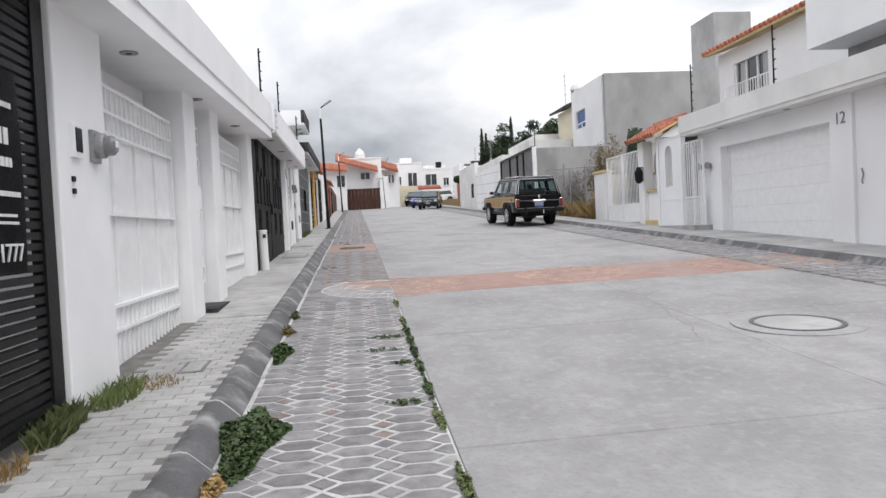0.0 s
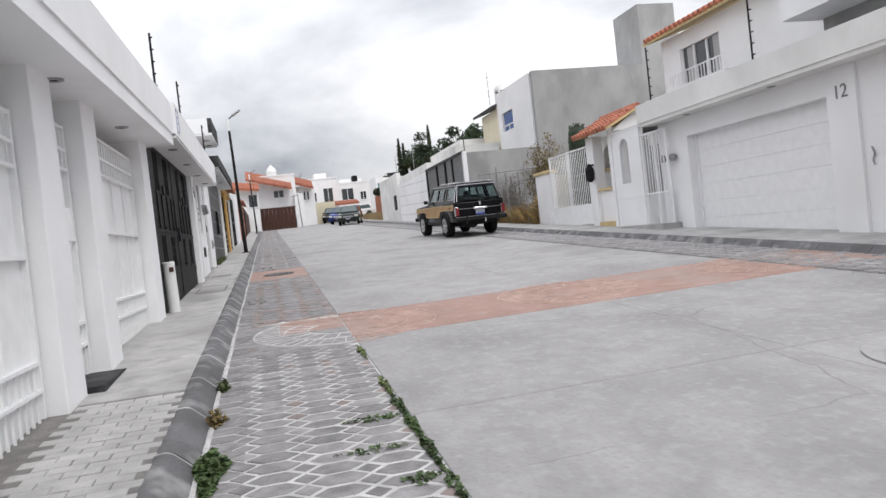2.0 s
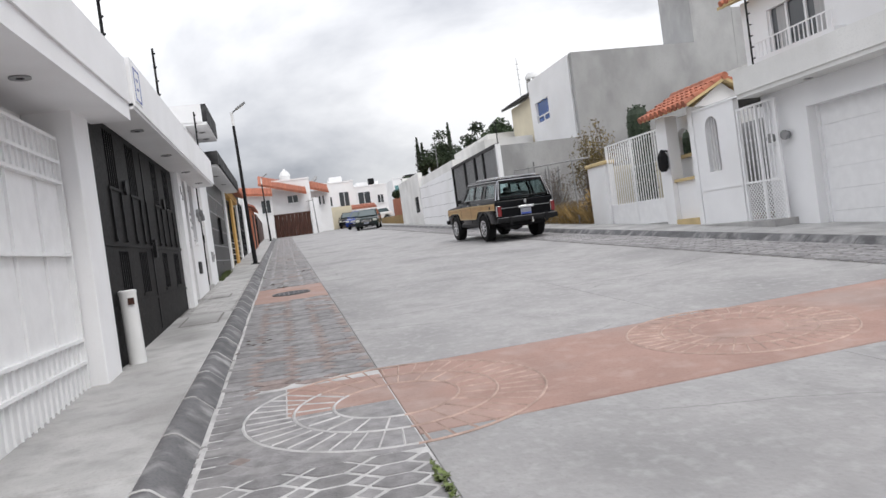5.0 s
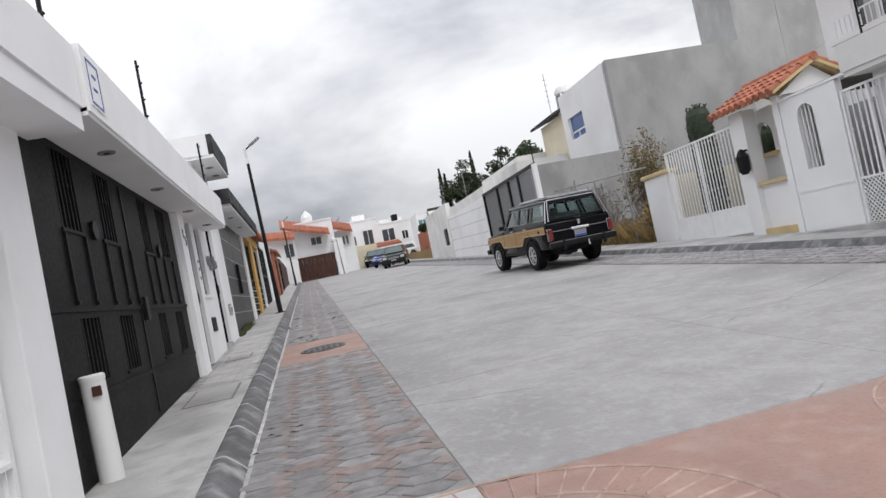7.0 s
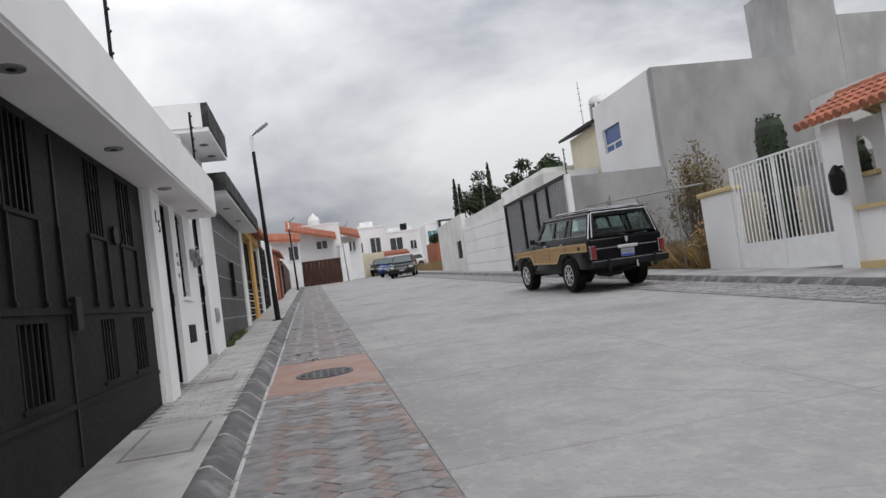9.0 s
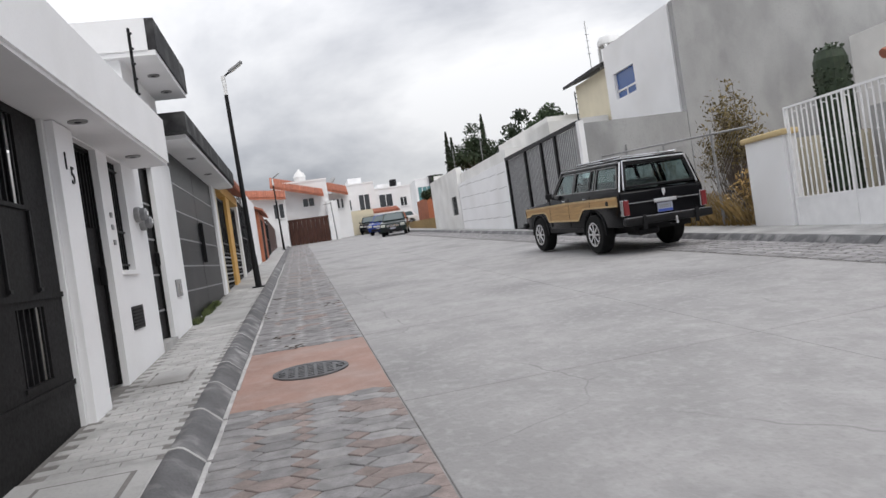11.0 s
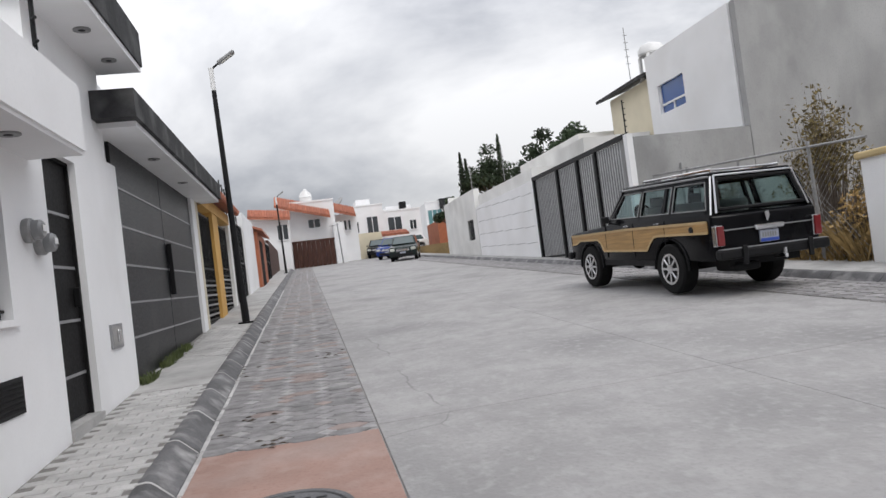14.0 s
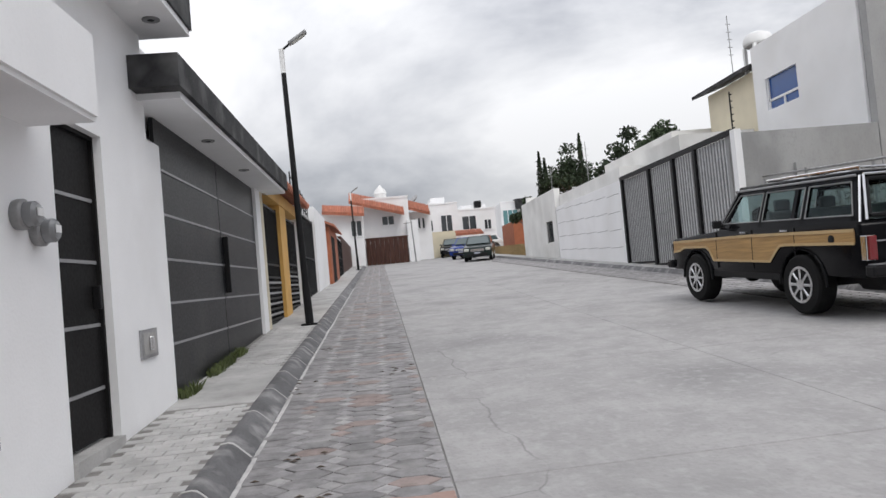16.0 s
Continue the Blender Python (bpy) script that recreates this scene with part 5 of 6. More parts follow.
def wagon():
    o = thing("station_wagon", "old black four-wheel-drive wagon with wood side panels", "car")
    hw, R = 0.90, 0.385
    axles = (0.0, 2.73)
    belt, eave = 1.17, 1.68
    top = [(3.58, 0.64), (3.60, 0.94), (3.50, 1.02), (2.1, 1.12), (1.95, 1.15), (-1.06, belt), (-1.13, 1.12), (-1.17, 0.62)]
    bm = bmesh.new()
    prism(bm, arch_profile(top, -1.15, 3.57, 0.50, axles, 0.47), "x", -hw, hw)
    bevelled(bm, 0.028)
    body = part("body", bm, "car_black", o, "glossy black lower body", smooth=True)

    def side_x(z):
        return hw - 0.035 - 0.15 * (z - belt) / (eave - belt)

    # glasshouse: pillars, roof and panes round a hollow cabin
    bm = bmesh.new()
    box(bm, -0.72, 0.72, -0.92, 1.62, eave, eave + 0.075, bevel=0.035)
    roof_ = part("roof", bm, "car_black", o, "black roof panel", smooth=True)
    bm = bmesh.new()
    box(bm, -0.74, 0.74, 1.56, 1.66, eave - 0.03, eave + 0.03, bevel=0.012)
    part("roof_header", bm, "car_black", roof_)
    for s in (-1, 1):
        def at(y, z, out=0.0):
            return (s * (side_x(z) + out), y, z)

        for lo0, lo1, hi0, hi1 in ((-1.10, -0.93, -0.97, -0.82), (-0.07, 0.03, -0.06, 0.03), (0.16, 0.24, 0.16, 0.23), (0.87, 0.97, 0.86, 0.95), (1.86, 2.0, 1.52, 1.62)):
            bm = bmesh.new()
            quad_plate(bm, [at(lo0, belt - 0.02), at(lo1, belt - 0.02), at(hi1, eave), at(hi0, eave)], (-s, 0, -0.2), 0.05)
            part("pillar", bm, "car_black", o)
        for z0_, z1_ in ((belt - 0.03, belt + 0.06), (eave - 0.06, eave + 0.02)):
            bm = bmesh.new()
            y1_ = 1.98 if z0_ < 1.3 else 1.6
            quad_plate(bm, [at(-1.06 if z0_ < 1.3 else -0.95, z0_), at(y1_, z0_), at(y1_ - 0.03, z1_), at(-1.04 if z0_ < 1.3 else -0.92, z1_)], (-s, 0, -0.2), 0.05)
            part("window_rail", bm, "car_black", o)
        for ya, yb, yc, yd in ((-0.95, -0.83, -0.06, -0.07), (0.02, 0.02, 0.87, 0.88), (0.96, 0.94, 1.55, 1.90)):
            bm = bmesh.new()
            quad_plate(bm, [at(ya, belt + 0.05, -0.015), at(yd, belt + 0.05, -0.015), at(yc, eave - 0.05, -0.015), at(yb, eave - 0.05, -0.015)], (-s, 0, -0.2), 0.006)
            g_ = part("side_window", bm, "clear_glass", o)
            g_.visible_shadow = False
            bm = bmesh.new()
            loop = [at(ya, belt + 0.06, 0.004), at(yd, belt + 0.06, 0.004), at(yc, eave - 0.055, 0.004), at(yb, eave - 0.055, 0.004)]
            for p, q in zip(loop, loop[1:] + loop[:1]):
                rod(bm, p, q, 0.009, 5)
            part("window_trim", bm, "meter", g_, "thin grey metal window trim")
        # drip rail along the roof edge and bright strip on the rear pillar
        bm = bmesh.new()
        rod(bm, at(-0.9, eave + 0.015, 0.02), at(1.6, eave + 0.015, 0.02), 0.016, 6)
        rod(bm, at(1.6, eave + 0.015, 0.02), at(1.98, belt, 0.015), 0.014, 6)
        part("drip_rail", bm, "silver", o, "worn silver drip rail")
        bm = bmesh.new()
        rod(bm, at(-0.955, eave + 0.01, 0.012), at(-1.1, belt - 0.02, 0.012), 0.014, 6)
        part("pillar_trim", bm, "chrome", o)
        # wood panel over the arches, framed by a pale moulding
        lower = [(3.50, 0.80), (3.28, 0.82), (3.12, 0.875), (2.40, 0.885), (2.27, 0.83), (2.16, 0.675), (0.66, 0.675), (0.53, 0.80), (0.42, 0.885), (0.30, 0.90), (-1.02, 0.905)]
        upper = [(-1.02, 1.055), (1.2, 1.035), (3.50, 0.965)]
        lo, hi = sorted((s * (hw - 0.001), s * (hw + 0.010)))
        bm = bmesh.new()
        prism(bm, lower + upper, "x", lo, hi)
        part("wood_panel", bm, "car_wood", o, "wood grain side panel")
        lo, hi = sorted((s * (hw + 0.0105), s * (hw + 0.022)))
        part("wood_moulding", strip_along(bmesh.new(), lower, lo, hi, 0.017), "wood_trim", o, "pale wood moulding")
        part("wood_moulding", strip_along(bmesh.new(), upper, lo, hi, 0.020), "wood_trim", o)
        lo, hi = sorted((s * (hw + 0.0005), s * (hw + 0.0125)))
        for y in (0.10, 1.08, 2.06):
            part("door_seam", one_box(lo, hi, y - 0.007, y + 0.007, 0.56, 1.12), "black", o)
        lo, hi = sorted((s * hw, s * (hw + 0.03)))
        for y in (0.22, 1.2):
            part("door_handle", one_box(lo, hi, y, y + 0.16, 1.075, 1.10, bevel=0.006), "chrome", o)
        bm = bmesh.new()
        lathe(bm, [(0.055, 0.0), (0.055, 0.016), (0.03, 0.02)], (s * hw, -0.62, 0.955), (s, 0, 0), 14)
        part("fuel_cap", bm, "black", o)
        for ya in axles:
            bm = bmesh.new()
            for i in range(10):
                a0, a1 = math.pi * i / 10, math.pi * (i + 1) / 10
                rod(bm, (s * (hw - 0.005), ya + 0.475 * math.cos(a0), 0.37 + 0.475 * math.sin(a0)), (s * (hw - 0.005), ya + 0.475 * math.cos(a1), 0.37 + 0.475 * math.sin(a1)), 0.024, 6)
            part("arch_flare", bm, "car_black", o)
            wheel(o, s * (hw - 0.10), ya, R, 0.27, s)
        part("rocker", one_box(min(s * 0.83, s * 0.89), max(s * 0.83, s * 0.89), 0.5, 2.22, 0.42, 0.52), "black", o)
        # roof rack rail on feet
        bm = bmesh.new()
        rod(bm, (s * 0.60, -0.82, eave + 0.115), (s * 0.60, 1.05, eave + 0.115), 0.02, 6)
        for y in (-0.82, 0.1, 1.05):
            rod(bm, (s * 0.60, y, eave + 0.06), (s * 0.60, y, eave + 0.115), 0.022, 6)
        part("roof_rail", bm, "chrome", o)
        bm = bmesh.new()
        box(bm, min(s * 0.93, s * 1.08), max(s * 0.93, s * 1.08), 1.80, 1.87, 1.17, 1.29, bevel=0.02)
        rod(bm, (s * 0.86, 1.84, 1.15), (s * 0.98, 1.84, 1.2), 0.013, 5)
        part("mirror", bm, "black", o)
        bm = bmesh.new()
        box(bm, min(s * 0.775, s * 0.905), max(s * 0.775, s * 0.905), -1.195, -1.10, 0.705, 0.995, bevel=0.012)
        bezel = part("tail_lamp_bezel", bm, "chrome", o)
        bm = bmesh.new()
        box(bm, min(s * 0.79, s * 0.89), max(s * 0.78, s * 0.903), -1.225, -1.1955, 0.712, 0.988, bevel=0.01)
        part("tail_lamp", bm, "tail_red", bezel)
        bm = bmesh.new()
        box(bm, min(s * 0.52, s * 0.60), max(s * 0.52, s * 0.60), -1.37, -1.335, 0.44, 0.70, bevel=0.012)
        part("bumper_guard", bm, "black", o)
    for i in range(3):
        bm = bmesh.new()
        rod(bm, (-0.6, -0.8 + 0.9 * i, eave + 0.11), (0.6, -0.8 + 0.9 * i, eave + 0.11), 0.015, 6)
        part("rack_bar", bm, "chrome", o)
    # tail
    pts = [(-0.74, -1.095, belt + 0.05), (0.74, -1.095, belt + 0.05), (0.645, -0.965, eave - 0.035), (-0.645, -0.965, eave - 0.035)]
    g_ = part("rear_window", quad_plate(bmesh.new(), pts, (0, 1, -0.3), 0.006), "clear_glass", o)
    g_.visible_shadow = False
    bm = bmesh.new()
    for p, q in zip(pts, pts[1:] + pts[:1]):
        rod(bm, p, q, 0.026, 6)
    part("rear_window_seal", bm, "black", g_)
    bm = bmesh.new()
    rim = [(-0.80, -1.115, belt + 0.0), (-0.68, -0.965, eave + 0.02), (0.68, -0.965, eave + 0.02), (0.80, -1.115, belt + 0.0)]
    for p, q in zip(rim, rim[1:]):
        rod(bm, p, q, 0.017, 6)
    part("rear_window_trim", bm, "chrome", g_, "bright metal frame round rear window")
    part("windscreen", quad_plate(bmesh.new(), [(-0.76, 1.96, belt), (0.76, 1.96, belt), (0.64, 1.6, eave - 0.02), (-0.64, 1.6, eave - 0.02)], (0, -1, -0.4), 0.006), "clear_glass", o).visible_shadow = False
    for x, y, zt in ((-0.38, 1.0, 1.52), (0.38, 1.0, 1.52)):
        bm = bmesh.new()
        box(bm, x - 0.24, x + 0.24, y, y + 0.14, 1.1, zt - 0.16, bevel=0.04)
        box(bm, x - 0.12, x + 0.12, y + 0.02, y + 0.11, zt - 0.17, zt, bevel=0.03)
        part("front_seat", bm, "seat", o)
    bm = bmesh.new()
    box(bm, -0.7, 0.7, 0.05, 0.2, 1.1, 1.36, bevel=0.05)
    part("rear_bench", bm, "seat", o)
    bm = bmesh.new()
    lathe(bm, [(0.17, 0), (0.19, 0.012), (0.19, 0.02), (0.165, 0.02)], (-0.38, 1.55, 1.27), (0, -1, 0.5), 16)
    part("steering_wheel", bm, "black", o)
    part("tailgate_line", one_box(-0.76, 0.76, -1.176, -1.164, 0.915, 0.93), "silver", o)
    part("plate_light", one_box(-0.25, 0.25, -1.225, -1.16, 0.875, 0.955, bevel=0.02), "chrome", o, "chrome handle housing over plate")
    pl = part("licence_plate", one_box(-0.16, 0.16, -1.195, -1.17, 0.70, 0.865), "plate", o)
    part("plate_band", one_box(-0.155, 0.155, -1.1985, -1.196, 0.705, 0.75), "plate_blue", pl)
    for i in range(6):
        part("plate_mark", one_box(-0.125 + i * 0.043, -0.10 + i * 0.043, -1.1985, -1.196, 0.765, 0.835), "number", pl)
    bm = bmesh.new()
    prism(bm, [(-0.035, 1.12), (0.03, 1.13), (0.045, 1.06), (0.02, 1.02), (0.0, 0.985), (-0.025, 1.03)], "y", -1.185, -1.15)
    part("emblem", bm, "chrome", o)
    bm = bmesh.new()
    box(bm, -0.93, 0.93, -1.335, -1.17, 0.52, 0.66, bevel=0.03)
    part("rear_bumper", bm, "black", o)
    part("bumper_trim", one_box(-0.90, 0.90, -1.338, -1.2, 0.661, 0.668), "silver", o)
    bm = bmesh.new()
    box(bm, -0.94, 0.94, 3.58, 3.74, 0.52, 0.66, bevel=0.03)
    part("front_bumper", bm, "black", o)
    bm = bmesh.new()
    rod(bm, (0.1, -1.36, 0.5), (0.1, -1.36, 0.6), 0.025, 8)
    rod(bm, (0.1, -1.15, 0.49), (0.1, -1.39, 0.49), 0.03, 6)
    part("tow_hitch", bm, "chrome", o)
    part("underside", one_box(-0.62, 0.62, -1.05, 3.4, 0.40, 0.5), "black", o)
    bm = bmesh.new()
    box(bm, -0.55, -0.1, -1.1, -0.6, 0.32, 0.45, bevel=0.05)
    part("fuel_tank", bm, "black", o)
    for y in axles:
        bm = bmesh.new()
        rod(bm, (-0.7, y, R), (0.7, y, R), 0.06, 8)
        bmesh.ops.create_icosphere(bm, subdivisions=2, radius=0.16, matrix=Matrix.Translation((0.12, y, R)))
        part("axle", bm, "black", o, smooth=True)
    return o


jeep = wagon()
jeep.matrix_basis = pose(5.93, 26.78, road_z(5.93, 26.78) + 0.012, TILT, 0, 4.0) @ Matrix.Diagonal((0.955, 0.985, 1.0, 1))


def small_car(paint, label, at, high=1.5, length=4.1):
    """A parked car, front towards +y before it is placed."""
    o = thing("parked_car", label, "car", group="parked cars")
    hw = 0.84
    half = length / 2
    axles = (-half + 0.75, half - 0.8)
    top = [(half, 0.5), (half - 0.04, 0.72), (half - 0.2, 0.86), (half - 1.05, 0.98), (-half + 0.1, 1.0), (-half, 0.8)]
    bm = bmesh.new()
    prism(bm, arch_profile(top, -half, half, 0.28, axles, 0.38), "x", -hw, hw)
    bevelled(bm, 0.06, 3)
    part("body", bm, paint, o, smooth=True)
    bm = bmesh.new()
    cabin(bm, -half + 0.15, -half + 0.5, half - 1.9, half - 1.15, 0.95, high, hw - 0.06, hw - 0.2)
    bevelled(bm, 0.07, 3)
    c = part("cabin", bm, paint, o, smooth=True)
    bm = bmesh.new()
    quad_plate(bm, [(-0.68, half - 1.19, 1.02), (0.68, half - 1.19, 1.02), (0.56, half - 1.80, high - 0.06), (-0.56, half - 1.80, high - 0.06)], (0, 1, 0.9), 0.035)
    part("windscreen", bm, "car_glass", c)
    for s in (-1, 1):
        bm = bmesh.new()
        quad_plate(bm, [(s * 0.77, -half + 0.4, 1.02), (s * 0.77, half - 1.35, 1.02), (s * 0.67, half - 1.9, high - 0.08), (s * 0.67, -half + 0.62, high - 0.08)], (s, 0, 0.3), 0.012)
        part("side_window", bm, "car_glass", c)
        for ya in axles:
            wheel(o, s * (hw - 0.1), ya, 0.31, 0.2, s)
        bm = bmesh.new()
        box(bm, min(s * 0.5, s * 0.78), max(s * 0.5, s * 0.78), half - 0.1, half + 0.015, 0.62, 0.78, bevel=0.03)
        part("headlamp", bm, "lens", o, "clear headlamp")
        part("mirror", one_box(min(s * 0.84, s * 0.98), max(s * 0.84, s * 0.98), half - 1.5, half - 1.4, 0.98, 1.1, bevel=0.02), paint, o)
    part("grille", one_box(-0.4, 0.4, half - 0.03, half + 0.012, 0.6, 0.74), "chrome", o)
    part("lower_grille", one_box(-0.6, 0.6, half - 0.03, half + 0.014, 0.32, 0.5), "black", o)
    part("licence_plate", one_box(-0.18, 0.18, half + 0.013, half + 0.025, 0.46, 0.56), "plate", o)
    part("rear_glass", quad_plate(bmesh.new(), [(-0.66, -half + 0.19, 1.02), (0.66, -half + 0.19, 1.02), (0.55, -half + 0.45, high - 0.07), (-0.55, -half + 0.45, high - 0.07)], (0, -1, 0.6), 0.03), "car_glass", c)
    part("bumper", one_box(-0.8, 0.8, -half - 0.03, -half + 0.1, 0.4, 0.6, bevel=0.03), paint, o)
    x, y, rz = at
    o.matrix_basis = pose(x, y, road_z(x, y) + 0.0, -TILT if abs(rz) > 90 else TILT, 0, rz)
    return o


small_car("car_green", "dark parked hatchback facing down the street", (5.85, 62.3, 168), 1.5)
small_car("car_blue", "bright blue parked car behind dark hatchback", (6.05, 70.0, 160))
small_car("car_black", "dark car parked far up beside cream wall", (5.9, 79, 168))
small_car("car_white", "white car parked across a driveway far up", (8.9, 84, 100))

# ---------------------------------------------------------------- houses closing the street
def window_in(o, x0, x1, y, z0, z1, glassmat="pane", bars=2):
    w_ = part("window", one_box(x0, x1, y - 0.03, y - 0.005, z0, z1), glassmat, o)
    part("sill", one_box(x0 - 0.06, x1 + 0.06, y - 0.1, y - 0.031, z0 - 0.07, z0), "white_rough", w_)
    for i in range(bars + 1):
        x = x0 + (x1 - x0) * i / bars
        part("frame", one_box(x - 0.03, x + 0.03, y - 0.06, y - 0.03, z0, z1), "white_iron", w_)


def tile_roof(o, x0, x1, y0, y1, zf0, zf1, zb, n=24):
    """A tiled pent roof facing the street; its front eave runs from zf0 to zf1."""
    bm = bmesh.new()
    v = [bm.verts.new(p) for p in ((x0, y0, zf0), (x1, y0, zf1), (x1, y1, zb + zf1 - zf0), (x0, y1, zb), (x0, y0, zf0 - 0.15), (x1, y0, zf1 - 0.15), (x1, y1, zb - 0.15 + zf1 - zf0), (x0, y1, zb - 0.15))]
    for f in ((0, 1, 2, 3), (7, 6, 5, 4), (0, 4, 5, 1), (1, 5, 6, 2), (2, 6, 7, 3), (3, 7, 4, 0)):
        bm.faces.new([v[i] for i in f])
    r = part("roof", bm, "terracotta", o, "terracotta tiled roof")
    for i in range(n):
        u = (i + 0.5) / n
        bm = bmesh.new()
        rod(bm, (x0 + (x1 - x0) * u, y0 - 0.03, zf0 + (zf1 - zf0) * u + 0.03), (x0 + (x1 - x0) * u, y1, zb + (zf1 - zf0) * u + 0.01), 0.06, 6)
        part("tile", bm, "terracotta", r)


def far_house(x0, x1, y0, y1, z0, z1, label, mat="white_rough"):
    o = thing("house", label, "house", ((x0 + x1) / 2, y0, z0), group="houses at the street's end")
    part("wall", one_box(x0, x1, y0, y1, z0, z1), mat, o)
    part("parapet", one_box(x0 - 0.05, x1 + 0.05, y0 - 0.05, y0 + 0.15, z1, z1 + 0.15), mat, o)
    return o


E_Y = 75.0
h1 = far_house(-2.2, 2.3, E_Y + 0.4, 84, 3, 8.45, "white house with sloping terracotta roof and cupola")
tile_roof(h1, -2.3, 1.9, E_Y - 0.9, E_Y + 1.2, 8.3, 7.1, 9.25)
window_in(h1, 0.15, 1.1, E_Y + 0.4, 6.4, 7.05)
o = thing("roof_cupola", "small white domed cupola on roof ridge", "cupola", (0.15, 78, 8.6))
bm = bmesh.new()
lathe(bm, [(0.5, 0), (0.5, 0.6), (0.55, 0.62), (0.42, 0.95), (0.15, 1.2), (0.05, 1.35)], (0.2, 77.5, 8.5), (0, 0, 1), 14)
part("dome", bm, "tank", o, smooth=True)
g = thing("brown_gate", "wide dark brown panelled gate closing the street", "gate", (0.3, E_Y, 3.4))
part("top_beam", one_box(-1.3, 2.05, E_Y - 0.16, E_Y - 0.04, 5.25, 5.42), "brown_gate", g)
for i in range(9):
    x = -1.25 + i * 0.362
    part("panel", one_box(x, x + 0.345, E_Y - 0.12, E_Y - 0.06, 3.25, 5.25), "brown_gate", g)
structure("wall_gate_left", one_box(-3.2, -1.3, E_Y - 0.3, E_Y + 0.3, 2.9, 5.0), "brown_gate", "dark brown wall beside the end gate", "wall")
structure("wall_gate_right", one_box(2.06, 2.9, E_Y - 0.1, E_Y + 0.4, 2.9, 6.6), "white_rough", "white wall pier beside the end gate", "wall")
window_in(h1, 2.08, 2.26, E_Y - 0.05, 4.5, 5.3, "pane_green", 1)
h2 = far_house(-4.2, -1.3, 72, 74.5, 2.6, 7.2, "white house with red tiled edge behind the lamp")
tile_roof(h2, -4.2, -1.15, 71.2, 72.4, 7.35, 7.0, 8.0, 18)
window_in(h2, -2.2, -1.4, 72, 5.5, 6.6)
h3 = far_house(2.4, 4.2, 78, 84, 3, 7.3, "white house with small tiled roof and three windows")
tile_roof(h3, 2.35, 4.1, 76.9, 78.6, 7.75, 7.2, 8.55, 12)
for x in (2.75, 3.1, 3.45):
    window_in(h3, x, x + 0.22, 78, 6.1, 6.9, "pane", 1)
structure("wall_cream_end", one_box(2.9, 6.3, 79.5, 79.8, 3, 5.75), "cream", "cream yard wall with garage door at the street's end", "wall")
o = thing("garage_door", "brown garage door in cream wall", "garage door", (3.3, 79.4, 3.6))
part("leaf", one_box(2.95, 3.5, 79.42, 79.49, 3.4, 5.2), "brown_gate", o)
structure("wall_cream_panel", one_box(3.9, 6.3, 79.4, 79.49, 3.4, 5.45), "cream", "cream boarded fence along cream wall", "wall")
h4 = far_house(4.2, 7.6, 88, 96, 3, 8.9, "tall white house with arched balcony")
window_in(h4, 4.6, 5.1, 88, 6.4, 7.4)
window_in(h4, 5.9, 7.0, 88, 5.9, 7.8)
part("upper_block", one_box(5.2, 6.6, 90, 94, 8.9, 9.8), "white_rough", h4)
tile_roof(h4, 5.6, 9.6, 85.5, 87.5, 5.75, 5.75, 6.2, 22)
h5 = far_house(7.6, 11.6, 90, 98, 3, 8.3, "long white house with open terrace")
window_in(h5, 8.2, 9.6, 90, 6.4, 7.7)
window_in(h5, 10.4, 11.1, 90, 6.3, 7.2)
part("upper_block", one_box(8.4, 11.0, 92, 97, 8.3, 9.0), "white_rough", h5)
h6 = far_house(11.8, 12.7, 82, 88, 3, 6.3, "low red painted house", "brick_red")
h7 = far_house(13.9, 17.4, 100, 106, 3, 9.7, "modern house with teal glass front")
window_in(h7, 14.1, 15.8, 100, 6.4, 8.8, "pane_green", 3)
part("dark_block", one_box(15.6, 17.3, 99.5, 102, 8.85, 10.0), "dark_fascia", h7)
structure("bank_dry", one_box(8.2, 16.0, 60.0, 80.0, 2.2, 3.45, dz=0.6), "straw", "dry grassy bank at the far corner", "ground")
# plain dark box on a thin stand, filed with the roof tanks
o = thing("water_tank", "small black rooftop box on thin stand far off", "water tank", (10.0, 91, 8.9), group="roof tanks")
part("shell", one_box(9.66, 10.34, 90.6, 91.4, 8.55, 9.25, bevel=0.08), "black", o)
bm = bmesh.new()
for x in (9.75, 10.25):
    rod(bm, (x, 91, 8.2), (x, 91, 8.56), 0.04, 6)
part("stand", bm, "meter", o)
o = thing("utility_pole", "slim grey utility pole at the street's end", "utility pole", (2.55, 73, 3.3))
bm = bmesh.new()
rod(bm, (2.45, 73, 3.1), (2.3, 73, 6.4), 0.06, 8, 0.04)
part("pole", bm, "meter", o)
bm = bmesh.new()
rod(bm, (1.7, 73, 6.2), (2.4, 73, 6.25), 0.025, 6)
part("arm", bm, "meter", o)
o = thing("satellite_dish", "dark satellite dish on a roof", "satellite dish", (3.0, 79, 8.0))
bm = bmesh.new()
lathe(bm, [(0.5, 0), (0.4, -0.1), (0.1, -0.17), (0.02, -0.18)], (2.9, 79, 8.65), (-0.6, -0.3, 0.6), 16)
part("dish", bm, "meter", o)
part("mast", one_box(2.87, 2.93, 78.97, 79.03, 7.2, 8.6), "meter", o)
for i, (x, y) in enumerate(((-9, 30), (-9, 60), (20, 20), (22, 50))):
    structure("backdrop_house", one_box(x - 4, x + 4 if x > 0 else x + 4, y - 12, y + 12, 0, 4.0 if x < 0 else 6.0), "offwhite", "plain house body closing the block", "house")
structure("backdrop_house", one_box(-8, -3.6, 4.9, 24, -1, 3.4), "offwhite", "plain house body behind the garage front", "house")
structure("backdrop_house", one_box(12.5, 20, 2, 21, -1, 6.2), "white_rough", "plain house body behind the garages", "house")

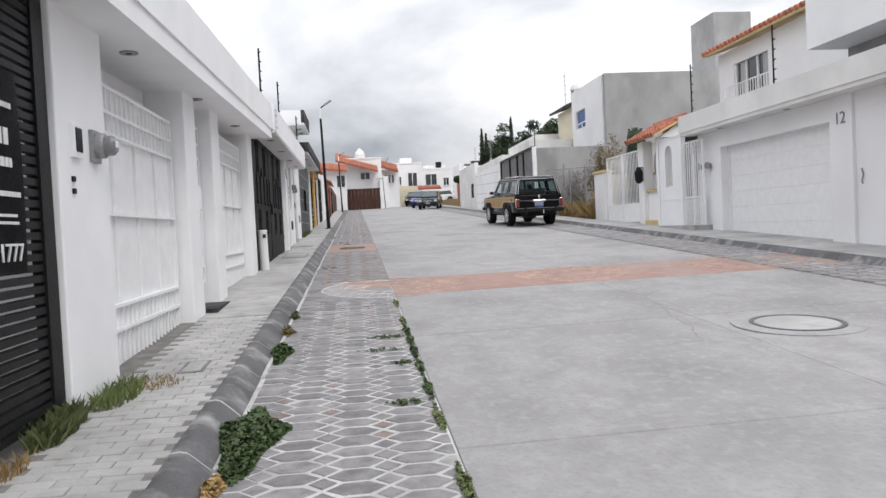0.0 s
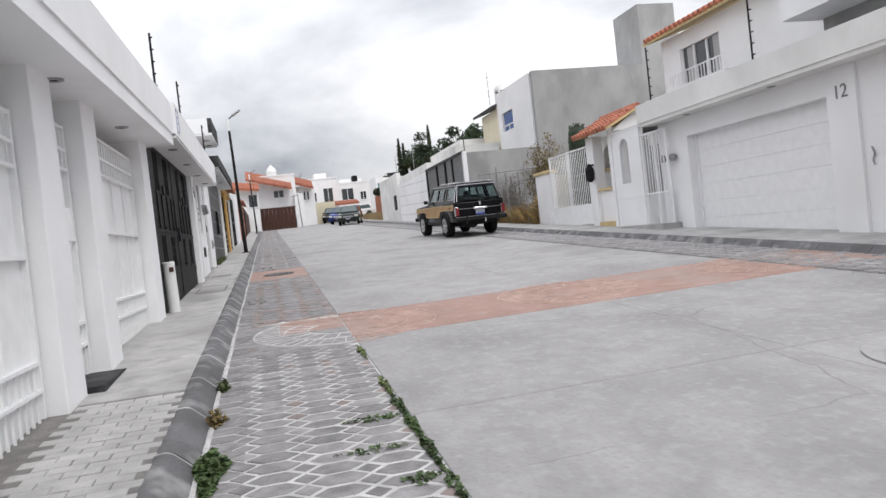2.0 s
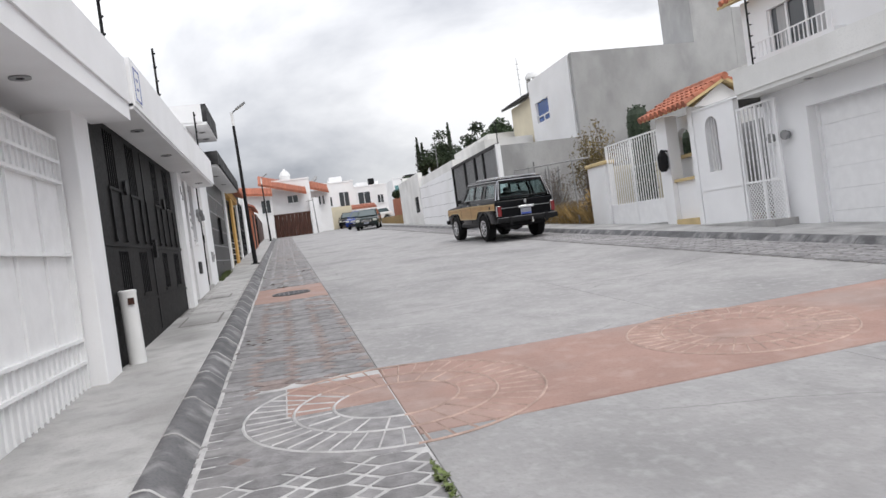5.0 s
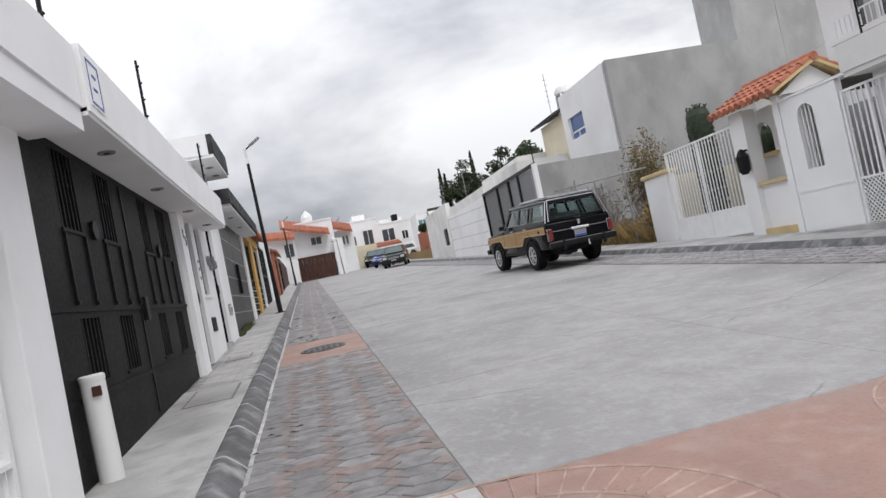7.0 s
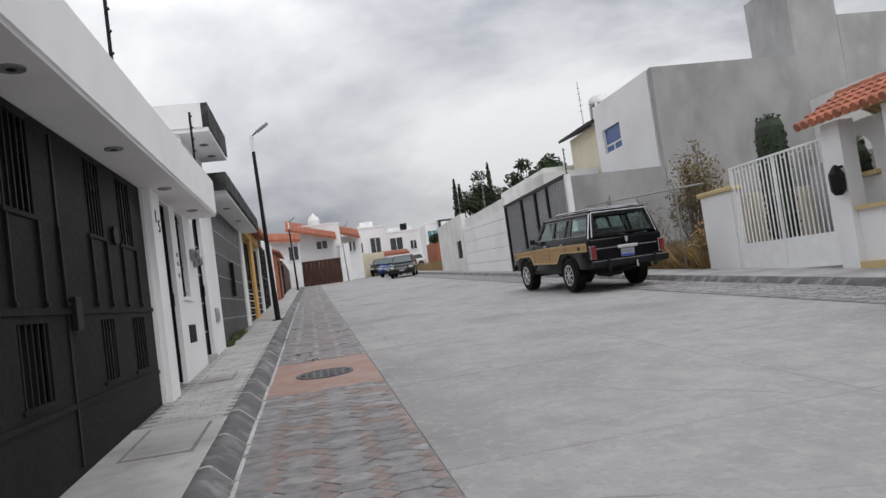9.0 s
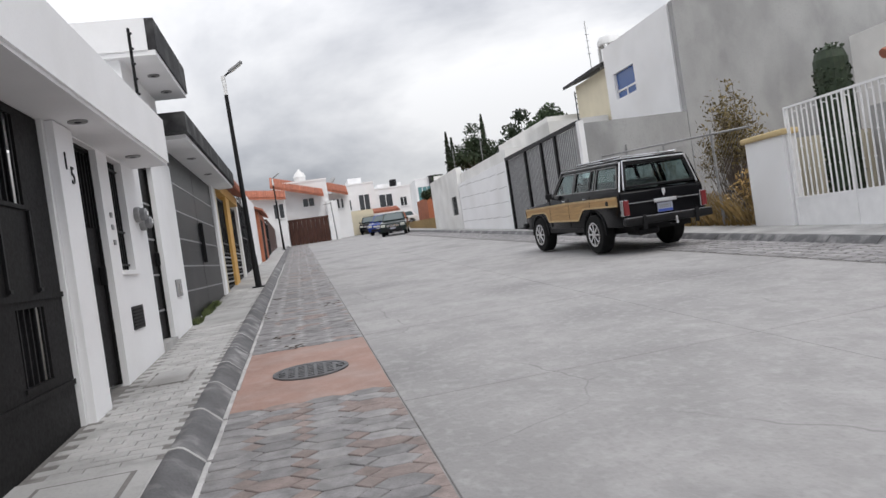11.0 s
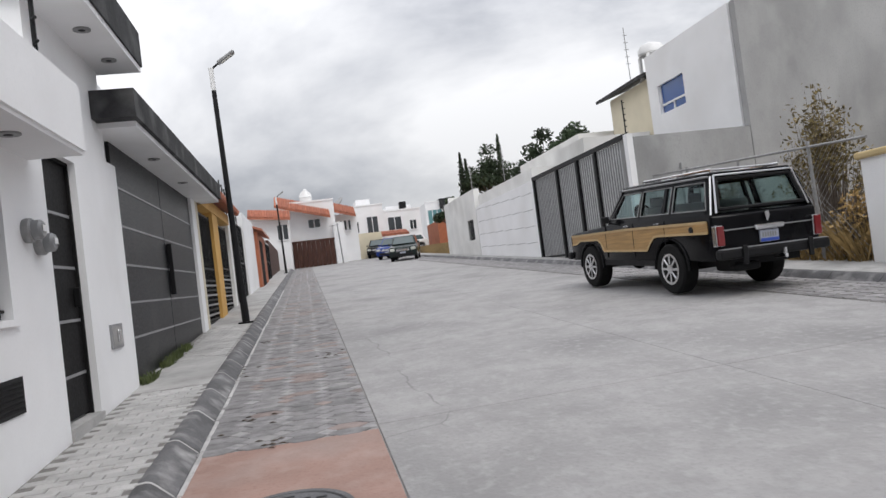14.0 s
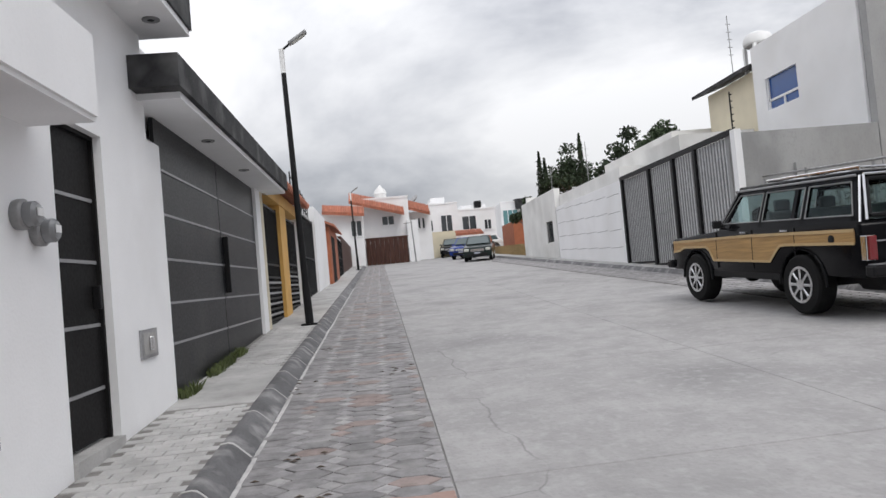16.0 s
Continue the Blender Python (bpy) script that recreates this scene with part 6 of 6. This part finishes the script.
# ---------------------------------------------------------------- plants in the kerb
def creeper(cx, cy, rx, ry, n, label, mat="leaf", h=0.1):
    vs, fs = [], []
    for i in range(n):
        a, t = rng.random() * 6.283, math.sqrt(rng.random())
        x, y = cx + rx * t * math.cos(a) * (0.8 + 0.3 * math.sin(3 * a)), cy + ry * t * math.sin(a) * (0.85 + 0.25 * math.cos(4 * a))
        c = Vector((x, y, road_z(x, y) + 0.012 + h * rng.random() * (1 - t * t)))
        u = Vector((rng.gauss(0, 1), rng.gauss(0, 1), rng.gauss(0, 0.5))).normalized()
        v = u.cross(Vector((rng.gauss(0, 0.4), rng.gauss(0, 0.4), 1))).normalized()
        s = rng.uniform(0.010, 0.024)
        k = len(vs)
        vs += [c - u * s, c + v * s * 0.7, c + u * s, c - v * s * 0.7]
        fs.append((k, k + 1, k + 2, k + 3))
    me = bpy.data.meshes.new("creeping_weed")
    me.from_pydata(vs, [], fs)
    me.materials.append(M[mat])
    return tagged(new("creeping_weed", me), label, "weed", kind="stuff")


creeper(-1.2, 4.45, 0.24, 0.62, 5200, "low green creeping weed against the kerb", h=0.13)
creeper(-1.24, 6.85, 0.11, 0.38, 1400, "small green weed in the gutter")
creeper(-1.27, 3.7, 0.06, 0.2, 500, "yellow dried weed at the kerb", "straw", 0.06)
creeper(-1.27, 7.9, 0.08, 0.15, 260, "small yellowing weed at the kerb", "dry_leaf")
creeper(-1.28, 8.9, 0.06, 0.12, 200, "small weed at the kerb foot", "grass")
for y, n in ((3.5, 200), (4.6, 120), (5.3, 160), (6.0, 120), (6.6, 260), (7.1, 300), (7.6, 220), (8.2, 180), (9.6, 120)):
    creeper(-0.03, y, 0.035, 0.32, n, "thin weeds in the joint beside the road", "leaf" if 5 < y < 8 else "grass", 0.03)
for x, y, rx, ry, n in ((-0.22, 7.35, 0.22, 0.06, 80), (-0.30, 6.75, 0.26, 0.05, 60), (-0.16, 6.2, 0.12, 0.08, 60), (-0.2, 5.0, 0.16, 0.07, 60)):
    creeper(x, y, rx, ry, n, "green weed runner spreading over the pavers", "leaf", 0.025)


def spot(cx, cy, rx, ry):
    def f():
        a, t = rng.random() * 6.283, math.sqrt(rng.random())
        y = cy + ry * t * math.sin(a)
        return cx + rx * t * math.cos(a), y, walk_z(y) - 0.01
    return f


tufts("grass_tuft", 900, spot(-2.31, 4.55, 0.1, 0.36), 0.04, 0.17, "grass", "green grass tuft at foot of slatted gate", 0.005)
tufts("grass_tuft", 500, spot(-2.2, 5.3, 0.14, 0.35), 0.03, 0.13, "grass", "low grass at foot of white pillar", 0.005)
tufts("grass_tuft", 250, spot(-2.05, 5.6, 0.22, 0.2), 0.02, 0.07, "straw", "dry grass in sidewalk joint", 0.004)
tufts("grass_tuft", 160, spot(-2.3, 3.9, 0.06, 0.2), 0.03, 0.1, "straw", "dry weeds by the gate", 0.004)
for y in (25.2, 26.4, 27.0, 27.8):
    tufts("grass_tuft", 260, spot(-2.3, y, 0.08, 0.35), 0.03, 0.12, "grass", "low grass along foot of slate gate", 0.008)
for x, y in ((-1.2, 14.9), (-0.75, 21.9), (-1.0, 22.8), (-1.25, 25.5), (-0.2, 26.0), (-1.25, 28.4)):
    o = thing("dead_leaves", "few dry leaves lying in the gutter", "leaves", (x, y, road_z(x, y)), group="fallen leaves")
    for i in range(7):
        bm = bmesh.new()
        a, b = x + rng.gauss(0, 0.12), y + rng.gauss(0, 0.2)
        quad_plate(bm, [(a - 0.03, b, 0), (a, b - 0.012, 0.008), (a + 0.03, b, 0), (a, b + 0.012, 0.008)], (0, 0, 1), 0.003)
        bm.transform(Matrix.Translation((0, 0, road_z(a, b) + 0.012)))
        part("leaf", bm, "twig", o)

# ---------------------------------------------------------------- covers in road and sidewalk
def manhole(x, y, r, z, label, pattern=True):
    o = thing("manhole_cover", label, "manhole cover", (x, y, z))
    bm = bmesh.new()
    lathe(bm, [(r * 1.0, -0.02), (r * 1.0, 0.006), (r * 0.9, 0.006), (r * 0.88, -0.006), (r * 0.86, -0.006)], (0, 0, 0), (0, 0, 1), 36)
    bm.transform(Matrix.Translation((x, y, z)) @ pose(0, 0, 0, TILT, 0, 0))
    part("frame", bm, "iron_cover", o)
    bm = bmesh.new()
    lathe(bm, [(r * 0.85, -0.02), (r * 0.85, 0.002), (0.02, 0.002)], (0, 0, 0), (0, 0, 1), 36)
    studs = bmesh.new()
    if pattern:
        k = -int(r * 0.8 / 0.09)
        while k * 0.09 < r * 0.8:
            half = math.sqrt(max(0, (r * 0.78) ** 2 - (k * 0.09) ** 2))
            j = -half
            while j < half - 0.03:
                box(studs, k * 0.09 - 0.03, k * 0.09 + 0.03, j, j + 0.04, 0.002, 0.012)
                j += 0.075
            k += 1
    bm.transform(Matrix.Translation((x, y, z)) @ pose(0, 0, 0, TILT, 0, 0))
    lid = part("lid", bm, "iron_cover" if pattern else "walk", o)
    if pattern:
        studs.transform(Matrix.Translation((x, y, z)) @ pose(0, 0, 0, TILT, 0, 0))
        tagged(part("studs", studs, "iron_cover", lid), kind="stuff")


manhole(-0.64, 20.35, 0.36, road_z(-0.6, 20.35) + 0.012, "round studded iron manhole cover in red concrete")
manhole(3.65, 6.55, 0.43, road_z(3.65, 6.55) + 0.012, "round concrete manhole cover in the road", False)
o = thing("manhole_ring", "pale concrete ring round the road manhole", "manhole ring", (3.65, 6.55, 0))
bm = bmesh.new()
lathe(bm, [(0.44, -0.01), (0.60, -0.01), (0.60, 0.002), (0.44, 0.006)], (0, 0, 0), (0, 0, 1), 40)
bm.transform(Matrix.Translation((3.65, 6.55, road_z(3.65, 6.55) + 0.006)) @ pose(0, 0, 0, TILT, 0, 0))
part("ring", bm, "road", o)
for y0, y1, x0, x1 in ((16.6, 17.7, -2.2, -1.66), (20.3, 21.0, -2.15, -1.75), (5.9, 6.3, -1.95, -1.75)):
    o = thing("utility_cover", "rectangular concrete utility cover in sidewalk", "utility cover", (-1.9, y0, walk_z(y0)), group="utility covers")
    part("rim", one_box(x0, x1, y0, y1, walk_z(y0) - 0.03, walk_z(y0) + 0.004, dz=SLOPE * (y1 - y0)), "joint", o)
    part("lid", one_box(x0 + 0.03, x1 - 0.03, y0 + 0.03, y1 - 0.03, walk_z(y0 + 0.03) - 0.03, walk_z(y0 + 0.03) + 0.008, dz=SLOPE * (y1 - y0 - 0.06)), "walk", o)

# ---------------------------------------------------------------- pieces of road, band, strip, sidewalk and kerb
def slope_slab(x0, x1, y0, y1, off, thick, cross=0.01, ch=0.006):
    """A slab lying on the climbing street with a small chamfer round its top."""
    bm = bmesh.new()
    def ring(e, dz):
        return [bm.verts.new((x, y, rise(y) + off + cross * min(max(x, 0), 7.2) + dz)) for x, y in ((x0 + e, y0 + e), (x1 - e, y0 + e), (x1 - e, y1 - e), (x0 + e, y1 - e))]
    a, b, c = ring(0, -thick), ring(0, -ch), ring(ch, 0)
    for p, q in ((a, b), (b, c)):
        for i in range(4):
            bm.faces.new((p[i], p[(i + 1) % 4], q[(i + 1) % 4], q[i]))
    bm.faces.new(c)
    bmesh.ops.recalc_face_normals(bm, faces=bm.faces)
    return bm


YS = [-24, -20.3, -16.7, -13, -9.4, -6.6, -3.0, 0.4, 4.05, 7.35, 10.45]
YS2 = [12.4, 15.4, 18.6, 22.0, 25.4, 28.8, 32.2, 35.6, 39, 42.4, 45.8, 49.2, 52.6, 56, 59.4, 62.8, 66.2, 69.6, 73, 76.4, 79.8, 83.2, 86]
for seq in (YS, YS2):
    for a, b in zip(seq, seq[1:]):
        for x0, x1 in ((0.004, 2.95), (2.953, 5.9)):
            part("slab", slope_slab(x0, x1, a + 0.007, b - 0.007, ROAD0, 0.05), "road", road)
band = structure("road_band", slope_slab(0.002, 7.1, 10.455, 12.39, ROAD0 + 0.002, 0.05), "red", "red tinted stamped concrete band across the street", "road")
part("band_in_strip", slope_slab(-0.78, -0.004, 11.35, 12.25, ROAD0 + 0.003, 0.05), "red", band)
part("grey_field", slope_slab(-1.2, -0.004, 10.2, 11.35, ROAD0 + 0.003, 0.05), "paver", band)
part("grey_field", slope_slab(-1.2, -0.782, 11.352, 12.25, ROAD0 + 0.003, 0.05), "paver", band)
square = structure("red_square", slope_slab(-1.32, -0.005, 19.14, 21.86, ROAD0 + 0.003, 0.05), "red", "red concrete square round manhole cover", "road")


def fan(cx, cy, r, mat, parent, a0=0.0, a1=360.0):
    """Stamped rosette: two rims and raised spokes between them."""
    n = int(44 * (a1 - a0) / 360)
    def P(a, q, dz=0.0):
        x, y = cx + q * math.cos(a), cy + q * math.sin(a)
        return Vector((x, y, road_z(x, y) + dz))
    for q in (r, r * 0.68, r * 0.42):
        bm = bmesh.new()
        for i in range(n):
            b0, b1 = radians(a0 + (a1 - a0) * i / n), radians(a0 + (a1 - a0) * (i + 1) / n)
            rod(bm, P(b0, q), P(b1, q), 0.012, 5)
        part("rim_ring", bm, mat, parent)
    for i in range(n):
        b = radians(a0 + (a1 - a0) * (i + 0.5) / n)
        bm = bmesh.new()
        rod(bm, P(b, r * 0.70), P(b, r * 0.98), 0.010, 4)
        part("spoke", bm, mat, parent)
        if i % 2 == 0:
            bm = bmesh.new()
            rod(bm, P(b, r * 0.44), P(b, r * 0.66), 0.011, 4)
            part("spoke", bm, mat, parent)


fan(0.0, 11.35, 1.08, "red_worn", band, -92, 135)
fan(0.0, 11.35, 1.08, "grout", band, 135, 268)
fan(2.92, 11.55, 0.9, "red_worn", band)
fan(5.9, 11.5, 0.92, "red_worn", band)


def hexagon(w, l, h):
    """A six-sided paver with concave-looking waist, flat side down."""
    bm = bmesh.new()
    pts = [(-w / 2, 0), (-w / 4, -l / 2), (w / 4, -l / 2), (w / 2, 0), (w / 4, l / 2), (-w / 4, l / 2)]
    a = [bm.verts.new((x, y, -0.03)) for x, y in pts]
    b = [bm.verts.new((x, y, h - 0.004)) for x, y in pts]
    c = [bm.verts.new((x * 0.94, y * 0.94, h)) for x, y in pts]
    for p, q in ((a, b), (b, c)):
        for i in range(6):
            bm.faces.new((p[i], p[(i + 1) % 6], q[(i + 1) % 6], q[i]))
    bm.faces.new(c)
    bmesh.ops.recalc_face_normals(bm, faces=bm.faces)
    return bm


TURN = pose(0, 0, 0, TILT, 0, 0)


def lay(parent, name, protos, spots, off, limit=300):
    """Lays pieces on the slope: the first ones as parts, the rest joined."""
    rest = {}
    for i, (x, y, k, turn) in enumerate(spots):
        m = Matrix.Translation((x, y, rise(y) + off)) @ TURN @ pose(0, 0, rng.uniform(-0.003, 0.003), rng.uniform(-0.8, 0.8), rng.uniform(-0.8, 0.8), turn)
        if i < limit:
            ob = new(name, protos[k])
            ob.parent, ob.matrix_basis = parent, m
        else:
            rest.setdefault(k, []).append(m)
    for k, ms in rest.items():
        pv = np.array([v.co for v in protos[k].vertices])
        pf = [tuple(p.vertices) for p in protos[k].polygons]
        vs, fs = [], []
        for m in ms:
            base = len(vs)
            a = np.array(m)
            vs.extend((pv @ a[:3, :3].T + a[:3, 3]).tolist())
            fs.extend([tuple(base + q for q in f) for f in pf])
        me = bpy.data.meshes.new(name + "s")
        me.from_pydata(vs, [], fs)
        me.materials.append(protos[k].materials[0])
        ob = new(name + "_field", me)
        ob.parent = parent
        tagged(ob, kind="stuff")


# pavers of the near strip: diamonds in columns with long hexagons between them
def flat_piece(pts, inset, h):
    bm = bmesh.new()
    def shrunk(e):
        return [(x * (1 - e / math.hypot(x, y)), y * (1 - e / math.hypot(x, y))) for x, y in pts]
    p0, p1 = shrunk(inset), shrunk(inset + 0.006)
    a = [bm.verts.new((x, y, -0.03)) for x, y in p0]
    b = [bm.verts.new((x, y, h - 0.004)) for x, y in p0]
    c = [bm.verts.new((x, y, h)) for x, y in p1]
    n = len(pts)
    for p, q in ((a, b), (b, c)):
        for i in range(n):
            bm.faces.new((p[i], p[(i + 1) % n], q[(i + 1) % n], q[i]))
    bm.faces.new(c)
    bmesh.ops.recalc_face_normals(bm, faces=bm.faces)
    return bm


PX, DX, DY = 0.335, 0.088, 0.088
DIAMOND = [(-DX, 0), (0, -DY), (DX, 0), (0, DY)]
LONGHEX = [(-PX / 2, 0), (-PX / 2 + DX, -DY), (PX / 2 - DX, -DY), (PX / 2, 0), (PX / 2 - DX, DY), (-PX / 2 + DX, DY)]
EDGE = [(-DX, 0), (0, -DY), (0.05, -DY), (0.05, DY), (0, DY)]


def paver_set(inset, h):
    return [mesh_of("paver", flat_piece(p, inset, h), m) for p in (DIAMOND, LONGHEX, EDGE) for m in ("paver", "paver_red")]


spots = []
for c in range(4):
    for r in range(-20, 500):
        y = r * 2 * DY
        for kind in (0, 1):
            x = -1.06 + c * PX + (PX / 2 if kind else 0)
            yy = y + (DY if kind else 0)
            if x > -0.04 or yy > 86 or 19.12 < yy < 21.88 or math.hypot(x, yy - 11.35) < 1.16 or (x > -0.9 and 11.25 < yy < 12.33):
                continue
            share = (0.08 if kind == 0 else 0.02) if yy < 12 else ((0.75 if kind == 0 else 0.1) if yy < 22 else 0.12)
            spots.append((x, yy, (2 * kind if c < 3 or kind else 4) + (1 if rng.random() < share else 0), rng.uniform(-1.5, 1.5)))
        if not 19.12 < y + DY < 21.88:
            spots.append((-1.06 - PX / 2 + 0.02, y + DY, 2, rng.uniform(-1, 1))) if c == 0 else None
spots.sort(key=lambda s: (0 if 3 < s[1] < 9.5 else 1, s[1]))
lay(strip, "paver", paver_set(0.017, 0.005), [s for s in spots if s[1] < 12.5], ROAD0)
lay(strip_up, "paver", paver_set(0.006, 0.006), [s for s in spots if s[1] >= 12.5], ROAD0 + 0.001, 290)
spots = []
for c in range(6):
    x = 6.02 + c * 0.21
    for r in range(0, 300):
        y = 5 + r * 0.215 + (0.1075 if c % 2 else 0)
        spots.append((x, y, 0, 0))
lay(strip_r, "paver", [mesh_of("paver", hexagon(0.235, 0.195, 0.006), "paver")], spots, ROAD0 + 0.066)

# sidewalk: smooth slabs and stamped brick fields
brick = [mesh_of("brick", slope_slab(-0.1, 0.1, -0.05, 0.05, 0.0, 0.03, 0.0, 0.004), "walk")]
for v in brick[0].vertices:
    v.co.z -= SLOPE * v.co.y
spots = []
for y0, y1 in ((2.2, 8.6), (17.9, 24.4), (26.5, 31)):
    r = 0
    y = y0
    while y < y1:
        for c in range(5):
            x = -2.32 + c * 0.208 + (0.104 if r % 2 else 0)
            if -2.36 < x - 0.1 and x + 0.1 < -1.40:
                spots.append((x, y, 0, 0))
        y += 0.107
        r += 1
spots.sort(key=lambda s: (0 if 2.5 < s[1] < 7.6 else 1, s[1]))
lay(walk_l, "brick", brick, spots, WALK0 + 0.002)
for a, b in ((-6, 2.15), (8.64, 10.3), (10.31, 13.6), (13.61, 17.85), (24.45, 26.45), (31.05, 37), (37.01, 45), (45.01, 60), (60.01, 86)):
    part("slab", slope_slab(-2.74, -1.55, a, b, WALK0 + 0.002, 0.05, 0.0), "walk", walk_l)

# rounded kerb stones
def kerb_stone(length, side):
    bm = bmesh.new()
    prof = [(0, -0.25), (0, 0.105), (0.02, 0.12), (0.075, 0.125), (0.105, 0.117), (0.13, 0.098), (0.222, 0.012), (0.235, -0.01), (0.235, -0.25)]
    prism(bm, [(side * p[0], p[1]) for p in prof], "y", 0.006, length - 0.006)
    return bm


kerb_l = thing("kerb", "dark rounded concrete kerb with worn pale patches", "kerb", (-1.55, 20, 0), kind="structure")
BASE[kerb_l] = Vector((-1.55, 20, 0))
stone = mesh_of("kerb_stone", kerb_stone(1.0, 1), "kerb", True)
for i in range(-12, 86):
    ob = new("kerb_stone", stone)
    ob.parent, ob.matrix_parent_inverse = kerb_l, Matrix.Translation((1.55, -20, 0))
    ob.matrix_basis = pose(-1.555 + rng.uniform(-0.006, 0.006), i, rise(i) + ROAD0, TILT, 0, 0)
kerb_r = thing("kerb", "grey concrete kerb along the far sidewalk", "kerb", (7.3, 20, 0), kind="structure")
stone = mesh_of("kerb_stone", kerb_stone(1.0, -1), "kerb", True)
for i in range(-12, 86):
    ob = new("kerb_stone", stone)
    ob.parent, ob.matrix_parent_inverse = kerb_r, Matrix.Translation((-7.3, -20, 0))
    ob.matrix_basis = pose(7.36, i, rise(i) + ROAD0 + 0.05, TILT, 0, 0)
mortar = mesh_of("mortar_joint", kerb_stone(0.05, 1), "walk", True)
for i in range(-2, 44):
    ob = new("mortar_joint", mortar)
    ob.parent, ob.matrix_parent_inverse = kerb_l, Matrix.Translation((1.55, -20, 0))
    ob.matrix_basis = pose(-1.558, i - 0.025 + rng.uniform(-0.01, 0.01), rise(i) + ROAD0 + 0.001, TILT, 0, rng.uniform(-3, 3)) @ Matrix.Diagonal((1.015, rng.uniform(0.5, 1.2), 1.012, 1))
bed = mesh_of("mortar_bed", one_box(0.0, 0.035, 0.01, 0.97, -0.02, 0.012, bevel=0.006), "grout")
for i in range(2, 44):
    ob = new("mortar_bed", bed)
    ob.parent, ob.matrix_parent_inverse = kerb_l, Matrix.Translation((1.55, -20, 0))
    ob.matrix_basis = pose(-1.322 + rng.uniform(-0.008, 0.006), i, rise(i) + ROAD0 + rng.uniform(-0.004, 0.004), TILT, 0, rng.uniform(-0.5, 0.5))
